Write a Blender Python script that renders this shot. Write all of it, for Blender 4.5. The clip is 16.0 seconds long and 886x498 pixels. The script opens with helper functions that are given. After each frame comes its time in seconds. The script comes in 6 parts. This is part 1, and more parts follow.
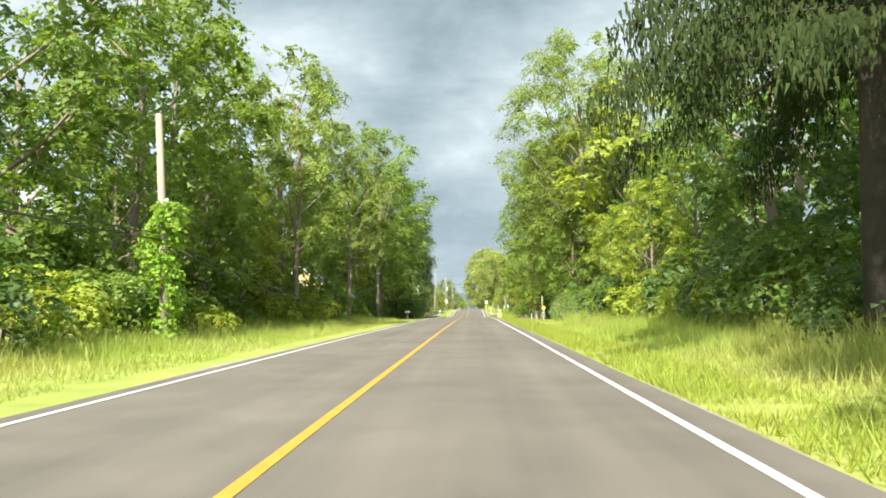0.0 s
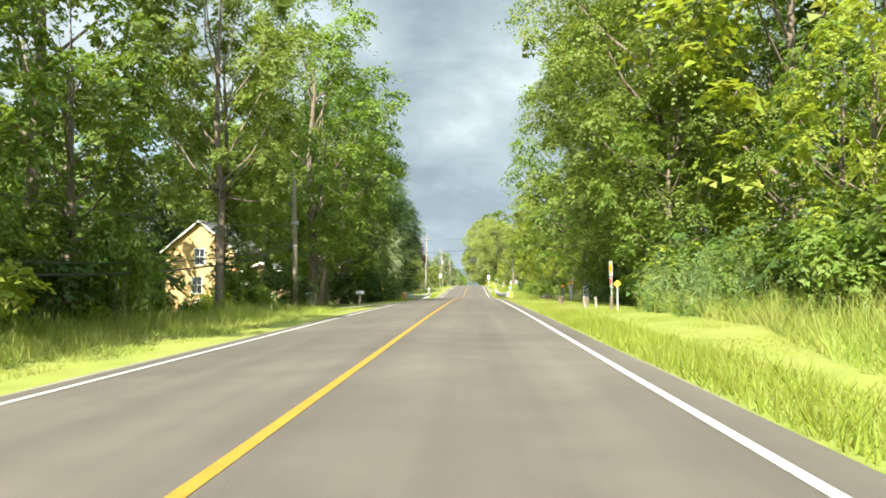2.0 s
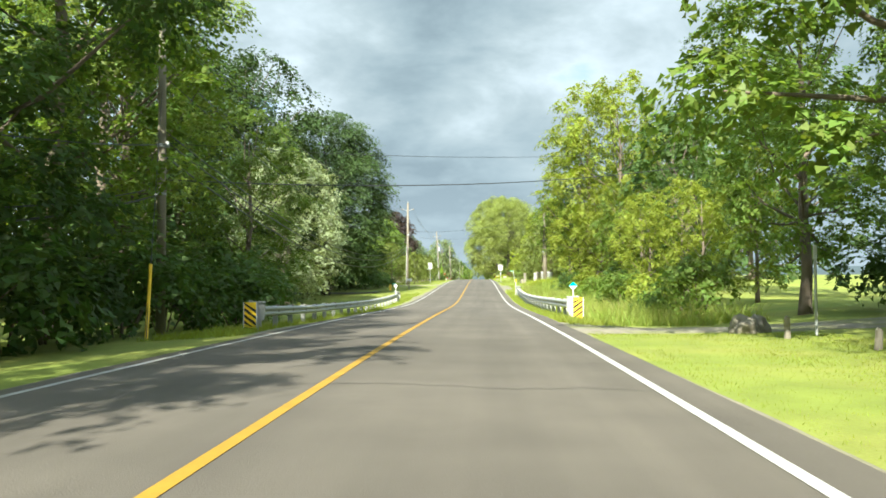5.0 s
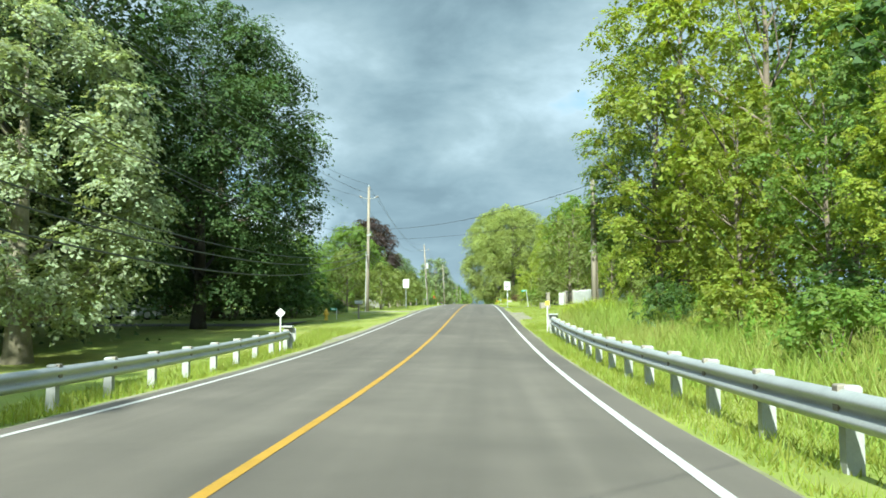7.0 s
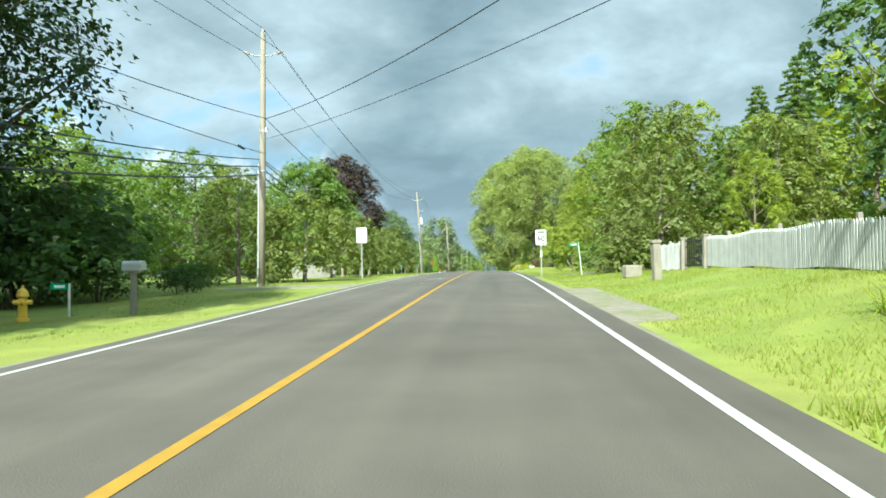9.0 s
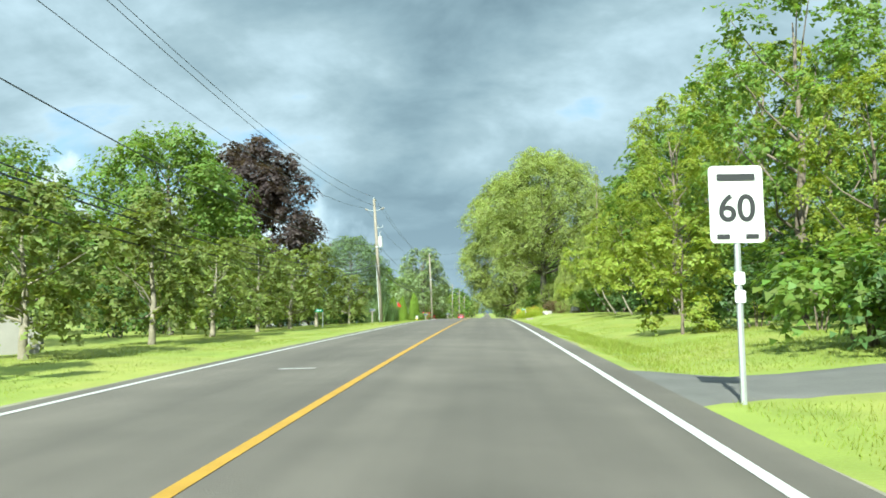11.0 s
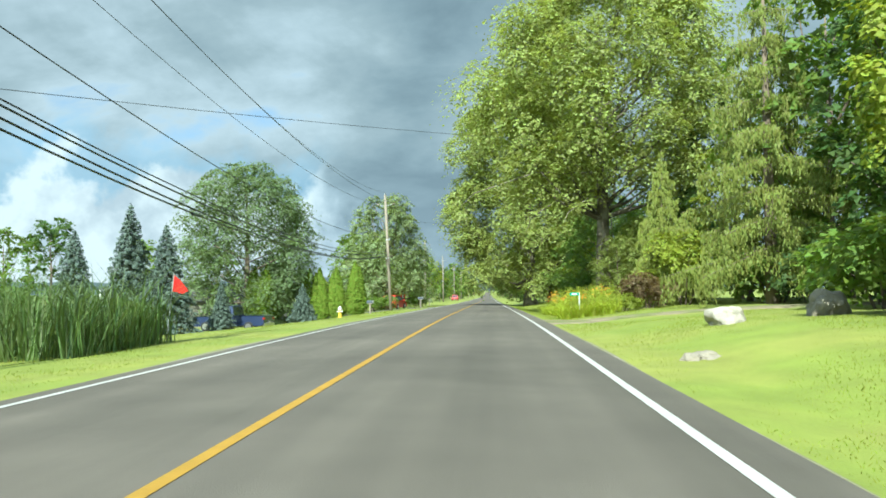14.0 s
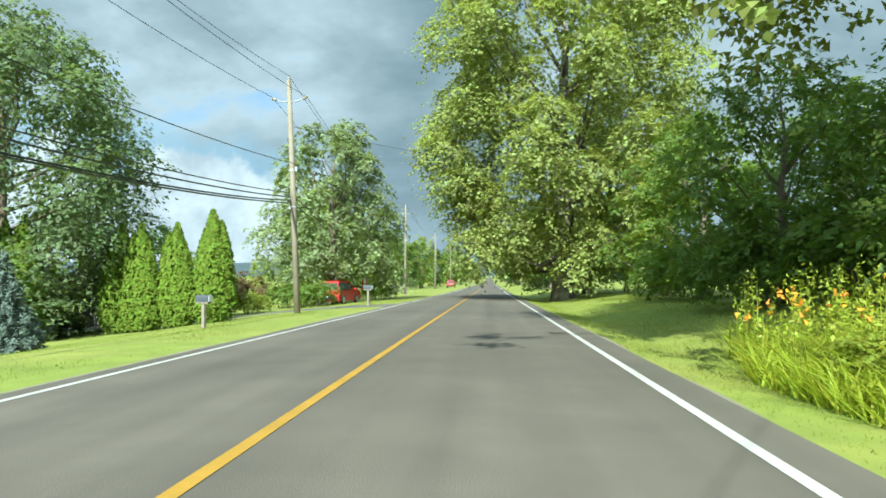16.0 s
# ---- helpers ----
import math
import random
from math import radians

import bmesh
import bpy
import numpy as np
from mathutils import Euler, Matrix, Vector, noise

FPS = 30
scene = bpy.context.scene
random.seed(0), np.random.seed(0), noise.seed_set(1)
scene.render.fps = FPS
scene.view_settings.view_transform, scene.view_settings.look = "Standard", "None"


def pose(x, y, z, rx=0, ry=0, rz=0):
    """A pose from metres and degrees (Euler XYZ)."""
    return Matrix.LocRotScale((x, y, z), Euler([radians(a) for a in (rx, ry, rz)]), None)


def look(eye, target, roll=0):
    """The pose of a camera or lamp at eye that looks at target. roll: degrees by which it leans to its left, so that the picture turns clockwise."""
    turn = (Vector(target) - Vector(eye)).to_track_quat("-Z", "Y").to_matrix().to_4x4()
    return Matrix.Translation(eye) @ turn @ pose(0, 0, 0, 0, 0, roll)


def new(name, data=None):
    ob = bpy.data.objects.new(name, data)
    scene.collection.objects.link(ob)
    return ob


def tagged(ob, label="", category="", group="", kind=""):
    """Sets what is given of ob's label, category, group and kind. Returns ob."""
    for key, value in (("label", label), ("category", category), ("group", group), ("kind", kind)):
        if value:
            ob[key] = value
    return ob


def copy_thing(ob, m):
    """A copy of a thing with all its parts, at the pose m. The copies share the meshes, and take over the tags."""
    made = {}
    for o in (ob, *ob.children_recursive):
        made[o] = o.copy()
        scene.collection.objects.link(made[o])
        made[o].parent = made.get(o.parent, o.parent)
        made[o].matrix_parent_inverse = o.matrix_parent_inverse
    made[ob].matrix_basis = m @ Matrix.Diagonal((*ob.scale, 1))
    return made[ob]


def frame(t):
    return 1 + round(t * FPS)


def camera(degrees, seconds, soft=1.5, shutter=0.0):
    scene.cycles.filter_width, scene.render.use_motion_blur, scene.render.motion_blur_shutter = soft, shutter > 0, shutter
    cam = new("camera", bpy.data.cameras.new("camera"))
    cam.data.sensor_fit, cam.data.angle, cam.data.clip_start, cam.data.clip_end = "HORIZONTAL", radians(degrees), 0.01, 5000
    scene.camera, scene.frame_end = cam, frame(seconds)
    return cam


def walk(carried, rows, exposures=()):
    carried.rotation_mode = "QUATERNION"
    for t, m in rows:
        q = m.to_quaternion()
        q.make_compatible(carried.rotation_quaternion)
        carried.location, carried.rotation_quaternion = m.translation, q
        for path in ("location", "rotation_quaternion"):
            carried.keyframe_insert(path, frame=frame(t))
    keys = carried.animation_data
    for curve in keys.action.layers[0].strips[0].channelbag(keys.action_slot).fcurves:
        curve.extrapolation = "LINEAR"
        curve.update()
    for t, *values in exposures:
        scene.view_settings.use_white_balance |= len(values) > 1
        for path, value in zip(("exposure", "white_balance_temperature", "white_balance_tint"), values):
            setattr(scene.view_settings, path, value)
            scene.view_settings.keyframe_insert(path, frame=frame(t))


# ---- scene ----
cam = camera(58.5, 16.0, soft=1.7)
PATH = [
    (0, (1.399, 2.639, 1.074), (1.008, 12.604, 1.815), 0.01),
    (0.5, (1.451, 11.486, 1.105), (1.049, 21.458, 1.738), 0.10),
    (1, (1.477, 20.332, 1.106), (1.098, 30.309, 1.663), -0.29),
    (1.5, (1.480, 29.147, 1.136), (1.116, 39.127, 1.637), -0.39),
    (2, (1.509, 37.919, 1.149), (1.115, 47.901, 1.589), -0.39),
    (2.5, (1.489, 46.626, 1.130), (1.042, 56.609, 1.499), -0.35),
    (3, (1.450, 55.200, 1.159), (0.958, 65.183, 1.472), -0.32),
    (3.5, (1.534, 63.682, 1.162), (1.032, 73.665, 1.453), -0.70),
    (4, (1.632, 72.334, 1.137), (1.100, 82.315, 1.448), -0.45),
    (4.2, (1.555, 75.843, 1.128), (1.049, 85.825, 1.443), -0.29),
    (6.3, (1.742, 112.646, 0.860), (1.322, 122.620, 1.446), -0.51),
    (6.5, (1.744, 116.139, 0.830), (1.323, 126.110, 1.464), -0.54),
    (7, (1.778, 124.838, 0.732), (1.311, 134.803, 1.424), -0.18),
    (7.5, (1.791, 133.522, 0.558), (1.233, 143.486, 1.196), -0.48),
    (8, (1.769, 142.243, 0.474), (1.161, 152.214, 0.944), -0.86),
    (8.5, (1.821, 151.066, 0.503), (1.185, 161.041, 0.813), -1.12),
    (9, (1.760, 159.870, 0.636), (1.138, 169.846, 0.926), -0.68),
    (9.5, (1.705, 168.766, 0.838), (1.094, 178.739, 1.255), -0.46),
    (9.7, (1.684, 172.337, 0.892), (1.080, 182.306, 1.381), -0.15),
    (11.8, (1.760, 209.801, 1.560), (1.223, 219.752, 2.390), -0.46),
    (12, (1.769, 213.367, 1.590), (1.234, 223.318, 2.416), -0.26),
    (12.5, (1.795, 222.273, 1.650), (1.261, 232.226, 2.455), -0.37),
    (13, (1.808, 231.190, 1.729), (1.271, 241.147, 2.477), -0.41),
    (13.5, (1.855, 240.089, 1.742), (1.298, 250.052, 2.390), -0.37),
    (14, (1.852, 249.001, 1.786), (1.279, 258.971, 2.293), -0.67),
    (14.5, (1.829, 257.982, 1.759), (1.259, 267.958, 2.141), -0.33),
    (15, (1.779, 267.040, 1.756), (1.221, 277.019, 2.063), -0.20),
    (15.5, (1.740, 276.073, 1.714), (1.160, 286.052, 2.010), -0.04),
    (16, (1.610, 285.083, 1.642), (1.012, 295.060, 1.957), -0.03),
]
walk(cam, [(t, look(eye, target, roll)) for t, eye, target, roll in PATH],
     [(0, 1.9, 6150, 6), (4.2, 1.9, 6150, 6), (6.3, 1.62, 5400, -7), (9.5, 1.55, 5400, -7), (12.5, 1.52, 5400, -7), (14, 1.37, 5400, -7), (16, 1.40, 5400, -7)])

# ---- sky and sun ----
SUN_TO = Vector((-0.19, -0.98, 0.0)).normalized()
SUN_EL = radians(38)
world = bpy.data.worlds.new("sky")
scene.world = world
world.use_nodes = True


def sky_world():
    nt = world.node_tree
    nt.nodes.clear()
    n, l = nt.nodes.new, nt.links.new
    out, bg = n("ShaderNodeOutputWorld"), n("ShaderNodeBackground")
    sky = n("ShaderNodeTexSky")
    sky.sky_type, sky.sun_disc = "NISHITA", False
    sky.sun_elevation, sky.sun_rotation = SUN_EL, math.atan2(SUN_TO.x, SUN_TO.y)
    dim = n("ShaderNodeVectorMath")
    dim.operation = "SCALE"
    dim.inputs["Scale"].default_value = 0.06
    l(sky.outputs[0], dim.inputs[0])
    co = n("ShaderNodeTexCoord")
    sep = n("ShaderNodeSeparateXYZ")
    l(co.outputs["Generated"], sep.inputs[0])
    # the cloud sheet lies flat overhead: divide the way by its height
    up = n("ShaderNodeMath"); up.operation = "MAXIMUM"; up.inputs[1].default_value = 0.0
    l(sep.outputs["Z"], up.inputs[0])
    add = n("ShaderNodeMath"); add.operation = "ADD"; add.inputs[1].default_value = 0.42
    l(up.outputs[0], add.inputs[0])
    inv = n("ShaderNodeMath"); inv.operation = "DIVIDE"; inv.inputs[0].default_value = 1.0
    l(add.outputs[0], inv.inputs[1])
    flat = n("ShaderNodeVectorMath"); flat.operation = "SCALE"
    l(co.outputs["Generated"], flat.inputs[0]); l(inv.outputs[0], flat.inputs["Scale"])

    def cloud(scale, detail, rough, stretch, seed):
        m = n("ShaderNodeMapping")
        m.inputs["Scale"].default_value = (stretch, 1.0, 0.6)
        m.inputs["Location"].default_value = (seed, seed * 1.7, 0)
        l(flat.outputs[0], m.inputs[0])
        t = n("ShaderNodeTexNoise")
        t.inputs["Scale"].default_value, t.inputs["Detail"].default_value = scale, detail
        t.inputs["Roughness"].default_value, t.inputs["Distortion"].default_value = rough, 0.25
        l(m.outputs[0], t.inputs["Vector"])
        return t.outputs["Fac"]

    big, fine = cloud(1.6, 6, 0.52, 0.9, 3.1), cloud(4.4, 8, 0.56, 0.9, 8.4)
    mixf = n("ShaderNodeMath"); mixf.operation = "MULTIPLY_ADD"; mixf.inputs[1].default_value = 0.55
    l(fine, mixf.inputs[0]); l(big, mixf.inputs[2])
    ramp = n("ShaderNodeValToRGB")
    e = ramp.color_ramp.elements
    e[0].position, e[0].color = 0.62, (0.093, 0.114, 0.126, 1)
    e[1].position, e[1].color = 0.95, (0.265, 0.283, 0.292, 1)
    mid = e.new(0.73); mid.color = (0.136, 0.160, 0.170, 1)
    mid2 = e.new(0.83); mid2.color = (0.183, 0.204, 0.210, 1)
    l(mixf.outputs[0], ramp.inputs[0])
    # a few thin gaps let the blue through
    gap = n("ShaderNodeMapRange")
    gap.inputs["From Min"].default_value, gap.inputs["From Max"].default_value = 0.94, 1.06
    l(mixf.outputs[0], gap.inputs["Value"])
    mix = n("ShaderNodeMixRGB")
    l(gap.outputs[0], mix.inputs["Fac"]); l(ramp.outputs[0], mix.inputs[1]); l(dim.outputs[0], mix.inputs[2])
    # haze lightens the sky low down
    low = n("ShaderNodeMapRange")
    low.inputs["From Min"].default_value, low.inputs["From Max"].default_value = 0.02, 0.20
    low.inputs["To Min"].default_value, low.inputs["To Max"].default_value = 0.45, 0.0
    l(up.outputs[0], low.inputs["Value"])
    haze = n("ShaderNodeMixRGB")
    haze.inputs[2].default_value = (0.205, 0.232, 0.248, 1)
    l(low.outputs[0], haze.inputs["Fac"]); l(mix.outputs[0], haze.inputs[1])
    mix = haze
    # sunlit heaped clouds stand low over the fields to the west, with a rift of blue above them

    def heap(scale, detail):
        t = n("ShaderNodeTexNoise")
        t.inputs["Scale"].default_value, t.inputs["Detail"].default_value = scale, detail
        t.inputs["Roughness"].default_value = 0.55
        l(co.outputs["Generated"], t.inputs["Vector"])
        return t.outputs["Fac"]

    def ramped(value, lo, hi, a, b):
        r = n("ShaderNodeMapRange")
        r.interpolation_type = "SMOOTHSTEP"
        for key, num in (("From Min", lo), ("From Max", hi), ("To Min", a), ("To Max", b)):
            r.inputs[key].default_value = num
        l(value, r.inputs["Value"])
        return r.outputs[0]

    def sums(a, factor, b):
        m = n("ShaderNodeMath"); m.operation = "MULTIPLY_ADD"; m.inputs[1].default_value = factor
        l(a, m.inputs[0]); l(b, m.inputs[2])
        return m.outputs[0]

    puffs = heap(11, 8)
    height = sums(puffs, -0.22, sep.outputs["Z"])
    west = ramped(sums(puffs, 0.25, sep.outputs["X"]), -0.12, -0.02, 1.0, 0.0)
    for lo, hi, most, shade in ((0.03, 0.075, 0.5, (0.17, 0.26, 0.33, 1)), (0.012, 0.036, 0.95, None)):
        cover = n("ShaderNodeMath"); cover.operation = "MULTIPLY"
        l(ramped(height, lo, hi, most, 0.0), cover.inputs[0]); l(west, cover.inputs[1])
        bank = n("ShaderNodeMixRGB")
        l(cover.outputs[0], bank.inputs["Fac"]); l(mix.outputs[0], bank.inputs[1])
        if shade:
            bank.inputs[2].default_value = shade
        else:
            tone = n("ShaderNodeValToRGB")
            tone.color_ramp.elements[0].position, tone.color_ramp.elements[0].color = 0.34, (0.25, 0.262, 0.27, 1)
            tone.color_ramp.elements[1].position, tone.color_ramp.elements[1].color = 0.58, (0.385, 0.385, 0.375, 1)
            l(heap(17, 6), tone.inputs[0]); l(tone.outputs[0], bank.inputs[2])
        mix = bank
    # the clouds brighten towards the sun
    near = n("ShaderNodeVectorMath"); near.operation = "DOT_PRODUCT"
    near.inputs[1].default_value = SUN_TO * math.cos(SUN_EL) + Vector((0, 0, math.sin(SUN_EL)))
    l(co.outputs["Generated"], near.inputs[0])
    gain = n("ShaderNodeMapRange")
    gain.inputs["From Min"].default_value, gain.inputs["From Max"].default_value = 0.0, 1.0
    gain.inputs["To Min"].default_value, gain.inputs["To Max"].default_value = 1.0, 3.6
    l(near.outputs["Value"], gain.inputs["Value"])
    lit = n("ShaderNodeVectorMath"); lit.operation = "SCALE"
    l(mix.outputs[0], lit.inputs[0]); l(gain.outputs[0], lit.inputs["Scale"])
    l(lit.outputs[0], bg.inputs["Color"])
    bg.inputs["Strength"].default_value = 1.0
    l(bg.outputs[0], out.inputs[0])


sky_world()
sun_data = bpy.data.lights.new("sun", "SUN")
sun_data.energy, sun_data.angle, sun_data.color = 5.0, radians(0.6), (1.0, 0.90, 0.72)
sun = new("sun", sun_data)
to_sun = SUN_TO * math.cos(SUN_EL) + Vector((0, 0, math.sin(SUN_EL)))
sun.matrix_world = look(to_sun * 100, (0, 0, 0))

# ---- materials ----


def material(name, base, rough=0.7, vary=0.25, scale=6.0, fine=60.0, bump=0.1, metal=0.0, spec=0.4, island=0.0, obj=0.0, second=None, second_scale=0.6, translucent=None, trans=0.35, uv_object=False):
    """A surface with coarse and fine variation, relief, and variation per piece where asked."""
    m = bpy.data.materials.new(name)
    m.use_nodes = True
    nt = m.node_tree
    n, l = nt.nodes.new, nt.links.new
    b = nt.nodes["Principled BSDF"]
    b.inputs["Roughness"].default_value, b.inputs["Metallic"].default_value = rough, metal
    b.inputs["Specular IOR Level"].default_value = spec
    if uv_object:
        place = n("ShaderNodeTexCoord").outputs["Object"]
    else:
        place = n("ShaderNodeNewGeometry").outputs["Position"]
    col = n("ShaderNodeRGB")
    col.outputs[0].default_value = (*base, 1)
    now = col.outputs[0]
    coarse = n("ShaderNodeTexNoise")
    coarse.inputs["Scale"].default_value, coarse.inputs["Detail"].default_value = scale, 4
    l(place, coarse.inputs["Vector"])
    grain = n("ShaderNodeTexNoise")
    grain.inputs["Scale"].default_value, grain.inputs["Detail"].default_value = fine, 3
    l(place, grain.inputs["Vector"])
    if second:
        other = n("ShaderNodeTexNoise")
        other.inputs["Scale"].default_value, other.inputs["Detail"].default_value = second_scale, 5
        l(place, other.inputs["Vector"])
        rng = n("ShaderNodeMapRange")
        rng.inputs["From Min"].default_value, rng.inputs["From Max"].default_value = 0.42, 0.62
        l(other.outputs["Fac"], rng.inputs["Value"])
        mx = n("ShaderNodeMixRGB")
        mx.inputs[2].default_value = (*second, 1)
        l(rng.outputs[0], mx.inputs["Fac"]); l(now, mx.inputs[1])
        now = mx.outputs[0]
    hsv = n("ShaderNodeHueSaturation")
    l(now, hsv.inputs["Color"])
    s1 = n("ShaderNodeMath"); s1.operation = "MULTIPLY_ADD"
    s1.inputs[1].default_value, s1.inputs[2].default_value = 1.6 * vary, 1 - 0.8 * vary
    l(coarse.outputs["Fac"], s1.inputs[0])
    s2 = n("ShaderNodeMath"); s2.operation = "MULTIPLY_ADD"
    s2.inputs[1].default_value, s2.inputs[2].default_value = vary, -0.5 * vary
    l(grain.outputs["Fac"], s2.inputs[0])
    s3 = n("ShaderNodeMath"); s3.operation = "ADD"
    l(s1.outputs[0], s3.inputs[0]); l(s2.outputs[0], s3.inputs[1])
    val = s3.outputs[0]
    if island:
        g = n("ShaderNodeNewGeometry")
        s4 = n("ShaderNodeMath"); s4.operation = "MULTIPLY_ADD"
        s4.inputs[1].default_value, s4.inputs[2].default_value = island, 1 - island / 2
        l(g.outputs["Random Per Island"], s4.inputs[0])
        s5 = n("ShaderNodeMath"); s5.operation = "MULTIPLY"
        l(val, s5.inputs[0]); l(s4.outputs[0], s5.inputs[1])
        val = s5.outputs[0]
        hue = n("ShaderNodeMath"); hue.operation = "MULTIPLY_ADD"
        hue.inputs[1].default_value, hue.inputs[2].default_value = 0.04, 0.48
        l(g.outputs["Random Per Island"], hue.inputs[0])
        l(hue.outputs[0], hsv.inputs["Hue"])
    if obj:
        o = n("ShaderNodeObjectInfo")
        s6 = n("ShaderNodeMath"); s6.operation = "MULTIPLY_ADD"
        s6.inputs[1].default_value, s6.inputs[2].default_value = obj, 1 - obj / 2
        l(o.outputs["Random"], s6.inputs[0])
        s7 = n("ShaderNodeMath"); s7.operation = "MULTIPLY"
        l(val, s7.inputs[0]); l(s6.outputs[0], s7.inputs[1])
        val = s7.outputs[0]
    l(val, hsv.inputs["Value"])
    l(hsv.outputs[0], b.inputs["Base Color"])
    if bump:
        bp = n("ShaderNodeBump")
        bp.inputs["Strength"].default_value, bp.inputs["Distance"].default_value = bump, 0.02
        l(grain.outputs["Fac"], bp.inputs["Height"])
        l(bp.outputs[0], b.inputs["Normal"])
    if translucent:
        tr = n("ShaderNodeBsdfTranslucent")
        th = n("ShaderNodeMixRGB")
        th.blend_type = "MULTIPLY"
        th.inputs["Fac"].default_value = 1
        th.inputs[2].default_value = (*translucent, 1)
        l(hsv.outputs[0], th.inputs[1]); l(th.outputs[0], tr.inputs["Color"])
        mx = n("ShaderNodeMixShader")
        mx.inputs[0].default_value = trans
        l(b.outputs[0], mx.inputs[1]); l(tr.outputs[0], mx.inputs[2])
        l(mx.outputs[0], nt.nodes["Material Output"].inputs["Surface"])
    return m


def leafy(name, base, obj=0.3, island=0.38, trans=0.5, rough=0.55, spec=0.35):
    return material(name, base, rough=rough, vary=0.3, scale=0.35, fine=3.0, bump=0, island=island, obj=obj, spec=spec, translucent=(1.5, 1.45, 0.7), trans=trans)


def road_surface(name, base):
    """Asphalt with speckled stone, mottled patches and paler wheel tracks along the lanes."""
    m = material(name, base, rough=0.85, vary=0.34, scale=0.9, fine=90, bump=0.3, second=tuple(c * 1.22 for c in base), second_scale=0.16)
    nt = m.node_tree
    n, l = nt.nodes.new, nt.links.new
    b = nt.nodes["Principled BSDF"]
    geo = n("ShaderNodeNewGeometry")
    was = b.inputs["Base Color"].links[0].from_socket
    sep = n("ShaderNodeSeparateXYZ")
    l(geo.outputs["Position"], sep.inputs[0])
    tracks = n("ShaderNodeMath"); tracks.operation = "COSINE"
    turn = n("ShaderNodeMath"); turn.operation = "MULTIPLY"; turn.inputs[1].default_value = 2 * math.pi / 1.66
    l(sep.outputs["X"], turn.inputs[0]); l(turn.outputs[0], tracks.inputs[0])
    long = n("ShaderNodeMapping")
    long.inputs["Scale"].default_value = (2.2, 0.045, 1)
    l(geo.outputs["Position"], long.inputs[0])
    streak = n("ShaderNodeTexNoise")
    streak.inputs["Scale"].default_value, streak.inputs["Detail"].default_value = 1.0, 5
    l(long.outputs[0], streak.inputs["Vector"])
    a = n("ShaderNodeMath"); a.operation = "MULTIPLY_ADD"; a.inputs[1].default_value, a.inputs[2].default_value = -0.05, 0.68
    l(tracks.outputs[0], a.inputs[0])
    c = n("ShaderNodeMath"); c.operation = "MULTIPLY_ADD"; c.inputs[1].default_value = 0.62
    l(streak.outputs["Fac"], c.inputs[0]); l(a.outputs[0], c.inputs[2])
    sc = n("ShaderNodeVectorMath"); sc.operation = "SCALE"
    l(was, sc.inputs[0]); l(c.outputs[0], sc.inputs["Scale"])
    l(sc.outputs[0], b.inputs["Base Color"])
    return m


ASPHALT = road_surface("asphalt", (0.083, 0.072, 0.060))
ASPHALT_EDGE = material("worn_asphalt", (0.10, 0.095, 0.088), rough=0.9, vary=0.4, scale=1.5, fine=60, bump=0.4)
YELLOW = material("yellow_road_paint", (0.300, 0.174, 0.018), rough=0.7, vary=0.35, scale=3, fine=40, bump=0.1)
WHITE_LINE = material("white_road_paint", (0.390, 0.382, 0.367), rough=0.7, vary=0.3, scale=3, fine=40, bump=0.1)
GRAVEL = material("gravel", (0.203, 0.180, 0.143), rough=0.95, vary=0.5, scale=4, fine=45, bump=0.6, second=(0.17, 0.17, 0.08), second_scale=0.7)
DIRT = material("dirt_lane", (0.215, 0.175, 0.115), rough=0.95, vary=0.5, scale=2.5, fine=40, bump=0.6, second=(0.125, 0.140, 0.040), second_scale=0.9)
SOIL = material("grassy_ground", (0.168, 0.205, 0.031), rough=0.9, vary=0.45, scale=1.2, fine=30, bump=0.6, second=(0.205, 0.218, 0.042), second_scale=0.35)
GRASS = material("lawn_grass", (0.222, 0.262, 0.036), rough=0.6, vary=0.35, scale=0.5, fine=5, bump=0, island=0.4, translucent=(1.3, 1.25, 0.6), trans=0.5)
TALL_GRASS = material("tall_grass", (0.23, 0.29, 0.05), rough=0.6, vary=0.4, scale=0.4, fine=5, bump=0, island=0.45, translucent=(1.3, 1.25, 0.6), trans=0.5, second=(0.27, 0.28, 0.075), second_scale=0.22)
BARK = material("bark", (0.137, 0.108, 0.081), rough=0.9, vary=0.5, scale=3, fine=25, bump=0.8)
DARK_BARK = material("dark_bark", (0.036, 0.030, 0.024), rough=0.9, vary=0.5, scale=3, fine=25, bump=0.8)
PLANE_BARK = material("flaking_plane_bark", (0.085, 0.072, 0.055), rough=0.9, vary=0.6, scale=2.0, fine=14, bump=0.9, second=(0.19, 0.17, 0.13), second_scale=1.6)
PALE_BARK = material("pale_bark", (0.23, 0.20, 0.155), rough=0.9, vary=0.6, scale=2.5, fine=18, bump=0.5, second=(0.17, 0.15, 0.1), second_scale=2.0)
LEAF = leafy("green_leaves", (0.135, 0.195, 0.036))
LEAF_LOCUST = leafy("locust_leaves", (0.175, 0.225, 0.050))
LEAF_YELLOW = leafy("yellow_green_leaves", (0.225, 0.265, 0.036))
LEAF_DARK = leafy("dark_green_leaves", (0.070, 0.115, 0.030))
LEAF_SILVER = leafy("silver_maple_leaves", (0.275, 0.315, 0.195), island=0.75)
LEAF_COPPER = leafy("copper_leaves", (0.066, 0.047, 0.046), island=0.8)
# dark green lowered further, so the crowns' deep shade sits in the colour
LEAF_SHADE = leafy("shaded_green_leaves", (0.050, 0.080, 0.025), trans=0.3, spec=0.2)
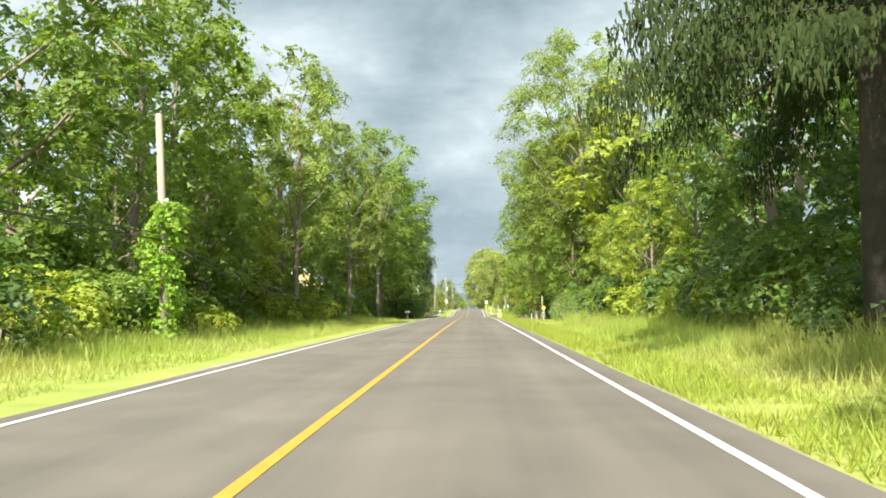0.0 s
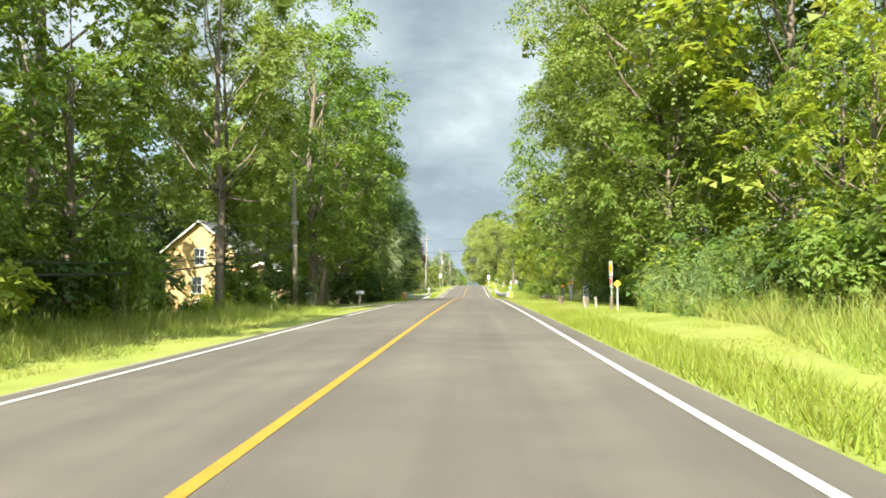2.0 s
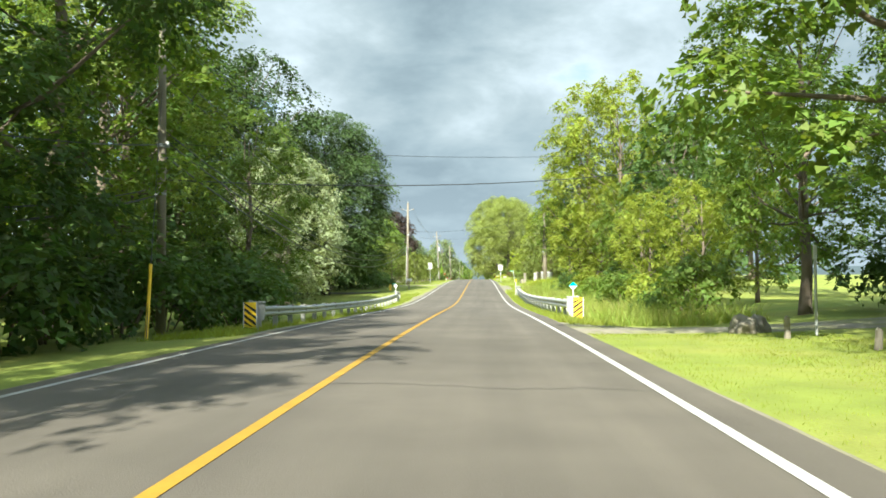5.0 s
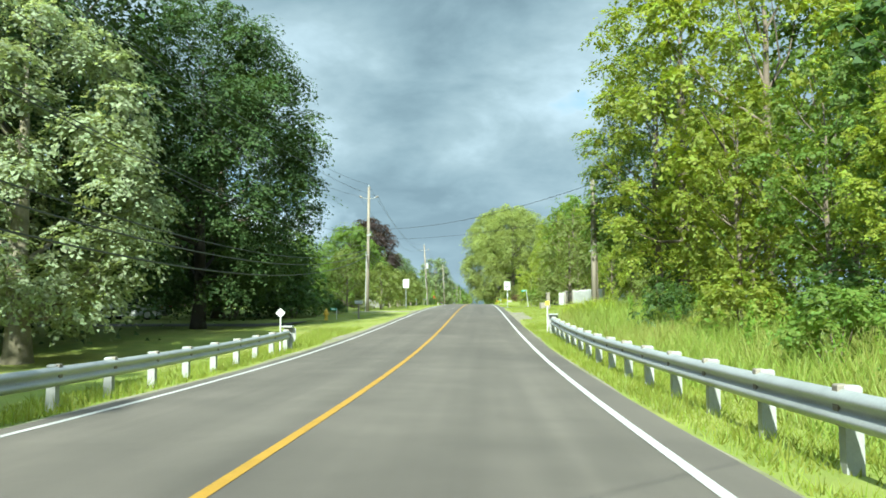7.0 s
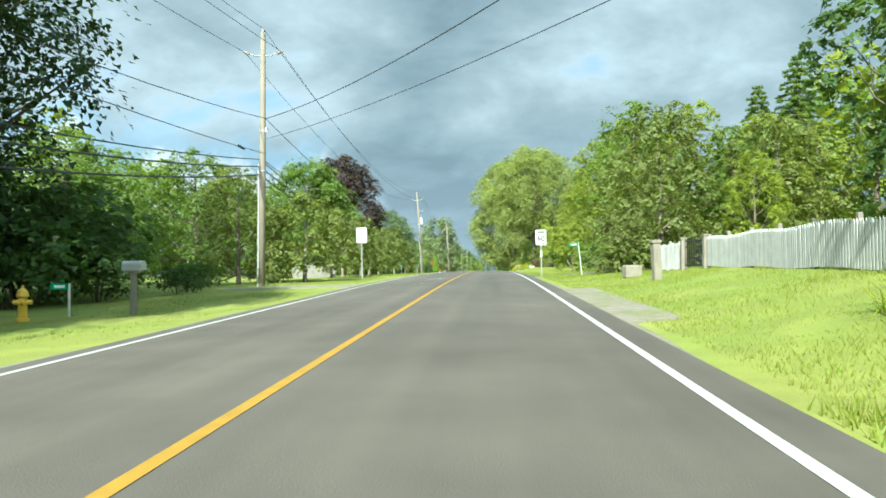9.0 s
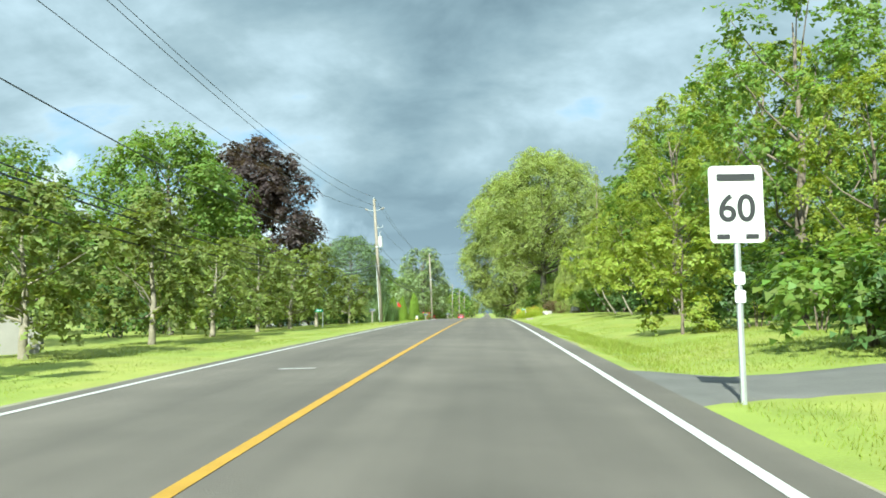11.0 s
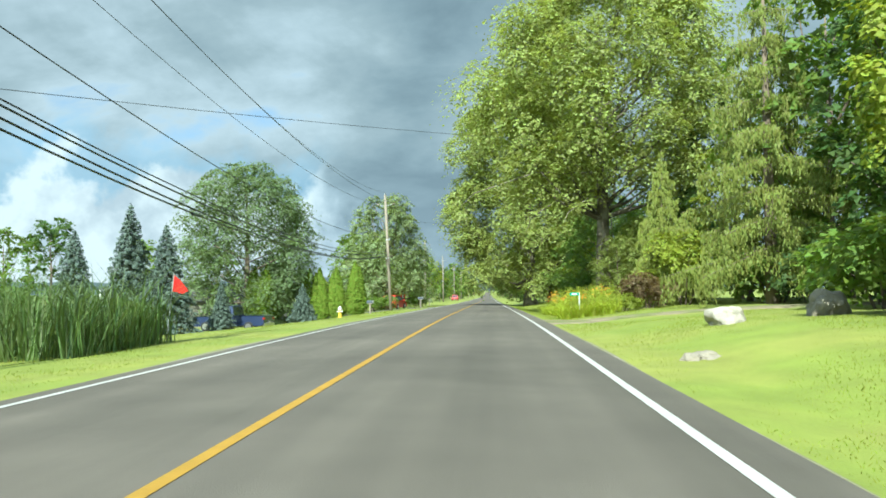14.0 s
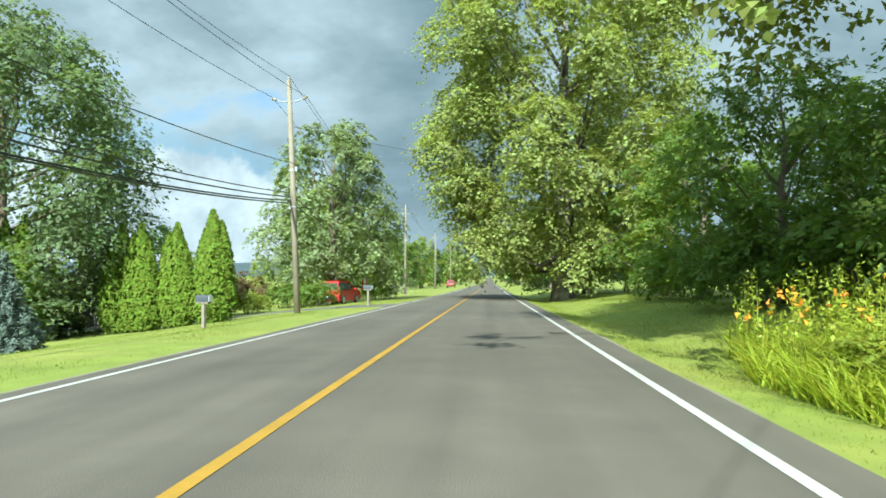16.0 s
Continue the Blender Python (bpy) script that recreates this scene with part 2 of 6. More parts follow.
LEAF_MAPLE = leafy("maple_leaves_with_pale_backs", (0.132, 0.175, 0.085), island=0.75)
LEAF_PALE = leafy("pale_maple_leaves", (0.215, 0.260, 0.130), island=1.0)
LEAF_PEAR = leafy("pear_leaves", (0.175, 0.205, 0.055), island=0.8)
LEAF_PLANE = leafy("plane_leaves", (0.240, 0.274, 0.082), island=0.8)
LEAF_RUST = leafy("rusty_leaves", (0.15, 0.108, 0.055))
NEEDLE = leafy("spruce_needles", (0.030, 0.042, 0.014), trans=0.2, rough=0.85, spec=0.08)
NEEDLE_BLUE = leafy("blue_spruce_needles", (0.105, 0.140, 0.118), trans=0.1, obj=0.1, rough=0.8)
NEEDLE_LIGHT = leafy("weeping_needles", (0.185, 0.215, 0.045), trans=0.3)
CEDAR = leafy("cedar_sprays", (0.120, 0.175, 0.014), trans=0.3, rough=0.8)
VINE = leafy("vine_leaves", (0.16, 0.25, 0.03))
LILY = material("lily_leaves", (0.33, 0.38, 0.04), rough=0.5, vary=0.35, scale=0.8, fine=5, bump=0, island=0.5, translucent=(1.3, 1.25, 0.6), trans=0.5)
REED = material("reed_leaves", (0.13, 0.185, 0.06), rough=0.55, vary=0.4, scale=0.8, fine=5, bump=0, island=0.7, translucent=(1.3, 1.25, 0.7), trans=0.4)
FLOWER = leafy("orange_petals", (0.66, 0.30, 0.03), trans=0.3, obj=0)
POLE_WOOD = material("weathered_pole_wood", (0.215, 0.185, 0.145), rough=0.85, vary=0.4, scale=1.2, fine=35, bump=0.4)
OLD_WOOD = material("grey_wood", (0.21, 0.185, 0.15), rough=0.9, vary=0.45, scale=4, fine=50, bump=0.5)
STEEL = material("galvanised_steel", (0.36, 0.37, 0.37), rough=0.45, vary=0.3, scale=1.5, fine=30, bump=0.05, metal=0.35)
POST_STEEL = material("painted_guard_post", (0.265, 0.265, 0.255), rough=0.6, vary=0.3, scale=3, fine=30, bump=0.1)
WIRE = material("black_cable", (0.03, 0.03, 0.032), rough=0.42, vary=0.2, bump=0)
WHITE = material("white_sign_face", (0.450, 0.450, 0.435), rough=0.5, vary=0.12, scale=5, fine=30, bump=0)
SIGN_BACK = material("bare_sign_aluminium", (0.434, 0.441, 0.434), rough=0.45, vary=0.15, scale=4, fine=30, bump=0, metal=0.3)
BLACK = material("black_paint", (0.02, 0.02, 0.022), rough=0.5, vary=0.2, bump=0)
SIGN_YELLOW = material("yellow_sign_face", (0.80, 0.50, 0.02), rough=0.5, vary=0.12, scale=5, bump=0)
SIGN_GREEN = material("green_sign_face", (0.0, 0.22, 0.12), rough=0.5, vary=0.12, scale=5, bump=0)
TEAL = material("turquoise_sign_face", (0.0, 0.42, 0.34), rough=0.5, vary=0.1, scale=5, bump=0)
RED = material("red_paint", (0.45, 0.015, 0.012), rough=0.3, vary=0.1, scale=3, bump=0, spec=0.6)
RED_PRINT = material("red_print", (0.5, 0.03, 0.03), rough=0.5, vary=0.1, bump=0)
HYDRANT = material("yellow_hydrant_paint", (0.62, 0.40, 0.04), rough=0.45, vary=0.3, scale=6, bump=0.1)
BLUE_PAINT = material("blue_grey_paint", (0.10, 0.12, 0.20), rough=0.45, vary=0.3, scale=6, bump=0.1)
CONCRETE = material("weathered_concrete", (0.204, 0.180, 0.143), rough=0.9, vary=0.4, scale=4, fine=40, bump=0.4)
ROCK = material("pale_rock", (0.298, 0.273, 0.229), rough=0.9, vary=0.45, scale=2.5, fine=20, bump=0.6)
FENCE = material("weathered_white_fence", (0.37, 0.37, 0.36), rough=0.8, vary=0.35, scale=3, fine=30, bump=0.3, obj=0.3)
SIDING = material("ochre_siding", (0.38, 0.255, 0.115), rough=0.7, vary=0.2, scale=2, fine=25, bump=0.2)
# the shade over the porch wing is put into this darker tan
SIDING_SHADED = material("shade_darkened_siding", (0.17, 0.115, 0.065), rough=0.7, vary=0.2, scale=2, fine=25, bump=0.2)
SHINGLE = material("grey_shingles", (0.10, 0.10, 0.10), rough=0.9, vary=0.4, scale=5, fine=30, bump=0.5)
TRIM = material("white_trim_paint", (0.488, 0.481, 0.455), rough=0.5, vary=0.12, scale=4, bump=0.05)
STUCCO = material("pale_render", (0.204, 0.192, 0.171), rough=0.85, vary=0.2, scale=3, fine=40, bump=0.2)
BRICK_RED = material("brown_brick_wall", (0.135, 0.095, 0.070), rough=0.85, vary=0.3, scale=4, fine=40, bump=0.3)
GLASS_DARK = material("dark_window_glass", (0.02, 0.025, 0.03), rough=0.08, vary=0.1, bump=0, spec=0.8)
CAR_WHITE = material("white_car_paint", (0.432, 0.432, 0.420), rough=0.25, vary=0.06, bump=0, spec=0.6)
CAR_BLUE = material("dark_blue_car_paint", (0.02, 0.03, 0.07), rough=0.22, vary=0.1, bump=0, spec=0.7)
CAR_SILVER = material("silver_car_paint", (0.42, 0.42, 0.42), rough=0.3, metal=0.4, vary=0.06, bump=0)
RUBBER = material("tyre_rubber", (0.02, 0.02, 0.02), rough=0.85, vary=0.2, bump=0.1)
CHROME = material("wheel_alloy", (0.5, 0.5, 0.5), rough=0.3, metal=0.9, vary=0.1, bump=0)
LAMP_RED = material("tail_lamp", (0.35, 0.01, 0.01), rough=0.2, vary=0.1, bump=0, spec=0.7)
# the blue haze of distance is mixed into the ridge's colour
HILL = material("haze_tinted_hill", (0.045, 0.065, 0.075), rough=1.0, vary=0.35, scale=0.004, fine=0.03, bump=0)
TAR = material("crack_tar", (0.040, 0.038, 0.036), rough=0.7, vary=0.3, scale=4, bump=0.1)
GREY_POST = material("grey_painted_post", (0.15, 0.155, 0.16), rough=0.8, vary=0.3, scale=4, fine=40, bump=0.2)
ORANGE = material("orange_reflector", (0.75, 0.25, 0.02), rough=0.5, vary=0.1, bump=0)
GREY_BOX = material("grey_steel_enclosure", (0.055, 0.065, 0.080), rough=0.5, vary=0.2, scale=2, bump=0.05)

# ---- helpers for shapes ----


class Shape:
    """Collects vertices and faces of one mesh."""

    def __init__(self):
        self.v, self.f = [], []

    def box(self, c, s, rz=0.0, m=None):
        m = m or (Matrix.Translation(c) @ Matrix.Rotation(rz, 4, "Z"))
        k = len(self.v)
        b = min(s) * 0.12
        # chamfered box: three loops round the middle, so that edges catch light
        hx, hy, hz = s[0] / 2, s[1] / 2, s[2] / 2
        for z, i in ((-hz, b), (-hz + b, 0), (hz - b, 0), (hz, b)):
            for x, y in ((-1, -1), (1, -1), (1, 1), (-1, 1)):
                self.v.append(tuple(m @ Vector((x * (hx - i), y * (hy - i), z))))
        for j in range(3):
            for q in range(4):
                a, c2 = k + j * 4 + q, k + j * 4 + (q + 1) % 4
                self.f.append((a, c2, c2 + 4, a + 4))
        self.f.append((k + 3, k + 2, k + 1, k))
        self.f.append((k + 12, k + 13, k + 14, k + 15))
        return self

    def tube(self, pts, radii, seg=8, cap=True):
        pts = [Vector(p) for p in pts]
        k = len(self.v)
        for i, p in enumerate(pts):
            d = (pts[min(i + 1, len(pts) - 1)] - pts[max(i - 1, 0)]).normalized()
            a = d.orthogonal().normalized() if abs(d.z) < 0.9 else Vector((1, 0, 0)).cross(d).normalized()
            b = d.cross(a)
            r = radii[i] if isinstance(radii, (list, tuple)) else radii
            for s in range(seg):
                g = 2 * math.pi * s / seg
                self.v.append(tuple(p + a * (r * math.cos(g)) + b * (r * math.sin(g))))
        for i in range(len(pts) - 1):
            for s in range(seg):
                a, b = k + i * seg + s, k + i * seg + (s + 1) % seg
                self.f.append((a, b, b + seg, a + seg))
        if cap:
            self.f.append(tuple(k + s for s in reversed(range(seg))))
            self.f.append(tuple(k + (len(pts) - 1) * seg + s for s in range(seg)))
        return self

    def sheet(self, outline, depth, m=None):
        """An outline in the x-z plane, given depth along y."""
        k, n = len(self.v), len(outline)
        m = m or Matrix()
        for y in (-depth / 2, depth / 2):
            for x, z in outline:
                self.v.append(tuple(m @ Vector((x, y, z))))
        self.f.append(tuple(k + i for i in range(n)))
        self.f.append(tuple(k + n + i for i in reversed(range(n))))
        for i in range(n):
            j = (i + 1) % n
            self.f.append((k + j, k + i, k + n + i, k + n + j))
        return self

    def mesh(self, name):
        me = bpy.data.meshes.new(name)
        me.from_pydata(self.v, [], self.f)
        me.update()
        return me


def part(name, shape, mat, parent=None, label="", smooth=False):
    me = shape.mesh(name) if isinstance(shape, Shape) else shape
    if mat:
        me.materials.clear()
        me.materials.append(mat)
    if smooth:
        me.polygons.foreach_set("use_smooth", [True] * len(me.polygons))
    ob = new(name, me)
    if parent:
        ob.parent = parent
    if label:
        tagged(ob, label)
    return ob


def thing(name, label, category, m=None, group="", kind=""):
    ob = new(name)
    ob.empty_display_size = 0.2
    tagged(ob, label, category, group, kind)
    if m is not None:
        ob.matrix_basis = m
    return ob


def quads_mesh(name, verts, faces):
    """A mesh from arrays of vertices and of faces, all with the same number of corners."""
    me = bpy.data.meshes.new(name)
    nv, nf, c = len(verts), len(faces), faces.shape[1]
    me.vertices.add(nv)
    me.vertices.foreach_set("co", np.ascontiguousarray(verts, dtype=np.float32).ravel())
    me.loops.add(nf * c)
    me.loops.foreach_set("vertex_index", np.ascontiguousarray(faces, dtype=np.int32).ravel())
    me.polygons.add(nf)
    me.polygons.foreach_set("loop_start", np.arange(nf, dtype=np.int32) * c)
    me.update(calc_edges=True)
    return me


# ---- lie of the land ----
ROAD_Y = np.arange(0, 401, 10.0)
ROAD_H = np.array([0, .03, .05, .08, .09, .08, .1, .09, .06, .03, -.03, -.15, -.3, -.49, -.63, -.58, -.42, -.2, .02, .23, .38, .5, .58, .65, .7, .73,
                   .71, .69, .62, .52, .41, .3, .18, .06, -.06, -.18, -.3, -.41, -.51, -.61, -.71])
fine_y = np.arange(-200, 3600, 2.0)
fine_h = np.interp(fine_y, np.r_[-200, ROAD_Y, 700, 1200, 3600], np.r_[0, ROAD_H, -3.2, -4.6, -6.5])
fine_h = np.convolve(np.pad(fine_h, 3, mode="edge"), np.ones(7) / 7, mode="valid")


def road_h(y):
    return np.interp(y, fine_y, fine_h)


XS = np.array([-400., -120, -60, -40, -25, -20, -16, -12, -10, -8, -7, -6, -5, -4.2, -3.5, 0, 3.95, 4.6, 5.3, 6.2, 7.5, 9, 11, 14, 18, 25, 40, 60, 120, 400])
# y, then points of (x, height over the road's middle)
LIE = [
    (-100, [(-20, -.3), (-10, -.2), (-7, -.17), (-4.4, -.13), (-3.5, -.12), (3.95, -.12), (5, -.16), (7, 0.05), (9, .25), (14, .4)]),
    (62, [(-20, -.4), (-10, -.25), (-7, -.2), (-4.4, -.13), (-3.5, -.12), (3.95, -.12), (5, -.16), (7, 0.0), (9, .1), (14, .3)]),
    (82, [(-40, -.9), (-20, -.9), (-12, -.5), (-6, -.25), (-3.5, -.12), (3.95, -.12), (6, -.14), (9, -.1), (14, -.1), (40, 0)]),
    (108, [(-40, -.9), (-20, -.9), (-12, -.5), (-6, -.25), (-3.5, -.12), (3.95, -.12), (6, -.14), (9, -.1), (14, 0), (40, .3)])]
LIE += [
    (120, [(-40, -.6), (-12, -.6), (-7, -.5), (-5, -.37), (-3.5, -.12), (3.95, -.12), (5, -.2), (6.5, -.45), (9, -.4), (14, 0.2)]),
    (152, [(-40, -.5), (-12, -.6), (-7, -.5), (-5, -.37), (-3.5, -.12), (3.95, -.12), (5, -.18), (6.5, -.2), (9, .3), (14, .6)]),
    (166, [(-40, -.3), (-12, -.35), (-7, -.25), (-5, -.2), (-3.5, -.12), (3.95, -.12), (5, -.1), (7.5, .6), (10, .9), (14, 1)]),
    (186, [(-40, -.2), (-12, -.3), (-8, -.2), (-5, -.15), (-3.5, -.12), (3.95, -.12), (5, -.1), (6.5, .1), (9.5, .6), (14, .9)])]
LIE += [
    (200, [(-40, 0), (-12, -.2), (-8, -.1), (-5, -.13), (-3.5, -.12), (3.95, -.12), (5, -.1), (8, .1), (14, .4)]),
    (226, [(-40, 0), (-12, -.2), (-8, -.15), (-5, -.15), (-3.5, -.12), (3.95, -.12), (5.3, -.4), (7.5, -.1), (11, .3), (18, .5)]),
    (252, [(-40, -.5), (-20, -.6), (-9.5, -.3), (-6, -.2), (-3.5, -.12), (3.95, -.12), (5.3, -.4), (7.5, -.05), (11, .35), (18, .5)]),
    (265, [(-40, -.8), (-20, -.8), (-9.5, -.35), (-6, -.2), (-3.5, -.12), (3.95, -.12), (5.3, .0), (6.8, .36), (9, .44), (18, .6)]),
    (275, [(-40, -1.0), (-20, -1.0), (-9.5, -.4), (-6, -.2), (-3.5, -.12), (3.95, -.12), (5.3, -.08), (7.5, .12), (11, .35), (18, .5)]),
    (300, [(-40, -1.6), (-20, -1.6), (-14, -1.35), (-9.5, -.6), (-6, -.2), (-3.5, -.12), (3.95, -.12), (5.3, -.3), (7.5, 0), (11, .3), (18, .6)])]
LIE += [
    (330, [(-40, -1.4), (-20, -1.4), (-13, -.9), (-9.5, -.45), (-6, -.2), (-3.5, -.12), (3.95, -.12), (5.3, -.3), (7.5, 0), (11, .3), (18, .6)]),
    (420, [(-40, -.4), (-20, -.4), (-9.5, -.3), (-6, -.2), (-3.5, -.12), (3.95, -.12), (5.3, -.25), (7.5, 0), (11, .2), (18, .4)]),
    (3600, [(-40, 0), (-3.5, -.12), (3.95, -.12), (18, 0)])]
LIE_Y = np.array([row[0] for row in LIE])
LIE_Z = np.array([np.interp(XS, [p[0] for p in row[1]], [p[1] for p in row[1]]) for row in LIE])


def ground_z(x, y):
    """Height of the ground; works on arrays."""
    x, y = np.asarray(x, float), np.asarray(y, float)
    i = np.clip(np.searchsorted(LIE_Y, y) - 1, 0, len(LIE_Y) - 2)
    u = np.clip((y - LIE_Y[i]) / (LIE_Y[i + 1] - LIE_Y[i]), 0, 1)
    j = np.clip(np.searchsorted(XS, x) - 1, 0, len(XS) - 2)
    w = np.clip((x - XS[j]) / (XS[j + 1] - XS[j]), 0, 1)
    a = LIE_Z[i, j] * (1 - w) + LIE_Z[i, j + 1] * w
    b = LIE_Z[i + 1, j] * (1 - w) + LIE_Z[i + 1, j + 1] * w
    return road_h(y) + a * (1 - u) + b * u


def gz(x, y):
    return float(ground_z(x, y))


def surface_z(x, y):
    """Height of the road's surface, with its crown."""
    return road_h(y) - 0.02 * np.abs(x)


def strip(name, xs, ys, height, mat):
    ys = np.asarray(ys, float)
    grid = np.array([[(x, y, height(x, y)) for x in xs] for y in ys], float).reshape(-1, 3)
    nx, ny = len(xs), len(ys)
    i = (np.arange(ny - 1)[:, None] * nx + np.arange(nx - 1)).ravel()
    me = quads_mesh(name, grid, np.stack([i, i + 1, i + nx + 1, i + nx], 1))
    me.materials.append(mat)
    me.polygons.foreach_set("use_smooth", [True] * len(me.polygons))
    return new(name, me)


road_ys = np.r_[np.arange(-80, 420, 2.0), np.arange(420, 1200, 20.0), 1300, 1500, 2000, 2600]
ground_ys = np.r_[-400, -200, -100, np.arange(-80, 440, 3.0), np.arange(440, 1200, 30.0), 1300, 1500, 2000, 2600, 3500]
ground = strip("ground", np.r_[-3000., XS, 3000], ground_ys, lambda x, y: gz(x, y) + 0.05 * noise.noise((x * 0.5, y * 0.3, 0)) * (abs(x) > 4.4), SOIL)
tagged(ground, "grassy ground with lawns and rough verges", "ground", kind="structure")
road = strip("road", [-3.38, -3.0, -1.5, 0, 1.7, 3.4, 3.92], road_ys, lambda x, y: float(surface_z(x, y)), ASPHALT)
tagged(road, "straight two-lane asphalt road, grey-brown and worn", "road", kind="structure")
EDGE_LEFT, EDGE_RIGHT = -3.04, 3.41
line_mid = strip("trim_yellow_line", [-0.055, 0.055], road_ys, lambda x, y: float(surface_z(x, y)) + 0.005, YELLOW)
tagged(line_mid, "solid yellow painted centre line", "road marking", kind="structure")
line_l = strip("trim_edge_line", [EDGE_LEFT - 0.05, EDGE_LEFT + 0.05], road_ys, lambda x, y: float(surface_z(x, y)) + 0.005, WHITE_LINE)
tagged(line_l, "worn white painted edge line", "road marking", kind="structure")
line_r = strip("trim_edge_line", [EDGE_RIGHT - 0.055, EDGE_RIGHT + 0.055], road_ys, lambda x, y: float(surface_z(x, y)) + 0.005, WHITE_LINE)
tagged(line_r, "white painted edge line", "road marking", kind="structure")
near_ys = np.arange(-80, 440, 1.5)


def ragged(side, w0, w1, seed):
    """A shoulder along the road whose outer edge wanders."""
    ys = near_ys
    verts = []
    for y in ys:
        wide = w0 + (w1 - w0) * (0.5 + noise.noise((seed, y * 0.13, 0.0))) + 0.12 * noise.noise((seed, y * 0.9, 3.0))
        x0 = side
        x1 = side + math.copysign(max(wide, 0.1), side)
        for u in (0, 0.5, 1):
            x = x0 + (x1 - x0) * u
            z = float(surface_z(x0, y)) - 0.012 if u == 0 else max(gz(x, y), float(surface_z(x, y)) - 0.1 * u) + 0.012 * (1 - u) - 0.02 * u
            verts.append((x, y, z))
    n = len(ys)
    i = (np.arange(n - 1)[:, None] * 3 + np.arange(2)).ravel()
    f = np.stack([i, i + 1, i + 4, i + 3], 1)
    return quads_mesh("pavement_shoulder", np.array(verts), f if side > 0 else f[:, ::-1])


for side, w0, w1, seed, label in ((-3.37, 0.35, 1.0, 5.0, "pale gravel shoulder beside the road"), (3.91, 0.05, 0.5, 9.0, "narrow gravel shoulder, partly overgrown")):
    sh = part("pavement_shoulder", ragged(side, w0, w1, seed), GRAVEL)
    tagged(sh, label, "shoulder", kind="structure")


def driveway(x0, x1, y0, y1, mat, label):
    """A lane that leaves the road's edge, flares there and has wandering sides."""
    us, ws = np.linspace(0, 1, 30), np.linspace(0, 1, 12)
    road_end, far_end = (x0, x1) if abs(x0) < abs(x1) else (x1, x0)
    verts = []
    for u in us:
        x = road_end + (far_end - road_end) * u ** 1.5
        off = abs(x - road_end)
        flare = 0.9 * math.exp(-off / 0.9)
        for w in ws:
            wander = 0.22 * noise.noise((x * 0.9, w * 0.6, y0)) + 0.1 * noise.noise((x * 3.1, w, y0))
            y = y0 + (y1 - y0) * w + wander + (w - 0.5) * 2 * flare
            k = min(1.0, off / 1.0)
            rise = 0.035 if 0.05 < w < 0.95 and u < 0.99 else -0.07
            z = (gz(x, y) + rise) * k + (float(surface_z(road_end, y)) + (-0.008 if rise > 0 else -0.07)) * (1 - k)
            verts.append((x, y, z))
    i = (np.arange(29)[:, None] * 12 + np.arange(11)).ravel()
    f = np.stack([i, i + 12, i + 13, i + 1], 1)
    ob = part("pavement_driveway", quads_mesh("pavement_driveway", np.array(verts), f if far_end > 0 else f[:, ::-1]), mat, smooth=True)
    return tagged(ob, label, "driveway", kind="structure")


driveway(-22, -3.35, 83.5, 86.5, GRAVEL, "gravel driveway running to the ochre house")
driveway(3.9, 5.0, 173, 186.5, GRAVEL, "patchy gravel driveway at the road edge")
driveway(3.9, 16, 204.8, 208, ASPHALT_EDGE, "asphalt driveway beside the speed sign")
driveway(3.9, 18, 277, 280.2, DIRT, "dirt driveway crossing the lawn, grass growing through")
driveway(-9, -3.35, 189.5, 192, GRAVEL, "gravel driveway beside the pole")
driveway(-26, -3.35, 325, 328.5, ASPHALT_EDGE, "asphalt driveway beside the cedars")
driveway(3.9, 14, 109, 113.5, GRAVEL, "short gravel lane beside the lawn")
driveway(-34, -9, 170, 173, ASPHALT_EDGE, "asphalt lane crossing the shaded lawn")

# cracks sealed with tar, and stray survey marks of white paint
for y, x0, x1, seed in ((123.6, -3.2, 3.6, 1.0), (121.2, -3.1, 0.2, 2.0), (98.0, -3.2, 3.5, 3.0), (158.0, -3.0, 3.5, 4.0), (241.0, -3.1, 3.6, 5.0), (262.0, 0.3, 3.6, 6.0), (38.0, -3.1, 3.4, 7.0)):
    s = []
    for k in range(40):
        x = x0 + (x1 - x0) * k / 39
        yy = y + 0.35 * noise.noise((x * 0.8, seed, 0)) + 0.1 * noise.noise((x * 4, seed, 1))
        w = 0.006 + 0.009 * abs(noise.noise((x * 2, seed, 5)))
        s += [(x, yy - w, float(surface_z(x, yy)) + 0.004), (x, yy + w, float(surface_z(x, yy)) + 0.004)]
    i = np.arange(39) * 2
    ob = new("trim_crack", quads_mesh("trim_crack", np.array(s), np.stack([i, i + 2, i + 3, i + 1], 1)))
    ob.data.materials.append(TAR)
    tagged(ob, "dark sealed crack across the asphalt", "road crack", kind="structure")
for x, y, w, d in ((-0.9, 190, 0.7, 0.09), (-1.0, 197, 1.0, 0.12), (-0.75, 197.5, 0.08, 0.8), (-1.3, 208, 0.6, 0.1)):
    ob = strip("trim_paint_mark", [x - w / 2, x + w / 2], [y - d / 2, y + d / 2], lambda a, q: float(surface_z(a, q)) + 0.005, WHITE_LINE)
    tagged(ob, "small faded white paint mark on the lane", "road marking", kind="structure")

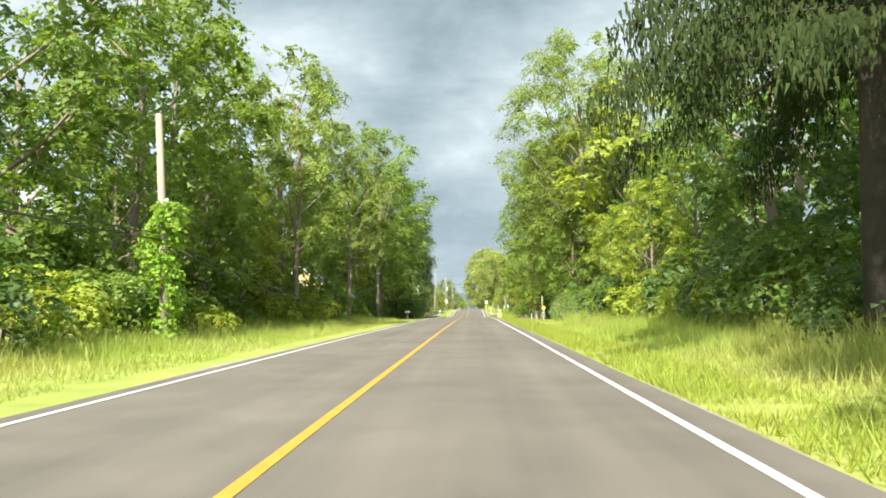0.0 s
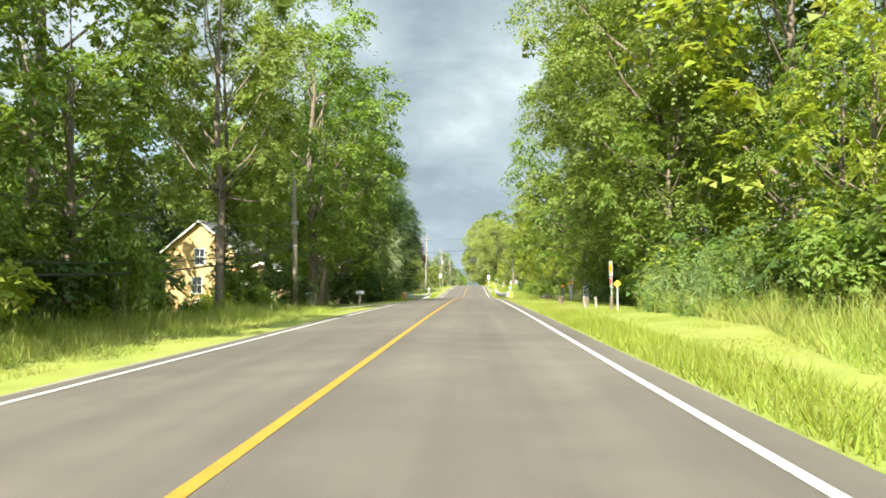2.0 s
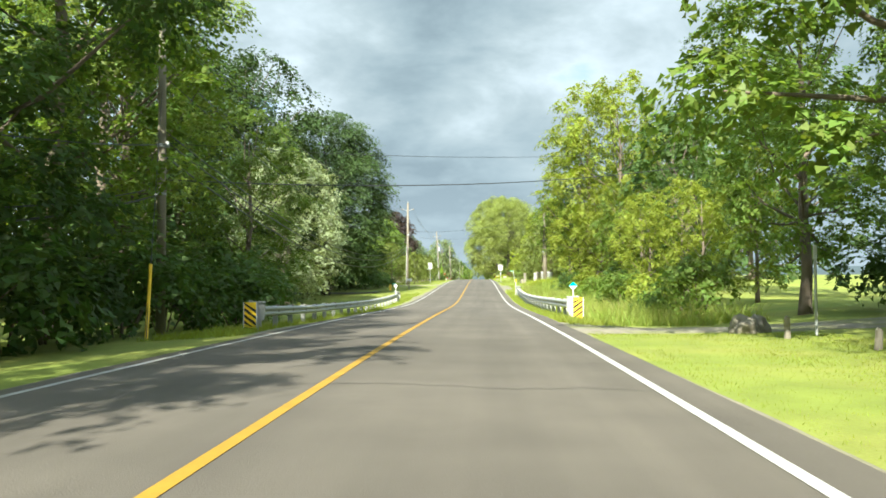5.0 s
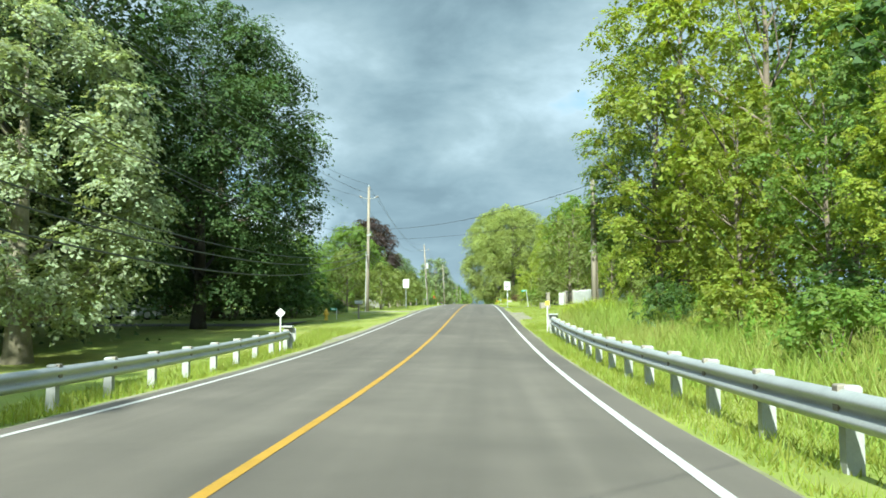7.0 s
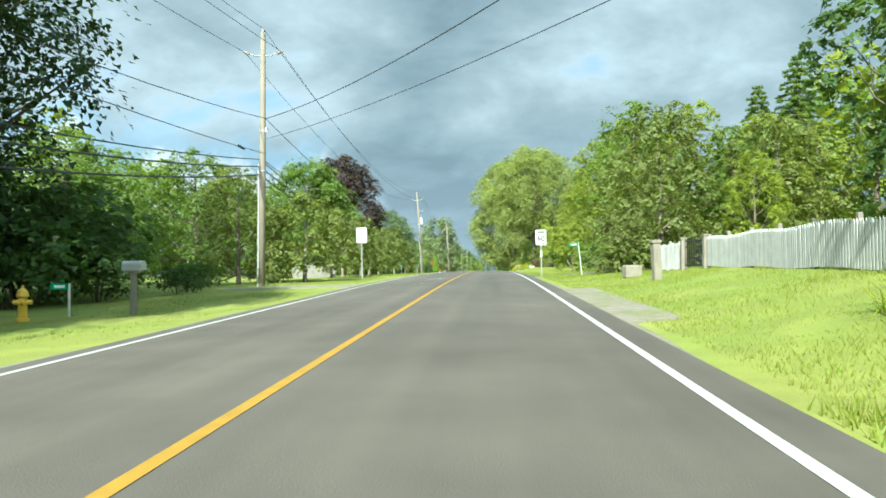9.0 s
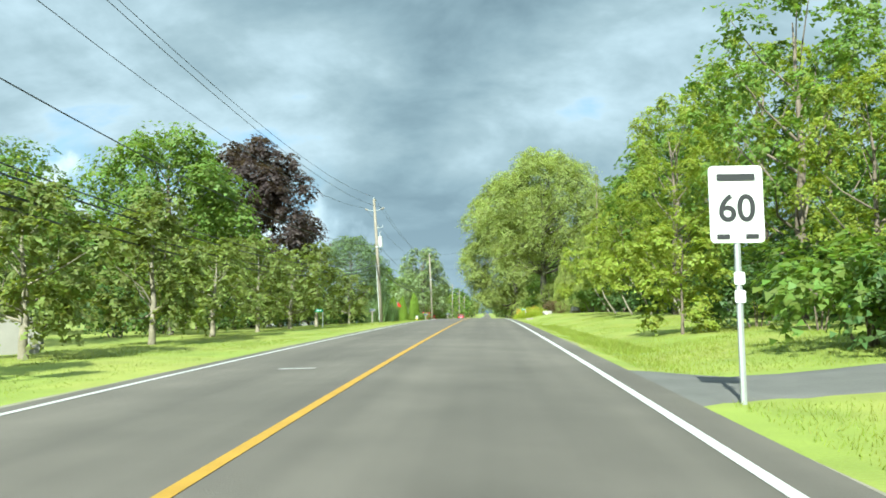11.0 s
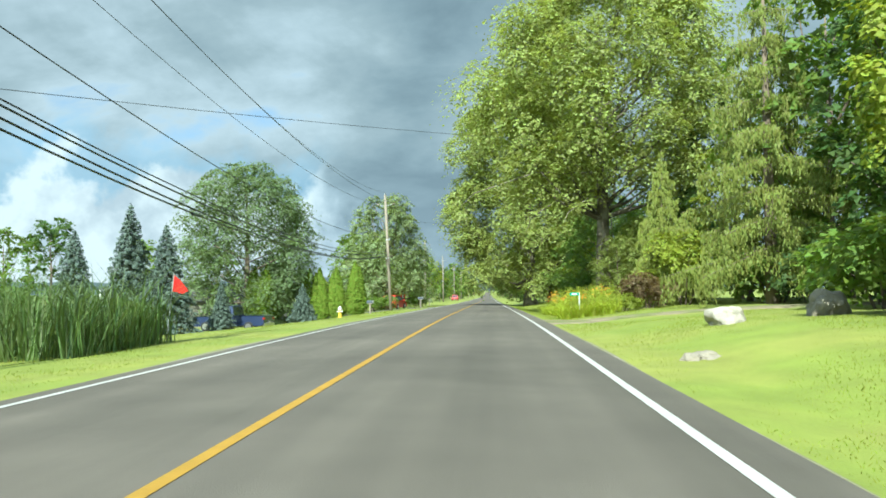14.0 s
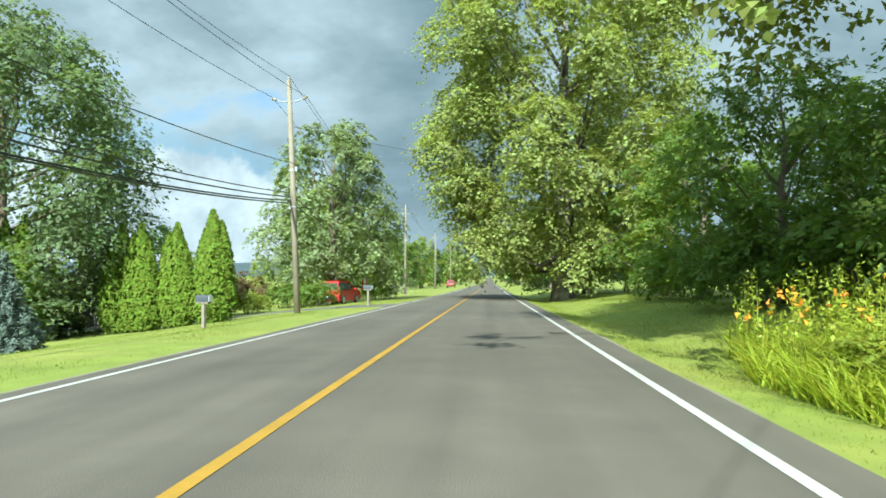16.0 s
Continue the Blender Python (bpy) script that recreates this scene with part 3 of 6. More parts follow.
hill_v = []
for i in range(61):
    x = -2600 + i * 90
    top = 46 + 26 * noise.noise((x * 0.0012, 1.0, 0)) + 8 * noise.noise((x * 0.006, 5.0, 0)) + 18 * math.exp(-((x - 60) / 500) ** 2)
    for y, z in ((2700, -8), (2950, top * 0.55), (3200, top), (3500, top * 0.6)):
        hill_v.append((x, y, z))
i = (np.arange(60)[:, None] * 4 + np.arange(3)).ravel()
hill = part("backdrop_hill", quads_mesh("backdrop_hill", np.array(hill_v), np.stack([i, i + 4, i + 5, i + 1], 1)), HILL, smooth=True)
tagged(hill, "long wooded ridge, tinted blue for distance haze", "hill", kind="structure")

# ---- plants ----


def unit(rng, n):
    v = rng.normal(size=(n, 3))
    return v / np.linalg.norm(v, axis=1)[:, None]


def leaf_cards(rng, centre, normal, size, width=0.55, fold=0.25, droop=None, kite=False):
    """Tilted leaves round their centres, facing their normals."""
    n = len(centre)
    a = np.cross(normal, unit(rng, n))
    a /= np.linalg.norm(a, axis=1)[:, None] + 1e-9
    if droop is not None:
        a = a * (1 - droop) + np.array([0, 0, -1.0]) * droop
        a /= np.linalg.norm(a, axis=1)[:, None]
    b = np.cross(normal, a)
    b /= np.linalg.norm(b, axis=1)[:, None] + 1e-9
    s = np.asarray(size).reshape(-1, 1) * np.ones((n, 1))
    tip = centre + a * s * 0.55
    if kite:
        stalk = centre - a * s * 0.45
        left = centre + b * s * width * 0.5 + normal * s * fold * 0.5 - a * s * 0.08
        right = centre - b * s * width * 0.5 + normal * s * fold * 0.5 - a * s * 0.08
        return np.stack([stalk, right, tip, left], 1).reshape(-1, 3), np.arange(4 * n).reshape(-1, 4)
    left = centre + b * s * width * 0.5 + normal * s * fold * 0.4 - a * s * 0.45
    right = centre - b * s * width * 0.5 - a * s * 0.45
    return np.stack([right, tip, left], 1).reshape(-1, 3), np.arange(3 * n).reshape(-1, 3)


def clump_leaves(rng, clumps, n, size, up=0.35, flat=1.0, width=0.6, droop=None, shell=0.35, kite=False, per=16, loose=0.42):
    """Leaves gathered in flat, slightly drooping sprays over the outsides of lumps: rows of x, y, z, radius."""
    c = np.asarray(clumps, float)
    w = c[:, 3] ** 2
    m = max(1, n // per)
    pick = rng.choice(len(c), m, p=w / w.sum())
    d = unit(rng, m)
    d[:, 2] += 0.25
    d /= np.linalg.norm(d, axis=1)[:, None]
    big = c[pick, 3]
    r = big * (1.02 - shell * rng.random(m) ** 1.5) * (1 + 0.08 * rng.normal(size=m))
    mid = c[pick, :3] + d * r[:, None] * np.array([1, 1, flat])
    face = d * 0.65 + unit(rng, m) * 0.22 + np.array([0, 0, up + 0.35])
    face /= np.linalg.norm(face, axis=1)[:, None]
    along = d * np.array([1, 1, 0.2]) + unit(rng, m) * 0.3
    along -= face * (along * face).sum(1)[:, None]
    along /= np.linalg.norm(along, axis=1)[:, None] + 1e-9
    across = np.cross(face, along)
    reach = np.maximum(big * 0.34, size * 1.5) * (0.7 + 0.6 * rng.random(m))
    k = np.repeat(np.arange(m), per)
    u, v = rng.normal(size=(2, m * per)) * 0.55
    q = reach[k]
    at = mid[k] + along[k] * (u * 1.35 * q)[:, None] + across[k] * (v * 0.9 * q)[:, None] + face[k] * (rng.normal(size=m * per) * 0.13 * q)[:, None]
    at[:, 2] -= 0.3 * q * np.minimum(u * u + v * v, 2.0)
    nrm = face[k] + unit(rng, m * per) * loose
    nrm /= np.linalg.norm(nrm, axis=1)[:, None]
    s = size * (0.65 + 0.7 * rng.random(m * per))
    return leaf_cards(rng, at, nrm, s, width, droop=None if droop is None else np.full((m * per, 1), droop), kite=kite)


def broad_crown(rng, h, r, base, lumps, shape="oval", lump=(0.16, 0.28)):
    """Lumps of a broadleaf crown that reaches from base to h and r out."""
    out = []
    for k in range(lumps):
        u = (k + rng.random()) / lumps
        z = base + (h - base) * u
        if shape == "oval":
            wide = math.sqrt(max(0.02, 1 - (2 * u - 0.9) ** 2 / 1.25))
        elif shape == "tall":
            wide = min(1.0, 0.55 + u) * math.sqrt(max(0.03, 1 - max(0, u - 0.35) ** 2 / 0.46))
        else:
            wide = math.sqrt(max(0.03, 1 - u ** 2 / 1.05))
        g = k * 2.39996 + rng.normal() * 0.5
        q = r * wide * (0.35 + 0.6 * math.sqrt(rng.random())) 
        size = r * rng.uniform(*lump) * (0.75 + 0.5 * wide)
        out.append((q * math.cos(g), q * math.sin(g), z - size * 0.3, size))
    return out


def limbs(shape, rng, clumps, h, r0, fork, every=3, lean=(0, 0)):
    """A tapered trunk and limbs that reach to some of the lumps."""
    pts = [(lean[0] * u * u * h, lean[1] * u * u * h, u * h) for u in (0, 0.03, 0.12, 0.3, 0.5, 0.7, 0.9)]
    pts = [(x + rng.normal() * 0.04 * z ** 0.5, y + rng.normal() * 0.04 * z ** 0.5, z) for x, y, z in pts]
    pts[0] = (0, 0, -0.25)
    shape.tube(pts, [r0 * q for q in (1.55, 1.15, 0.95, 0.8, 0.6, 0.38, 0.12)], 9)
    for c in clumps[::every]:
        z0 = max(fork * h, min(c[2] - 0.22 * h, 0.8 * h)) * rng.uniform(0.85, 1.0)
        u = z0 / h
        a = Vector((lean[0] * u * u * h, lean[1] * u * u * h, z0))
        b = Vector(c[:3])
        mid = a.lerp(b, 0.5) + Vector((rng.normal() * 0.2, rng.normal() * 0.2, -0.08 * (b - a).length))
        rr = r0 * (0.42 - 0.25 * u)
        shape.tube([a, mid, b], [rr, rr * 0.6, rr * 0.18], 5, cap=False)


def broadleaf(label, seed, h, r, base, lumps, leaves, size, leaf, bark, r0=0.25, fork=0.3, shape="oval", lump=(0.16, 0.28), up=0.35, every=3, flat=0.85, category="tree", name="tree", kite=False):
    rng = np.random.default_rng(seed)
    t = thing(name, label, category)
    clumps = broad_crown(rng, h, r, base, lumps, shape, lump)
    s = Shape()
    limbs(s, rng, clumps, h * 0.93, r0, fork, every)
    part("trunk", s, bark, t, smooth=True)
    v, f = clump_leaves(rng, clumps, leaves * 2, size * 0.84, up, flat, width=0.72 if kite else 0.9, kite=kite, per=18)
    c = np.array(clumps) * [1, 1, 1, 0.6]
    v2, f2 = clump_leaves(rng, c, len(clumps) * (24 if leaves > 2500 else 8), min(0.17, h * 0.014), 0.2, flat, width=0.8, kite=kite)
    part("crown", quads_mesh("crown", np.concatenate([v, v2]), np.concatenate([f, f2 + len(v)])), leaf, t)
    return t


def shrub(label, seed, h, r, leaves, size, leaf, lumps=12):
    rng = np.random.default_rng(seed)
    t = thing("shrub", label, "shrub")
    clumps = []
    for k in range(lumps):
        g, q = k * 2.4, r * math.sqrt((k + 0.5) / lumps) * 0.8
        z = h * (1 - 0.55 * (q / r) ** 2) * rng.uniform(0.35, 0.8)
        clumps.append((q * math.cos(g), q * math.sin(g), z, r * rng.uniform(0.28, 0.42)))
    s = Shape()
    for c in clumps[::2]:
        s.tube([(c[0] * 0.15, c[1] * 0.15, -0.15), (c[0] * 0.5, c[1] * 0.5, c[2] * 0.6), c[:3]], [0.035, 0.022, 0.006], 5, cap=False)
    part("stem", s, BARK, t)
    v, f = clump_leaves(rng, clumps, int(leaves * 1.7), size * 0.72, 0.3, 0.9, width=0.85, per=12)
    v[:, 2] = np.maximum(v[:, 2], 0.02)
    part("crown", quads_mesh("crown", v, f), leaf, t)
    return t


def conifer(label, seed, h, r, whorls, leaf, bark=BARK, base=0.4, droop=0.25, hang=0.0, per=110, size=0.28, name="spruce_tree", taper=1.0):
    """Tiers of boughs round a straight trunk; hang gives curtains of twigs below the boughs."""
    rng = np.random.default_rng(seed)
    t = thing(name, label, "conifer")
    s = Shape()
    s.tube([(0, 0, -0.2), (0, 0, h * 0.5), (0, 0, h)], [0.018 * h, 0.011 * h, 0.01], 8)
    at, nm = [], []
    for k in range(whorls):
        u = (k + 0.5) / whorls
        z = base + (h - base) * u
        reach = r * (1 - u) ** taper * rng.uniform(0.85, 1.1) + 0.08
        for b in range(5 + int(4 * (1 - u))):
            g = b * 2 * math.pi / (5 + int(4 * (1 - u))) + k * 0.7 + rng.normal() * 0.15
            L = reach * rng.uniform(0.75, 1.1)
            d = np.array([math.cos(g), math.sin(g), 0])
            if L > 1.0:
                s.tube([(0, 0, z), tuple(d * L * 0.6 + [0, 0, z - droop * L * 0.45]), tuple(d * L + [0, 0, z - droop * L * 0.75])], [0.035, 0.02, 0.006], 4, cap=False)
            n = max(8, int(per * 1.8 * (L / r)))
            w = rng.random(n) ** 0.6
            side = np.array([-d[1], d[0], 0])
            p = d * (w * L)[:, None] + side * (rng.normal(size=n) * 0.16 * L * (1.15 - w))[:, None]
            p[:, 2] += z - droop * L * w ** 1.3 * 0.8 + rng.normal(size=n) * 0.06
            if hang:
                p[:, 2] -= hang * rng.random(n) ** 1.6 * (0.4 + 0.6 * w)
            at.append(p)
            q = unit(rng, n) * 0.6 + np.array([0, 0, 0.7]) + d * 0.3
            nm.append(q / np.linalg.norm(q, axis=1)[:, None])
    part("trunk", s, bark, t, smooth=True)
    at, nm = np.concatenate(at), np.concatenate(nm)
    if hang:
        nm[:, 2] *= 0.25
        nm /= np.linalg.norm(nm, axis=1)[:, None]
    sz = size * 0.9 * (0.7 + 0.6 * rng.random(len(at)))
    v, f = leaf_cards(rng, at, nm, sz, 0.34, 0.2, droop=np.full((len(at), 1), 0.75 if hang else 0.15))
    part("crown", quads_mesh("crown", v, f), leaf, t)
    return t


def cedar_column(seed, h, r, n=2600):
    n = n * 2
    rng = np.random.default_rng(seed)
    t = thing("cedar", "slim pointed columnar cedar, bright green and dense", "cedar", group="columnar cedars")
    u = rng.random(n) ** 0.85
    g = rng.random(n) * 2 * math.pi
    tip = rng.integers(0, 3, n)
    tall = np.array([1.0, 0.9, 0.82])[tip]
    off = np.array([0.0, 0.34, -0.3])[tip] * r
    rad = r * np.minimum(1.0, (u + 0.16) * 3.2) * (1 - u ** 2.2) ** 0.8 * (0.84 + 0.24 * np.sin(3 * g + 9 * u) ** 2) * np.array([0.85, 0.72, 0.7])[tip]
    rad *= 0.78 + 0.3 * rng.random(n)
    at = np.stack([off + rad * np.cos(g), off * 0.6 + rad * np.sin(g), 0.05 + h * u * tall], 1)
    nm = np.stack([np.cos(g), np.sin(g), 0.3 + 0 * g], 1) + unit(rng, n) * 0.5
    nm /= np.linalg.norm(nm, axis=1)[:, None]
    v, f = leaf_cards(rng, at, nm, 0.2 * (0.7 + 0.6 * rng.random(n)), 0.5, droop=np.full((n, 1), -0.6))
    part("trunk", Shape().tube([(0, 0, -0.15), (0, 0, h * 0.9)], [0.08, 0.01], 6), BARK, t)
    part("crown", quads_mesh("crown", v, f), CEDAR, t)
    return t


def place(ob, x, y, scale=1.0, turn=0.0, sink=0.0, z=None, tilt=0.0, stretch=1.0):
    """Moves a thing to a spot on the ground."""
    ob.scale = (scale, scale, scale * stretch)
    ob.matrix_basis = pose(x, y, (gz(x, y) if z is None else z) - sink, tilt, 0, turn) @ Matrix.Diagonal((scale, scale, scale * stretch, 1))
    return ob


def plant(kinds, spots, rng, lo=0.85, hi=1.15, used=set()):
    """Sets copies of the kinds on the spots: x, y, scale and, if given, which kind."""
    for n, (x, y, s, *which) in enumerate(spots):
        ob = kinds[which[0] if which else n % len(kinds)]
        if ob.name in used:
            q = ob
            ob = copy_thing(q, pose(0, 0, 0))
        used.add(ob.name)
        place(ob, x, y, s * rng.uniform(lo, hi), rng.uniform(0, 360), 0.05, stretch=rng.uniform(0.94, 1.06))


rng = np.random.default_rng(7)
NEAR, MID, REAR, BACK = [], [], [], []
for kinds, leaves, size in ((NEAR, 17000, 0.168), (MID, 7200, 0.25), (REAR, 3200, 0.38), (BACK, 1300, 0.75)):
    thick = (0.15, 0.26) if kinds is BACK else (0.10, 0.19)
    kinds += [
        broadleaf("tall broadleaf tree in full green leaf at the wood's edge", 11, 18, 5.2, 3.0, 112, leaves, size, LEAF, BARK, 0.26, 0.28, "tall", thick, every=6, flat=0.62),
        broadleaf("tall maple with a dense leafy crown", 12, 17, 5.6, 2.2, 104, leaves, size, LEAF, BARK, 0.28, 0.25, "oval", thick, every=6, flat=0.6),
        broadleaf("tall locust with an airy crown and a long bare trunk", 13, 19, 4.6, 5.5, 78, int(leaves * 0.8), size, LEAF_LOCUST, BARK, 0.22, 0.35, "oval", thick, every=4, flat=0.62),
        broadleaf("tall tree with dark green leaves and deep shade below", 14, 18, 5.4, 1.5, 112, leaves, size, LEAF_DARK, BARK, 0.28, 0.22, "tall", thick, every=6, flat=0.62),
        broadleaf("broadleaf tree with sunlit yellow-green leaves", 15, 18, 5.3, 2.0, 108, leaves, size, LEAF_YELLOW, BARK, 0.26, 0.2, "tall", thick, every=6, flat=0.6),
    ]
NEAR.append(broadleaf("tall maple with fine dense leaves above the lawn", 16, 18, 5.4, 2.8, 125, 34000, 0.118, LEAF_LOCUST, BARK, 0.26, 0.25, "tall", (0.10, 0.19), every=6, flat=0.6))
LOW = [
    shrub("wild green shrub at the wood's edge", 21, 3.0, 1.9, 1500, 0.22, LEAF),
    shrub("tangled shrub with dark green leaves", 22, 3.4, 2.1, 1500, 0.23, LEAF_DARK),
    shrub("bright yellow-green sapling shrub", 23, 2.6, 1.6, 1500, 0.19, LEAF_YELLOW),
]
# woods along the road: x, y, size, kind
left_wood = [
    (-27.5, 82, .85, 3), (-14.5, 27, 1.08, 0), (-11.8, 31, .5, 1), (-13.6, 37, 1.12, 1), (-11.2, 39.5, .55, 0), (-9.0, 48.7, .79, 2), (-15, 45, 1.05, 1), (-10.9, 44, .5, 4), (-11.4, 55, .62, 1), (-15, 56, 1.05, 2), (-10.8, 61.5, .6, 0), (-14.5, 66, 1.05, 2), (-9.6, 72, 1.0, 2), (-11.2, 77.5, 1.0, 2), (-10.8, 84.5, .5, 0), (-27, 92, 1.0, 0), (-26.5, 112, 1.1, 3), (-17, 110, .95, 1), (-8.7, 87.4, 1.2, 0), (-9.8, 97, 1.08, 1)]
left_wood += [
    (-9.6, 105, 1.05, 3), (-11.2, 113, 1.1, 0), (-12.6, 121, 1.1, 2), (-21, 40, 1.1, 3), (-22, 58, 1.1, 3), (-25, 74, 1.0, 0), (-33, 84, 1.0, 0), (-31, 100, 1.0, 3), (-22, 112, 1.0, 3), (-17, 128, 1.0, 3), (-26, 126, 1.05, 0), (-40, 110, 1.1, 0), (-38, 66, 1.1, 3)]
# the tree at (8.8, 3.0) stays out of view, added for its shade
right_wood = [
    (11.8, 50.5, .42, 1), (11.8, 58.5, .4, 4), (10.2, 73.2, .62, 1), (10.0, 74.5, .42, 0), (10.4, 43, .4, 4), (8.8, 3.0, 1.1, 3), (14, 26, .95, 3), (13.5, 35, .95, 3), (13, 44, .6, 1), (12.5, 53, .55, 0), (12.2, 61, .5, 1), (11.4, 77, 1.34, 5), (11.8, 85, 1.25, 5), (11.4, 88, 1.28, 5), (13.5, 97, 1.2, 0), (12.5, 117, .75, 0), (15, 107, 1.0, 3), (11.4, 168, .85, 0), (13.8, 173, .85, 3), (19, 32, 1.0, 3), (19, 46, 1.05, 0), (20, 60, 1.15, 1)]
right_wood += [
    (20, 74, 1.1, 3), (21, 90, 1.1, 0), (22, 105, 1.05, 3), (14, 126, .45, 4), (13, 135, .4, 4), (12.5, 144, .45, 4), (15.4, 147, .8, 3), (18, 151, .85, 3), (14.6, 140, .5, 3), (20, 122, .8, 0), (21, 138, .8, 3), (11.6, 163, 1.0, 4), (13.4, 157, 1.0, 4), (18, 160, .95, 1), (20, 172, .8, 3), (18, 183, .55, 4), (22, 199, .95, 3), (16, 208, .42, 1), (13.8, 200, .4, 0), (17, 206, .46, 4), (12.0, 139, .35, 4), (11.8, 148, .42, 0)]
right_wood += [
    (13, 131, .38, 4), (11.5, 155, .5, 4), (13.5, 196, .3, 4), (15, 203, .34, 1), (18, 200, .42, 4), (14, 212, .42, 0), (12.5, 218, .46, 4), (16, 216, .66, 4), (13.6, 226, .72, 1), (15, 234, 0.75, 4), (12.6, 242, .66, 4), (17, 246, .85, 0), (16.0, 255, .8, 1), (19, 236, .8, 3), (20, 262, .85, 3), (13.0, 262, .6, 4), (15.6, 270, .62, 0), (16.8, 276, .85, 3), (17.5, 286, .9, 1), (15.4, 291, .62, 4)]
right_wood += [
    (20, 281, .95, 0), (17, 298, .7, 3), (21, 292, .8, 1), (20.5, 270, .9, 3), (15.2, 72, 1.34, 4), (14.5, 84, .95, 3)]
woods = left_wood + right_wood
plant(NEAR, [q for q in woods if abs(q[0]) < 12.7 and q[2] > 0.64], rng)
plant(MID, [q for q in woods if abs(q[0]) < 15.2 and (q[2] <= 0.64 or abs(q[0]) >= 12.7)], rng)
plant(REAR, [q for q in woods if abs(q[0]) >= 15.2], rng)
edge = []
for y in np.arange(8, 78, 3.2):
    edge.append((-10.2 + rng.normal() * 0.7, y + rng.normal(), rng.uniform(0.7, 1.15)))
for y in np.arange(20, 72, 3.2):
    edge.append((10.8 + rng.normal() * 0.7, y + rng.normal(), rng.uniform(0.8, 1.3)))
for y in np.arange(71, 95, 2.6):
    edge.append((11.0 + (1.5 if y > 88 else 0) + rng.normal() * 0.5, y, rng.uniform(0.8, 1.2), 1))
for y in np.arange(100, 122, 3.0):
    edge.append((-8.6 + rng.normal() * 0.6, y, rng.uniform(0.8, 1.2), 1))
for y in np.arange(122, 162, 3.4):
    edge.append((9.8 + rng.normal() * 0.9, y + rng.normal(), rng.uniform(0.5, 0.95)))
for y in np.arange(205, 226, 4):
    edge.append((11.2 + rng.normal() * 0.7, y, rng.uniform(0.45, 0.85)))
# a row of dark kind 1 stands in for the deep shade under the canopy
for y in np.arange(222, 264, 3.2):
    edge.append((14.4 + rng.normal() * 0.5, y, rng.uniform(1.0, 1.4), 1))
for y in np.arange(262, 284, 3.0):
    edge.append((15.6 + rng.normal() * 0.5, y, rng.uniform(1.0, 1.4), 1))
for y in np.arange(36, 92, 6.5):
    edge.append((10.4 + rng.normal() * 0.4, y, rng.uniform(0.7, 1.0), 0))
edge += [(-9.1, 80.4, 1.12, 1), (-9.4, 77.0, .5, 0), (-8.7, 80.2, .42, 0), (-10.6, 74.6, .6, 2)]
# low growth where the house shows between the trunks
edge = [(q[0], q[1], q[2] * (0.45 if q[0] < 0 and 61 < q[1] < 73 else 1.0), *q[3:]) for q in edge]
for y in np.arange(16, 72, 2.4):
    edge.append((-13.6 + rng.normal() * 0.8, y, rng.uniform(1.0, 1.4), int(y) % 2))
plant(LOW, edge, rng)
place(copy_thing(LOW[0], pose(0, 0, 0)), -8.75, 60.5, 0.6, 70, stretch=2.1)
# single trees
reach = broadleaf("tall maple whose long branch reaches over the lane", 58, 19, 5.9, 2.6, 112, 14500, 0.195, LEAF, BARK, 0.28, 0.25, "oval", (0.10, 0.19), every=6, flat=0.6)
place(reach, 10.8, 104, 1.1)
ends = ((-0.1, 0.0, 5.0), (-3.0, -0.3, 5.9), (-5.6, -0.5, 6.3), (-7.6, -0.6, 6.2))
branch = part("branch", Shape().tube(ends, [0.1, 0.06, 0.03, 0.008], 6), BARK, reach, smooth=True)
sprigs = []
for u in np.linspace(0.3, 1, 12):
    k = min(2, int(u * 3))
    q = Vector(ends[k]).lerp(Vector(ends[k + 1]), u * 3 - k)
    sprigs.append((q.x, q.y + rng.normal() * 0.4, q.z + rng.normal() * 0.12, 0.42 - 0.15 * u))
v, f = clump_leaves(rng, sprigs, 900, 0.16, 0.5, 0.5, width=0.9, per=12)
part("leaves", quads_mesh("leaves", v, f), LEAF, branch)
place(conifer("old Norway spruce with long drooping dark boughs", 31, 21, 6.6, 22, NEEDLE, bark=DARK_BARK, hang=0.9, per=520, size=0.2, base=6.0, droop=0.34, taper=0.7), 9.4, 18.5)
place(conifer("dark spruce standing among the broadleaf trees", 32, 20, 4.6, 20, NEEDLE, bark=DARK_BARK, hang=0.5, per=260, size=0.18, base=1.5, droop=0.3), 13.5, 9)
place(broadleaf("silver maple with pale leaf undersides turned by the wind", 33, 12.2, 4.5, 1.7, 120, 24000, 0.17, LEAF_SILVER, PALE_BARK, 0.4, 0.16, "oval", (0.14, 0.23), every=8, flat=0.6), -13.3, 150)
place(broadleaf("large maple, dark green with deep shade put into its leaves", 34, 16.5, 6.4, 2.0, 190, 56000, 0.165, LEAF_SHADE, DARK_BARK, 0.32, 0.18, "oval", (0.12, 0.2), every=8, flat=0.6), -13.8, 168, 1.1)
dark_maple = broadleaf("large maple, dark green with deep shade put into its leaves", 55, 16.5, 6.6, 1.6, 130, 17000, 0.24, LEAF_SHADE, BARK, 0.4, 0.18, "oval")
place(dark_maple, -23, 149, 1.3)
for x, y, s in ((-25.6, 100.5, 1.25), (-28.4, 101.5, 1.3), (-31.2, 100, 1.3), (-34, 99, 1.3)):
    place(copy_thing(LOW[1], pose(0, 0, 0)), x, y, s, y * 17 + x * 9)
hedge_maple = copy_thing(NEAR[1], pose(0, 0, 0))
place(hedge_maple, -10.6, 131, 0.66, 40)
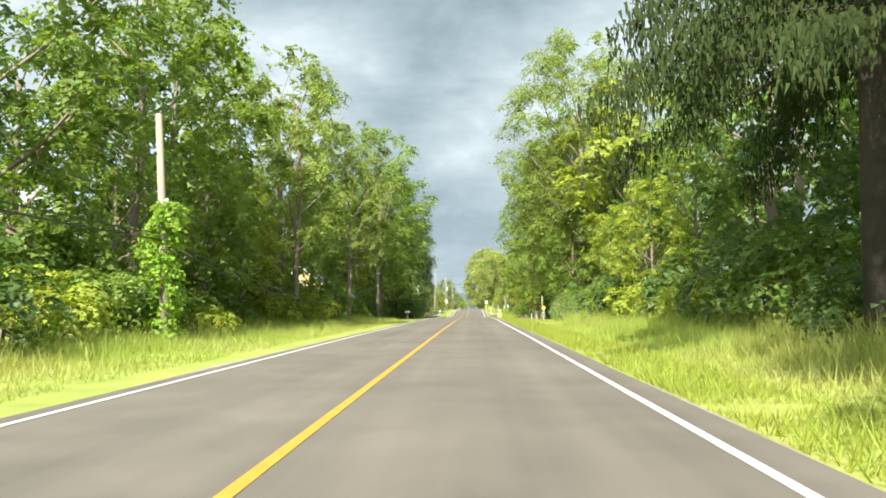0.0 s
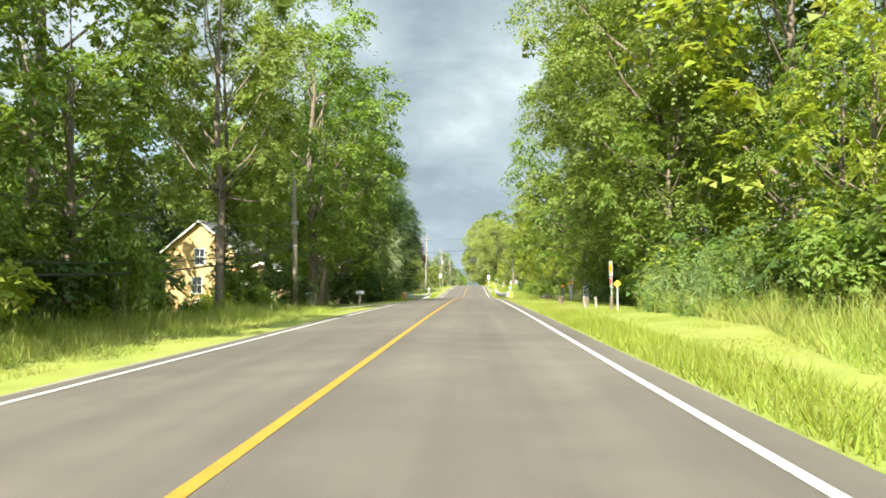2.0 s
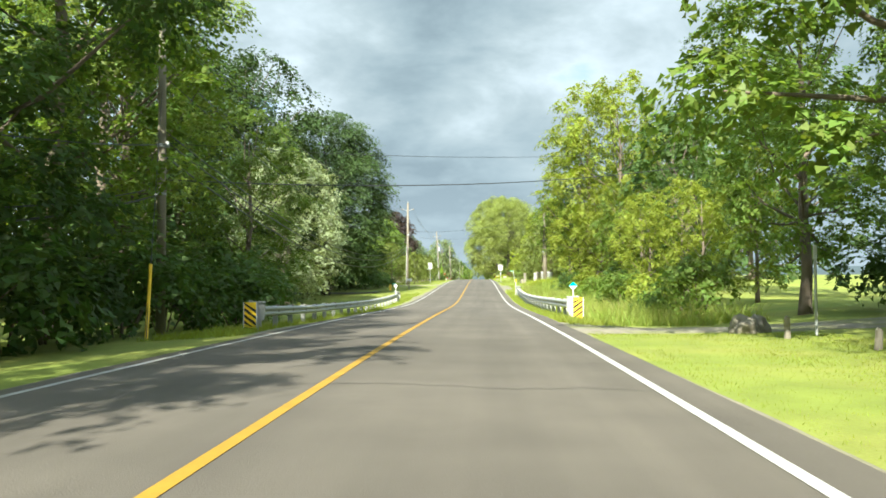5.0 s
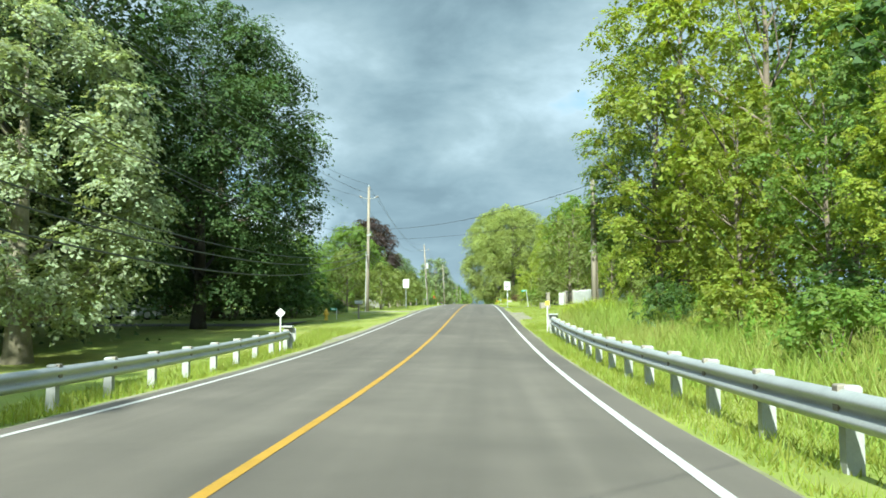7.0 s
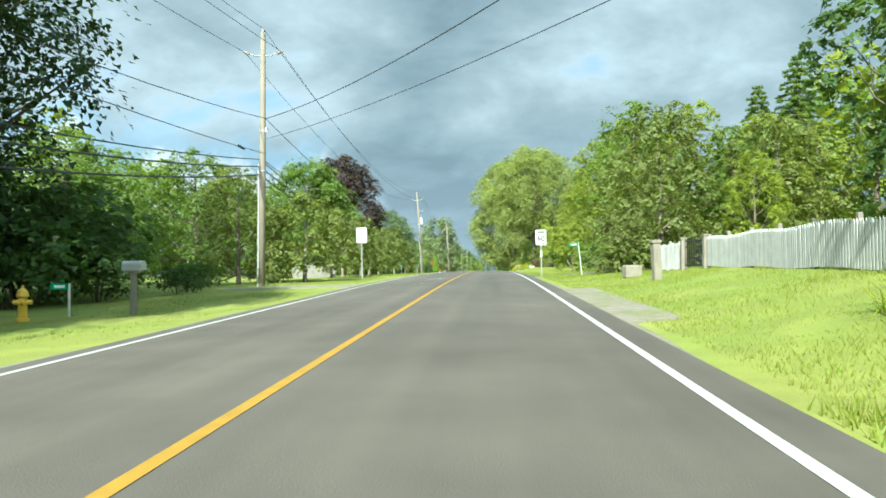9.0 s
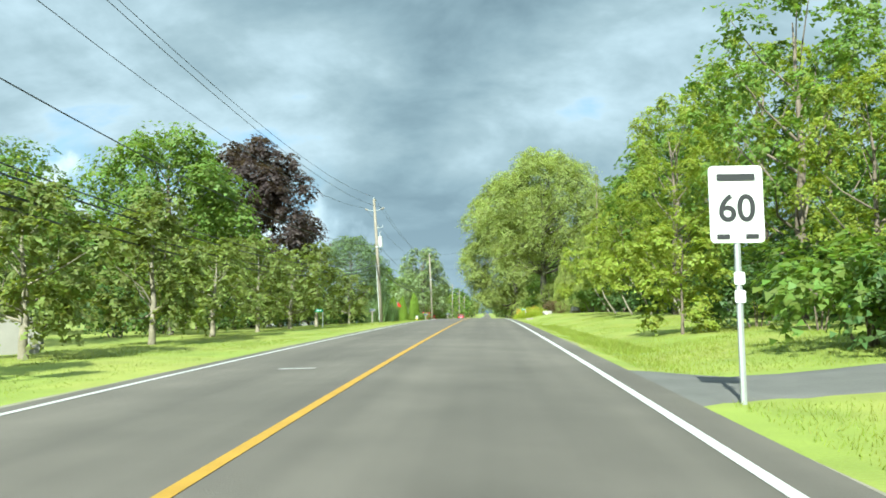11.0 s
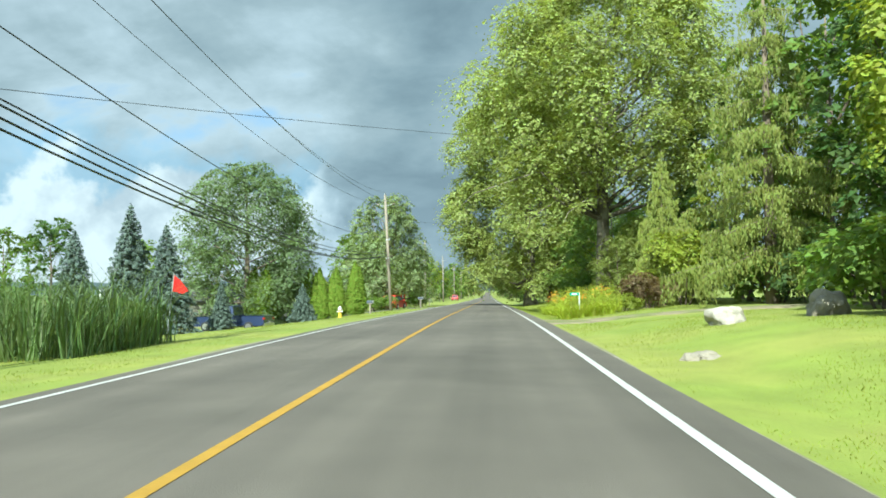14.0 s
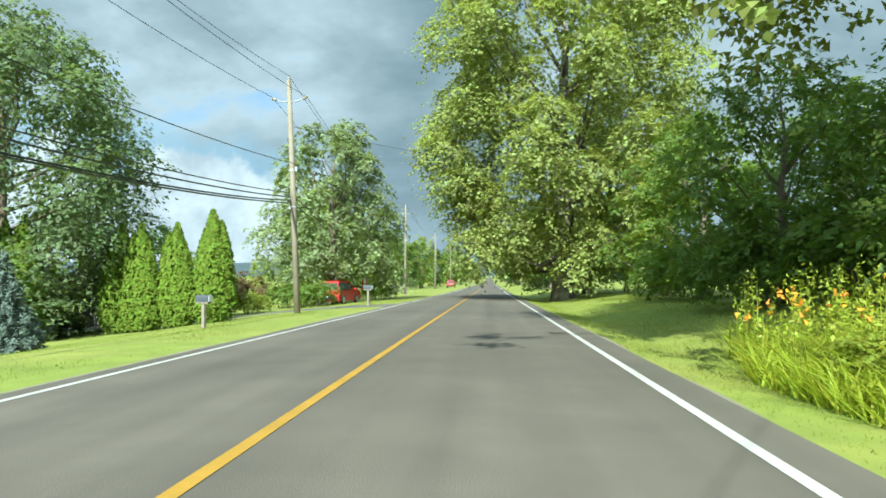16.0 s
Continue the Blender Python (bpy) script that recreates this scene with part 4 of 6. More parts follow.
for x, y, s in ((-9.6, 121.5, 1.15), (-9.4, 125.5, 1.25), (-9.9, 129, 1.1)):
    place(copy_thing(LOW[1], pose(0, 0, 0)), x, y, s, y * 17)
for x, y, s in ((15.2, 115, 1.2), (17.2, 108, 1.5), (18.6, 118, 1.5), (20.5, 110.5, 1.5), (23.5, 112, 1.6), (26.5, 116, 1.6)):
    place(copy_thing(LOW[1], pose(0, 0, 0)), x, y, s, y * 17 + x * 9)
shade_maple = broadleaf("low spreading maple in the shade of the planes", 39, 8.6, 4.7, 0.7, 100, 8500, 0.19, LEAF, BARK, 0.2, 0.12, "dome", (0.12, 0.2), every=6, flat=0.6)
place(shade_maple, 11.8, 313)
place(copy_thing(shade_maple, pose(0, 0, 0)), 12.6, 327, 1.1, 190)
for x, y, s in ((-19.2, 157, 1.3), (-17.2, 181.5, 1.0), (-28, 168, 1.2), (-24, 188, .8), (-31, 138, 1.3), (-30, 109, .85), (-38, 104, .8)):
    place(copy_thing(dark_maple, pose(0, 0, 0)), x, y, s, y * 7)
tall_fir = conifer("tall light green conifer behind the fence", 57, 15, 3.7, 34, LEAF, per=230, size=0.26, base=0.6, droop=0.2, taper=0.6)
place(tall_fir, 22.3, 214, 0.93)
place(copy_thing(tall_fir, pose(0, 0, 0)), 20.2, 215.5, 0.82, 80)
place(broadleaf("copper-leaved maple in deep purple", 35, 13.2, 4.9, 0.7, 130, 28000, 0.23, LEAF_COPPER, DARK_BARK, 0.26, 0.16, "oval", (0.12, 0.22), every=5), -16.9, 257.5, 1.13)
place(broadleaf("round green maple beside the copper one", 36, 12, 6.0, 1.0, 90, 19000, 0.25, LEAF, BARK, 0.3, 0.14, "dome"), -17.5, 242)
hazel = broadleaf("dense ragged hazel leaning over the fence", 38, 8.2, 3.9, 0.2, 90, 7500, 0.19, LEAF_PEAR, BARK, 0.16, 0.1, "dome", (0.14, 0.24), every=6)
place(hazel, 10.3, 200.5)
place(copy_thing(hazel, pose(0, 0, 0)), -10.5, 197.4, 0.68, 200)
place(copy_thing(hazel, pose(0, 0, 0)), 9.4, 296.0, 0.5, 75)
place(copy_thing(hazel, pose(0, 0, 0)), 11.0, 296.6, 0.62, 15)
place(copy_thing(hazel, pose(0, 0, 0)), 16.0, 200, 0.9, 120)
place(copy_thing(hazel, pose(0, 0, 0)), 12.2, 209.5, 0.8, 250)
round_tree = broadleaf("wide round-headed tree behind the gardens", 37, 10, 5.0, 1.0, 80, 6500, 0.24, LEAF, BARK, 0.28, 0.15, "oval")
place(round_tree, -22, 222)
for x, y, s in ((-27, 212, 1.0), (-24, 236, 1.0), (-31, 228, 1.1), (-14, 216, .62), (-17.5, 199, .42), (15.5, 307, .85), (17, 320, .9), (-34, 205, 1.0), (-30, 190, .9), (-24, 262, .8), (-32, 250, 1.0), (-38, 236, 1.1)):
    place(copy_thing(round_tree, pose(0, 0, 0)), x, y, s, y * 5)
orchard = [broadleaf("small pear tree with a low ragged crown", 41, 4.3, 1.9, 0.9, 40, 2600, 0.17, LEAF_PEAR, PALE_BARK, 0.11, 0.25, "oval", name="fruit_tree"),
           broadleaf("small fruit tree with upright shoots", 42, 4.8, 1.7, 0.9, 40, 2600, 0.17, LEAF_PEAR, PALE_BARK, 0.1, 0.25, "tall", name="fruit_tree")]
plant(orchard, [(-7.5, 198.5, .95), (-7.6, 205.5, .9), (-8.2, 212, .9), (-8, 218, .95), (-8.3, 224, .9), (-8.4, 230, .95), (-8.6, 236.5, .95), (-8.6, 243, 1.05), (-8.85, 255.7, .88), (-14.8, 268, 1.0), (-11.5, 228, 1.0), (-12, 238, 1.0), (-11.6, 246, 1.1)], rng, 0.95, 1.05)
place(broadleaf("big silver maple standing on a lawn", 43, 14.4, 6.5, 0.5, 175, 28000, 0.22, LEAF_MAPLE, BARK, 0.3, 0.15, "oval", (0.15, 0.25), every=6, flat=0.6), -19.5, 318)
place(broadleaf("spreading maple with several stems and pale leaves", 44, 13, 5.6, 2.2, 90, 14000, 0.25, LEAF_PALE, BARK, 0.3, 0.12, "dome", (0.14, 0.24), every=5, flat=0.6), -10.6, 346, 1.08)
high_plane = broadleaf("tall old plane tree with a high crown and mottled trunk", 51, 21.3, 7.9, 7.5, 175, 60000, 0.2, LEAF_PLANE, PLANE_BARK, 0.45, 0.3, "oval", (0.13, 0.22), every=5)
place(high_plane, 8.9, 298)
# low branches that hang over the verge and the road's edge
for ends in (((-0.2, -0.3, 7.2), (-2.6, -2.6, 6.6), (-4.6, -4.4, 5.2), (-5.0, -4.9, 4.2)), ((0.2, -0.3, 6.8), (-1.2, -3.2, 6.4), (-2.6, -5.0, 5.4), (-3.0, -5.5, 4.5)), ((0.0, -0.2, 8.2), (-4.2, -2.6, 8.0), (-7.8, -4.6, 6.6), (-8.6, -5.0, 5.8))):
    branch = part("branch", Shape().tube(ends, [0.09, 0.05, 0.025, 0.008], 6), PLANE_BARK, high_plane, smooth=True)
    sprigs = []
    for u in np.linspace(0.35, 1, 9):
        k = min(2, int(u * 3))
        q = Vector(ends[k]).lerp(Vector(ends[k + 1]), u * 3 - k)
        sprigs.append((q.x + rng.normal() * 0.35, q.y + rng.normal() * 0.35, q.z - 0.25 + rng.normal() * 0.2, 0.3))
    v, f = clump_leaves(rng, sprigs, 620, 0.15, 0.2, 0.9, width=0.85, kite=True)
    part("leaves", quads_mesh("leaves", v, f), LEAF_PLANE, branch)
plane = broadleaf("huge old plane tree overhanging the road", 45, 25, 9.5, 2.3, 165, 66000, 0.25, LEAF_PLANE, PLANE_BARK, 0.62, 0.14, "oval", (0.10, 0.18), every=5)
place(plane, 6.6, 340, 1.05, 130)
place(broadleaf("young maple with bright yellow-green leaves", 52, 10, 3.4, 2.0, 44, 10000, 0.185, LEAF_YELLOW, BARK, 0.12, 0.2, "oval"), 14.3, 267.5)
place(broadleaf("maple sapling with bright leaves at the lane's edge", 53, 3.8, 1.6, 0.5, 20, 3000, 0.14, LEAF_YELLOW, BARK, 0.05, 0.15, "oval"), 7.9, 221.2)
for k, (x, y, h) in enumerate(((11.9, 263, 6.8), (11.0, 254, 5.2), (11.3, 249, 4.6), (11.5, 243.5, 4.4), (11.7, 237, 4.8))):
    sap = broadleaf("thin leaning sapling at the wood's edge", 54 + k, h, 1.3, h * 0.5, 14, 1500, 0.16, LEAF_YELLOW, PALE_BARK, 0.06, 0.4, "oval", kite=True)
    sap.matrix_basis = pose(x, y, gz(x, y), 8, -30, 0)
place(conifer("weeping conifer with hanging light green sprays", 46, 16, 4.8, 11, NEEDLE_LIGHT, hang=1.1, per=520, size=0.2, base=1.8, droop=0.35), 13.9, 283.5)
place(conifer("young light green conifer beside the flower bed", 47, 8.2, 2.5, 16, NEEDLE_LIGHT, hang=0.45, per=260, size=0.17), 11, 291)
blue = conifer("small blue spruce with stiff silvery needles", 48, 2.8, 1.2, 20, NEEDLE_BLUE, per=90, size=0.15, base=0.15, droop=0.1, name="blue_spruce")
place(blue, -11.7, 306)
far_blue = conifer("tall blue spruce with silvery needles", 49, 8.5, 2.6, 34, NEEDLE_BLUE, per=130, size=0.24, base=0.3, droop=0.22, taper=0.85, name="blue_spruce")
place(far_blue, -19, 294, 0.92)
for x, y, s in ((-15.2, 290, .7), (-16.7, 303, .42), (-24, 297, .8)):
    place(copy_thing(far_blue, pose(0, 0, 0)), x, y, s, y * 9)
column = cedar_column(50, 4.5, 0.86, 4600)
place(column, -9.6, 316.5)
for x, y, s in ((-11.4, 317.3, .95), (-12.8, 317, .98), (-13.8, 317.4, 1.0), (-17.2, 316, 1.12), (-18.4, 316.6, 1.1)):
    place(copy_thing(column, pose(0, 0, 0)), x, y, s, y * 13 + x)
# far on
far = [(-46, 300, .42, 0), (-50, 312, .5, 3), (-47, 326, .5, 1), (-38, 338, .5, 0), (-50, 340, .6, 3), (-30, 340, .5, 1), (-60, 318, .6, 0), (-44, 275, .8, 3), (-50, 255, .9, 0), (-36, 285, .6, 1)]
for y in np.arange(560, 1100, 24):
    far.append((rng.uniform(9, 16), y, rng.uniform(0.7, 1.0)))
    far.append((rng.uniform(-22, -10), y + 8, rng.uniform(0.6, 0.9)))
for y in np.arange(352, 560, 13):
    far.append((rng.uniform(9, 13), y, rng.uniform(0.6, 0.85)))
    far.append((rng.uniform(-20, -13), y + 5, rng.uniform(0.45, 0.72)))
    far.append((rng.uniform(-30, -22), y, rng.uniform(0.6, 0.8) * (0.5 if y < 400 else 1.0)))
far += [(11.5, 330, .45, 4), (17, 335, .5, 1), (13, 352, .9, 4), (22, 300, .45, 3)]
for y in np.arange(30, 300, 19.0):
    far.append((rng.uniform(-64, -48), y, rng.uniform(0.8, 1.1)))
    far.append((rng.uniform(28, 44), y + 6, rng.uniform(0.8, 1.1)))
plant(BACK, far, rng)
# kinds that no spot asked for stand deep in the wood
spare = [q for kinds in (NEAR, MID, REAR, BACK) for q in kinds if q.matrix_basis.translation.length < 0.01]
for k, q in enumerate(spare):
    place(q, -34 - 5 * (k % 3), 44 + 9 * k, 0.9, 60 * k)

# ---- roadside furniture ----


def utility_pole(h, r=0.15, arm=False, transformer=False, conduit=False):
    t = thing("utility_pole", "weathered wooden utility pole standing in the verge", "utility pole", group="utility poles")
    part("shaft", Shape().tube([(0, 0, -0.4), (0.01, 0, h * 0.5), (0, 0, h - 0.03), (0, 0, h)], [r, r * 0.88, r * 0.72, r * 0.55], 12), POLE_WOOD, t, smooth=True)
    if arm:
        part("insulator", Shape().tube([(0, 0, h - 0.02), (0, 0, h + 0.08), (0, 0, h + 0.14), (0, 0, h + 0.2)], [0.05, 0.07, 0.04, 0.05], 8), STEEL, t)
        for s in (-1, 1):
            b = part("bracket", Shape().tube([(0, 0, h - 1.0), (0.35 * s, 0, h - 0.98), (0.62 * s, 0, h - 0.86)], [0.035, 0.03, 0.025], 6), STEEL, t)
            part("insulator", Shape().tube([(0.6 * s, 0, h - 0.9), (0.72 * s, 0, h - 0.84), (0.84 * s, 0, h - 0.8)], [0.06, 0.075, 0.05], 8), OLD_WOOD, b)
    part("clamp", Shape().tube([(0, 0, h * 0.605), (0, 0, h * 0.605 + 0.12)], r * 0.95, 10).box((0.16, 0, h * 0.615), (0.14, 0.08, 0.2)), STEEL, t)
    part("clamp", Shape().tube([(0, 0, h * 0.45), (0, 0, h * 0.45 + 0.07)], r * 0.99, 10).box((-0.16, 0, h * 0.45), (0.1, 0.06, 0.12)), STEEL, t)
    if transformer:
        tank = part("transformer", Shape().tube([(0.33, -0.05, h - 4.20), (0.33, -0.05, h - 4.17), (0.33, -0.05, h - 3.37), (0.33, -0.05, h - 3.31), (0.33, -0.05, h - 3.25)], [0.17, 0.19, 0.19, 0.2, 0.13], 14), SIGN_BACK, t, "grey steel transformer can", smooth=False)
        part("bushing", Shape().tube([(0.33, -0.05, h - 3.25), (0.33, -0.05, h - 3.11), (0.33, -0.05, h - 2.91)], [0.04, 0.05, 0.025], 7), STEEL, tank)
        part("bracket", Shape().box((0.2, -0.03, h - 3.75), (0.2, 0.06, 0.5)).tube([(0.1, 0, h - 2.50), (0.62, 0, h - 2.47)], 0.022, 6).tube([(0.6, 0, h - 2.50), (0.62, 0, h - 2.30)], 0.03, 6).tube([(0.22, 0, h - 2.55), (0.22, 0, h - 2.25)], 0.035, 6), STEEL, t)
        part("loop", Shape().tube([(0.62, 0, h - 2.50), (0.5, 0, h - 2.75), (0.36, -0.05, h - 2.95)], 0.01, 4), WIRE, t)
        part("loop", Shape().tube([(0.1, 0, h - 4.25), (0.36, 0.05, h - 4.40), (0.4, 0.05, h - 4.55), (0.2, 0, h - 4.65), (0.1, 0, h - 4.45)], 0.02, 5), WIRE, t)
    if conduit:
        part("conduit", Shape().tube([(-r * 1.0, -0.06, -0.2), (-r * 0.92, -0.06, h * 0.48)], 0.035, 6), SIGN_BACK, t)
    return t


POLES = [(-8.35, 27.5, 7.5, -3.4), (-7.9, 79.3, 7.6, -1), (-8.3, 114.0, 9.6, 0), (-7.93, 192.6, 10.75, 0.6), (-7.36, 262.9, 10.6, -3.5), (-7.0, 320.0, 10.5, -2.4), (-9.0, 383, 11.0, 0.5), (-9.2, 440, 11, 0), (-9.2, 500, 11, 0), (-9.2, 565, 11, 0)]
for n, (x, y, h, lean) in enumerate(POLES):
    p = utility_pole(h, 0.15, arm=n > 2, transformer=n == 4, conduit=n in (3, 4))
    p.matrix_basis = pose(x, y, gz(x, y), 0, lean, 0)
right_pole = utility_pole(7.0, 0.16)
right_pole.matrix_basis = pose(7.85, 167.4, gz(7.85, 167.4), 0, 0, 0)


def pole_point(n, up, side=0.0):
    x, y, h, lean = POLES[n]
    return Vector((x + math.sin(radians(lean)) * up * h + side, y, gz(x, y) + up * h))


def cable(a, b, r, sag, label="black overhead cable sagging between poles"):
    pts = [tuple(Vector(a).lerp(Vector(b), u) - Vector((0, 0, sag * 4 * u * (1 - u)))) for u in np.linspace(0, 1, 22)]
    c = part("overhead_cable", Shape().tube(pts, r, 5), WIRE)
    return tagged(c, label, "cable", group="overhead cables")


def spans(up, side, r, sag, first, last=9):
    for n in range(first, last):
        cable(pole_point(n, up, side), pole_point(n + 1, up, side), r, sag)


def wire_span(n, za, zb, r, sag, side):
    """One cable from pole n to the next, by its heights over the ground at both."""
    cable(pole_point(n, za / POLES[n][2], side), pole_point(n + 1, zb / POLES[n + 1][2], side), r, sag)


# bare conductors at the pole tops
for za, zb, side in ((9.5, 10.94, 0.0), (9.0, 9.94, 0.78), (9.0, 9.94, -0.78)):
    wire_span(2, za, zb, 0.011, 1.6, side)
for up, side, sags in ((1.018, 0.0, (1.8, 1.5)), (0.925, 0.78, (1.8, 1.3)), (0.925, -0.78, (1.85, 1.27))):
    for n in range(3, 9):
        wire_span(n, up * POLES[n][2], up * POLES[n + 1][2], 0.011, sags[min(n - 3, 1)], side)
# insulated cables and the telephone bundle below them
spans(0.615, 0.12, 0.016, 1.4, 0, 2)
spans(0.475, -0.13, 0.020, 1.7, 0, 2)
spans(0.45, -0.13, 0.028, 1.8, 0, 2)
for za, zb, r, sag, side in ((8.6, 7.1, 0.014, 2.65, 0.12), (8.0, 5.6, 0.014, 1.77, 0.12), (6.5, 5.37, 0.02, 2.65, -0.13), (6.2, 5.07, 0.026, 2.77, -0.13), (5.7, 4.72, 0.028, 2.95, -0.13)):
    wire_span(2, za, zb, r, sag, side)
for za, zb, r, sag, side in ((7.1, 6.66, 0.016, 1.7, 0.12), (5.48, 5.32, 0.018, 1.7, -0.13), (5.37, 5.2, 0.024, 1.82, -0.13), (5.07, 4.94, 0.028, 1.95, -0.13), (4.72, 4.7, 0.028, 1.9, -0.13)):
    wire_span(3, za, zb, r, sag, side)
for za, zb, r, sag, side in ((6.66, 6.7, 0.016, 1.23, 0.12), (5.32, 5.39, 0.02, 1.15, -0.13), (5.2, 5.2, 0.026, 1.2, -0.13), (4.94, 5.05, 0.028, 1.3, -0.13), (4.7, 4.94, 0.028, 1.2, -0.13)):
    wire_span(4, za, zb, r, sag, side)
spans(0.64, 0.12, 0.016, 1.3, 5)
spans(0.51, -0.13, 0.022, 1.3, 5)
spans(0.475, -0.13, 0.028, 1.3, 5)
first_behind = Vector((-8.6, -25, 7.0))
for up, r in ((0.615, 0.016), (0.475, 0.02), (0.45, 0.028)):
    cable(first_behind - Vector((0, 0, (0.7 - up) * 7)), pole_point(0, up), r, 0.8)
top_right = Vector((7.85, 167.4, gz(7.85, 167.4) + 6.8))
cable(pole_point(3, 0.66, 0.15), top_right, 0.015, 0.7, "black service cable crossing over the road")
cable(pole_point(3, 0.58, 0.15), top_right - Vector((0, 0, 1.7)), 0.010, 0.4, "thin service wire crossing over the road")
cable(top_right, Vector((16, 182, 5.5)), 0.012, 0.3, "black service cable running off into the trees")
cable(pole_point(2, 0.5, 0.1), Vector((10.8, 127, gz(10.8, 127) + 6.6)), 0.018, 0.45, "black cable crossing over the road into the trees")
cable(pole_point(2, 0.62, 0.1), Vector((11.2, 131, gz(11.2, 131) + 8.0)), 0.009, 0.4, "thin wire crossing over the road into the trees")
cable(pole_point(4, 0.49), Vector((11, 300, 11.0)), 0.008, 0.25, "thin wire crossing over the road into the plane tree")
cable(pole_point(5, 0.8), Vector((14, 352, 9.5)), 0.010, 0.5, "thin wire crossing over the road to the trees")
for n, za, zb, sag, u in ((2, 8.0, 5.6, 1.77, 0.96), (4, 4.7, 4.94, 1.2, 0.2)):
    side = 0.12 if n == 2 else -0.13
    a, b = pole_point(n, za / POLES[n][2], side), pole_point(n + 1, zb / POLES[n + 1][2], side)
    c = a.lerp(b, u) - Vector((0, 0, sag * 4 * u * (1 - u) + 0.01))
    d = (b - a).normalized()
    sp = part("cable_splice", Shape().tube([c - d * 0.4, c - d * 0.33, c + d * 0.33, c + d * 0.4], [0.025, 0.05, 0.05, 0.025], 8), GREY_BOX)
    tagged(sp, "grey splice case hung on the cable", "splice case")
guy = thing("guy_wire", "steel guy wire with a yellow plastic guard", "guy wire", pose(0, 0, 0))
g0, g1 = Vector((-6.6, 109.0, gz(-6.6, 109))), pole_point(2, 0.8)
part("wire", Shape().tube([g0, g1], 0.012, 5), WIRE, guy)
part("guard", Shape().tube([g0 - Vector((0, 0, 0.1)), g0 + (g1 - g0).normalized() * 2.3], 0.045, 7), SIGN_YELLOW, guy, "yellow plastic guard")

# vines on the first pole
vine_rng = np.random.default_rng(61)
vine = thing("climbing_vine", "bright green vine climbing the utility pole", "vine", pose(-8.35, 27.5, gz(-8.35, 27.5), 0, -3.4, 0))
lumps = [(0.28 * math.sin(k * 1.9), 0.28 * math.cos(k * 2.3), 0.25 + k * 0.23, 0.34 + 0.14 * math.sin(k * 2.7)) for k in range(19)]
v, f = clump_leaves(vine_rng, lumps, 2600, 0.17, 0.3, 1.0)
part("stem", Shape().tube([(0.16, 0, -0.1), (-0.1, -0.17, 1.5), (0.15, -0.1, 3.0), (0, -0.17, 4.6)], [0.03, 0.025, 0.02, 0.01], 5), BARK, vine)
part("leaves", quads_mesh("leaves", v, f), VINE, vine)
ivy = thing("ivy", "dense dark ivy wrapped round the tree trunk", "ivy", pose(-11.0, 77.4, gz(-11.0, 77.4)))
lumps = [(0.5 * math.sin(k * 1.9) * (1.25 - k / 26), 0.5 * math.cos(k * 2.3) * (1.25 - k / 26), 0.3 + k * 0.26, 0.72 - k * 0.014) for k in range(24)]
v, f = clump_leaves(vine_rng, lumps, 5200, 0.13, 0.2, 1.0, width=0.85, per=10)
part("stem", Shape().tube([(0.2, -0.2, -0.1), (-0.15, -0.25, 2.0), (0.15, -0.2, 4.0), (0, -0.2, 6.2)], [0.05, 0.04, 0.03, 0.01], 5), BARK, ivy)
part("leaves", quads_mesh("leaves", v, f), LEAF_DARK, ivy)
v2 = thing("climbing_vine", "green vine hanging on the roadside pole", "vine", pose(7.85, 167.4, gz(7.85, 167.4)))
lumps = [(0.4 * math.sin(k * 1.7) + 0.3, 0.4 * math.cos(k * 2.1), 3.2 + k * 0.28, 0.42) for k in range(13)]
v, f = clump_leaves(vine_rng, lumps, 1500, 0.2, 0.3, 1.0)
part("stem", Shape().tube([(0.2, 0, 0), (0.16, -0.1, 3.5), (0.2, 0, 6.5)], [0.03, 0.025, 0.01], 5), BARK, v2)
part("leaves", quads_mesh("leaves", v, f), LEAF, v2)


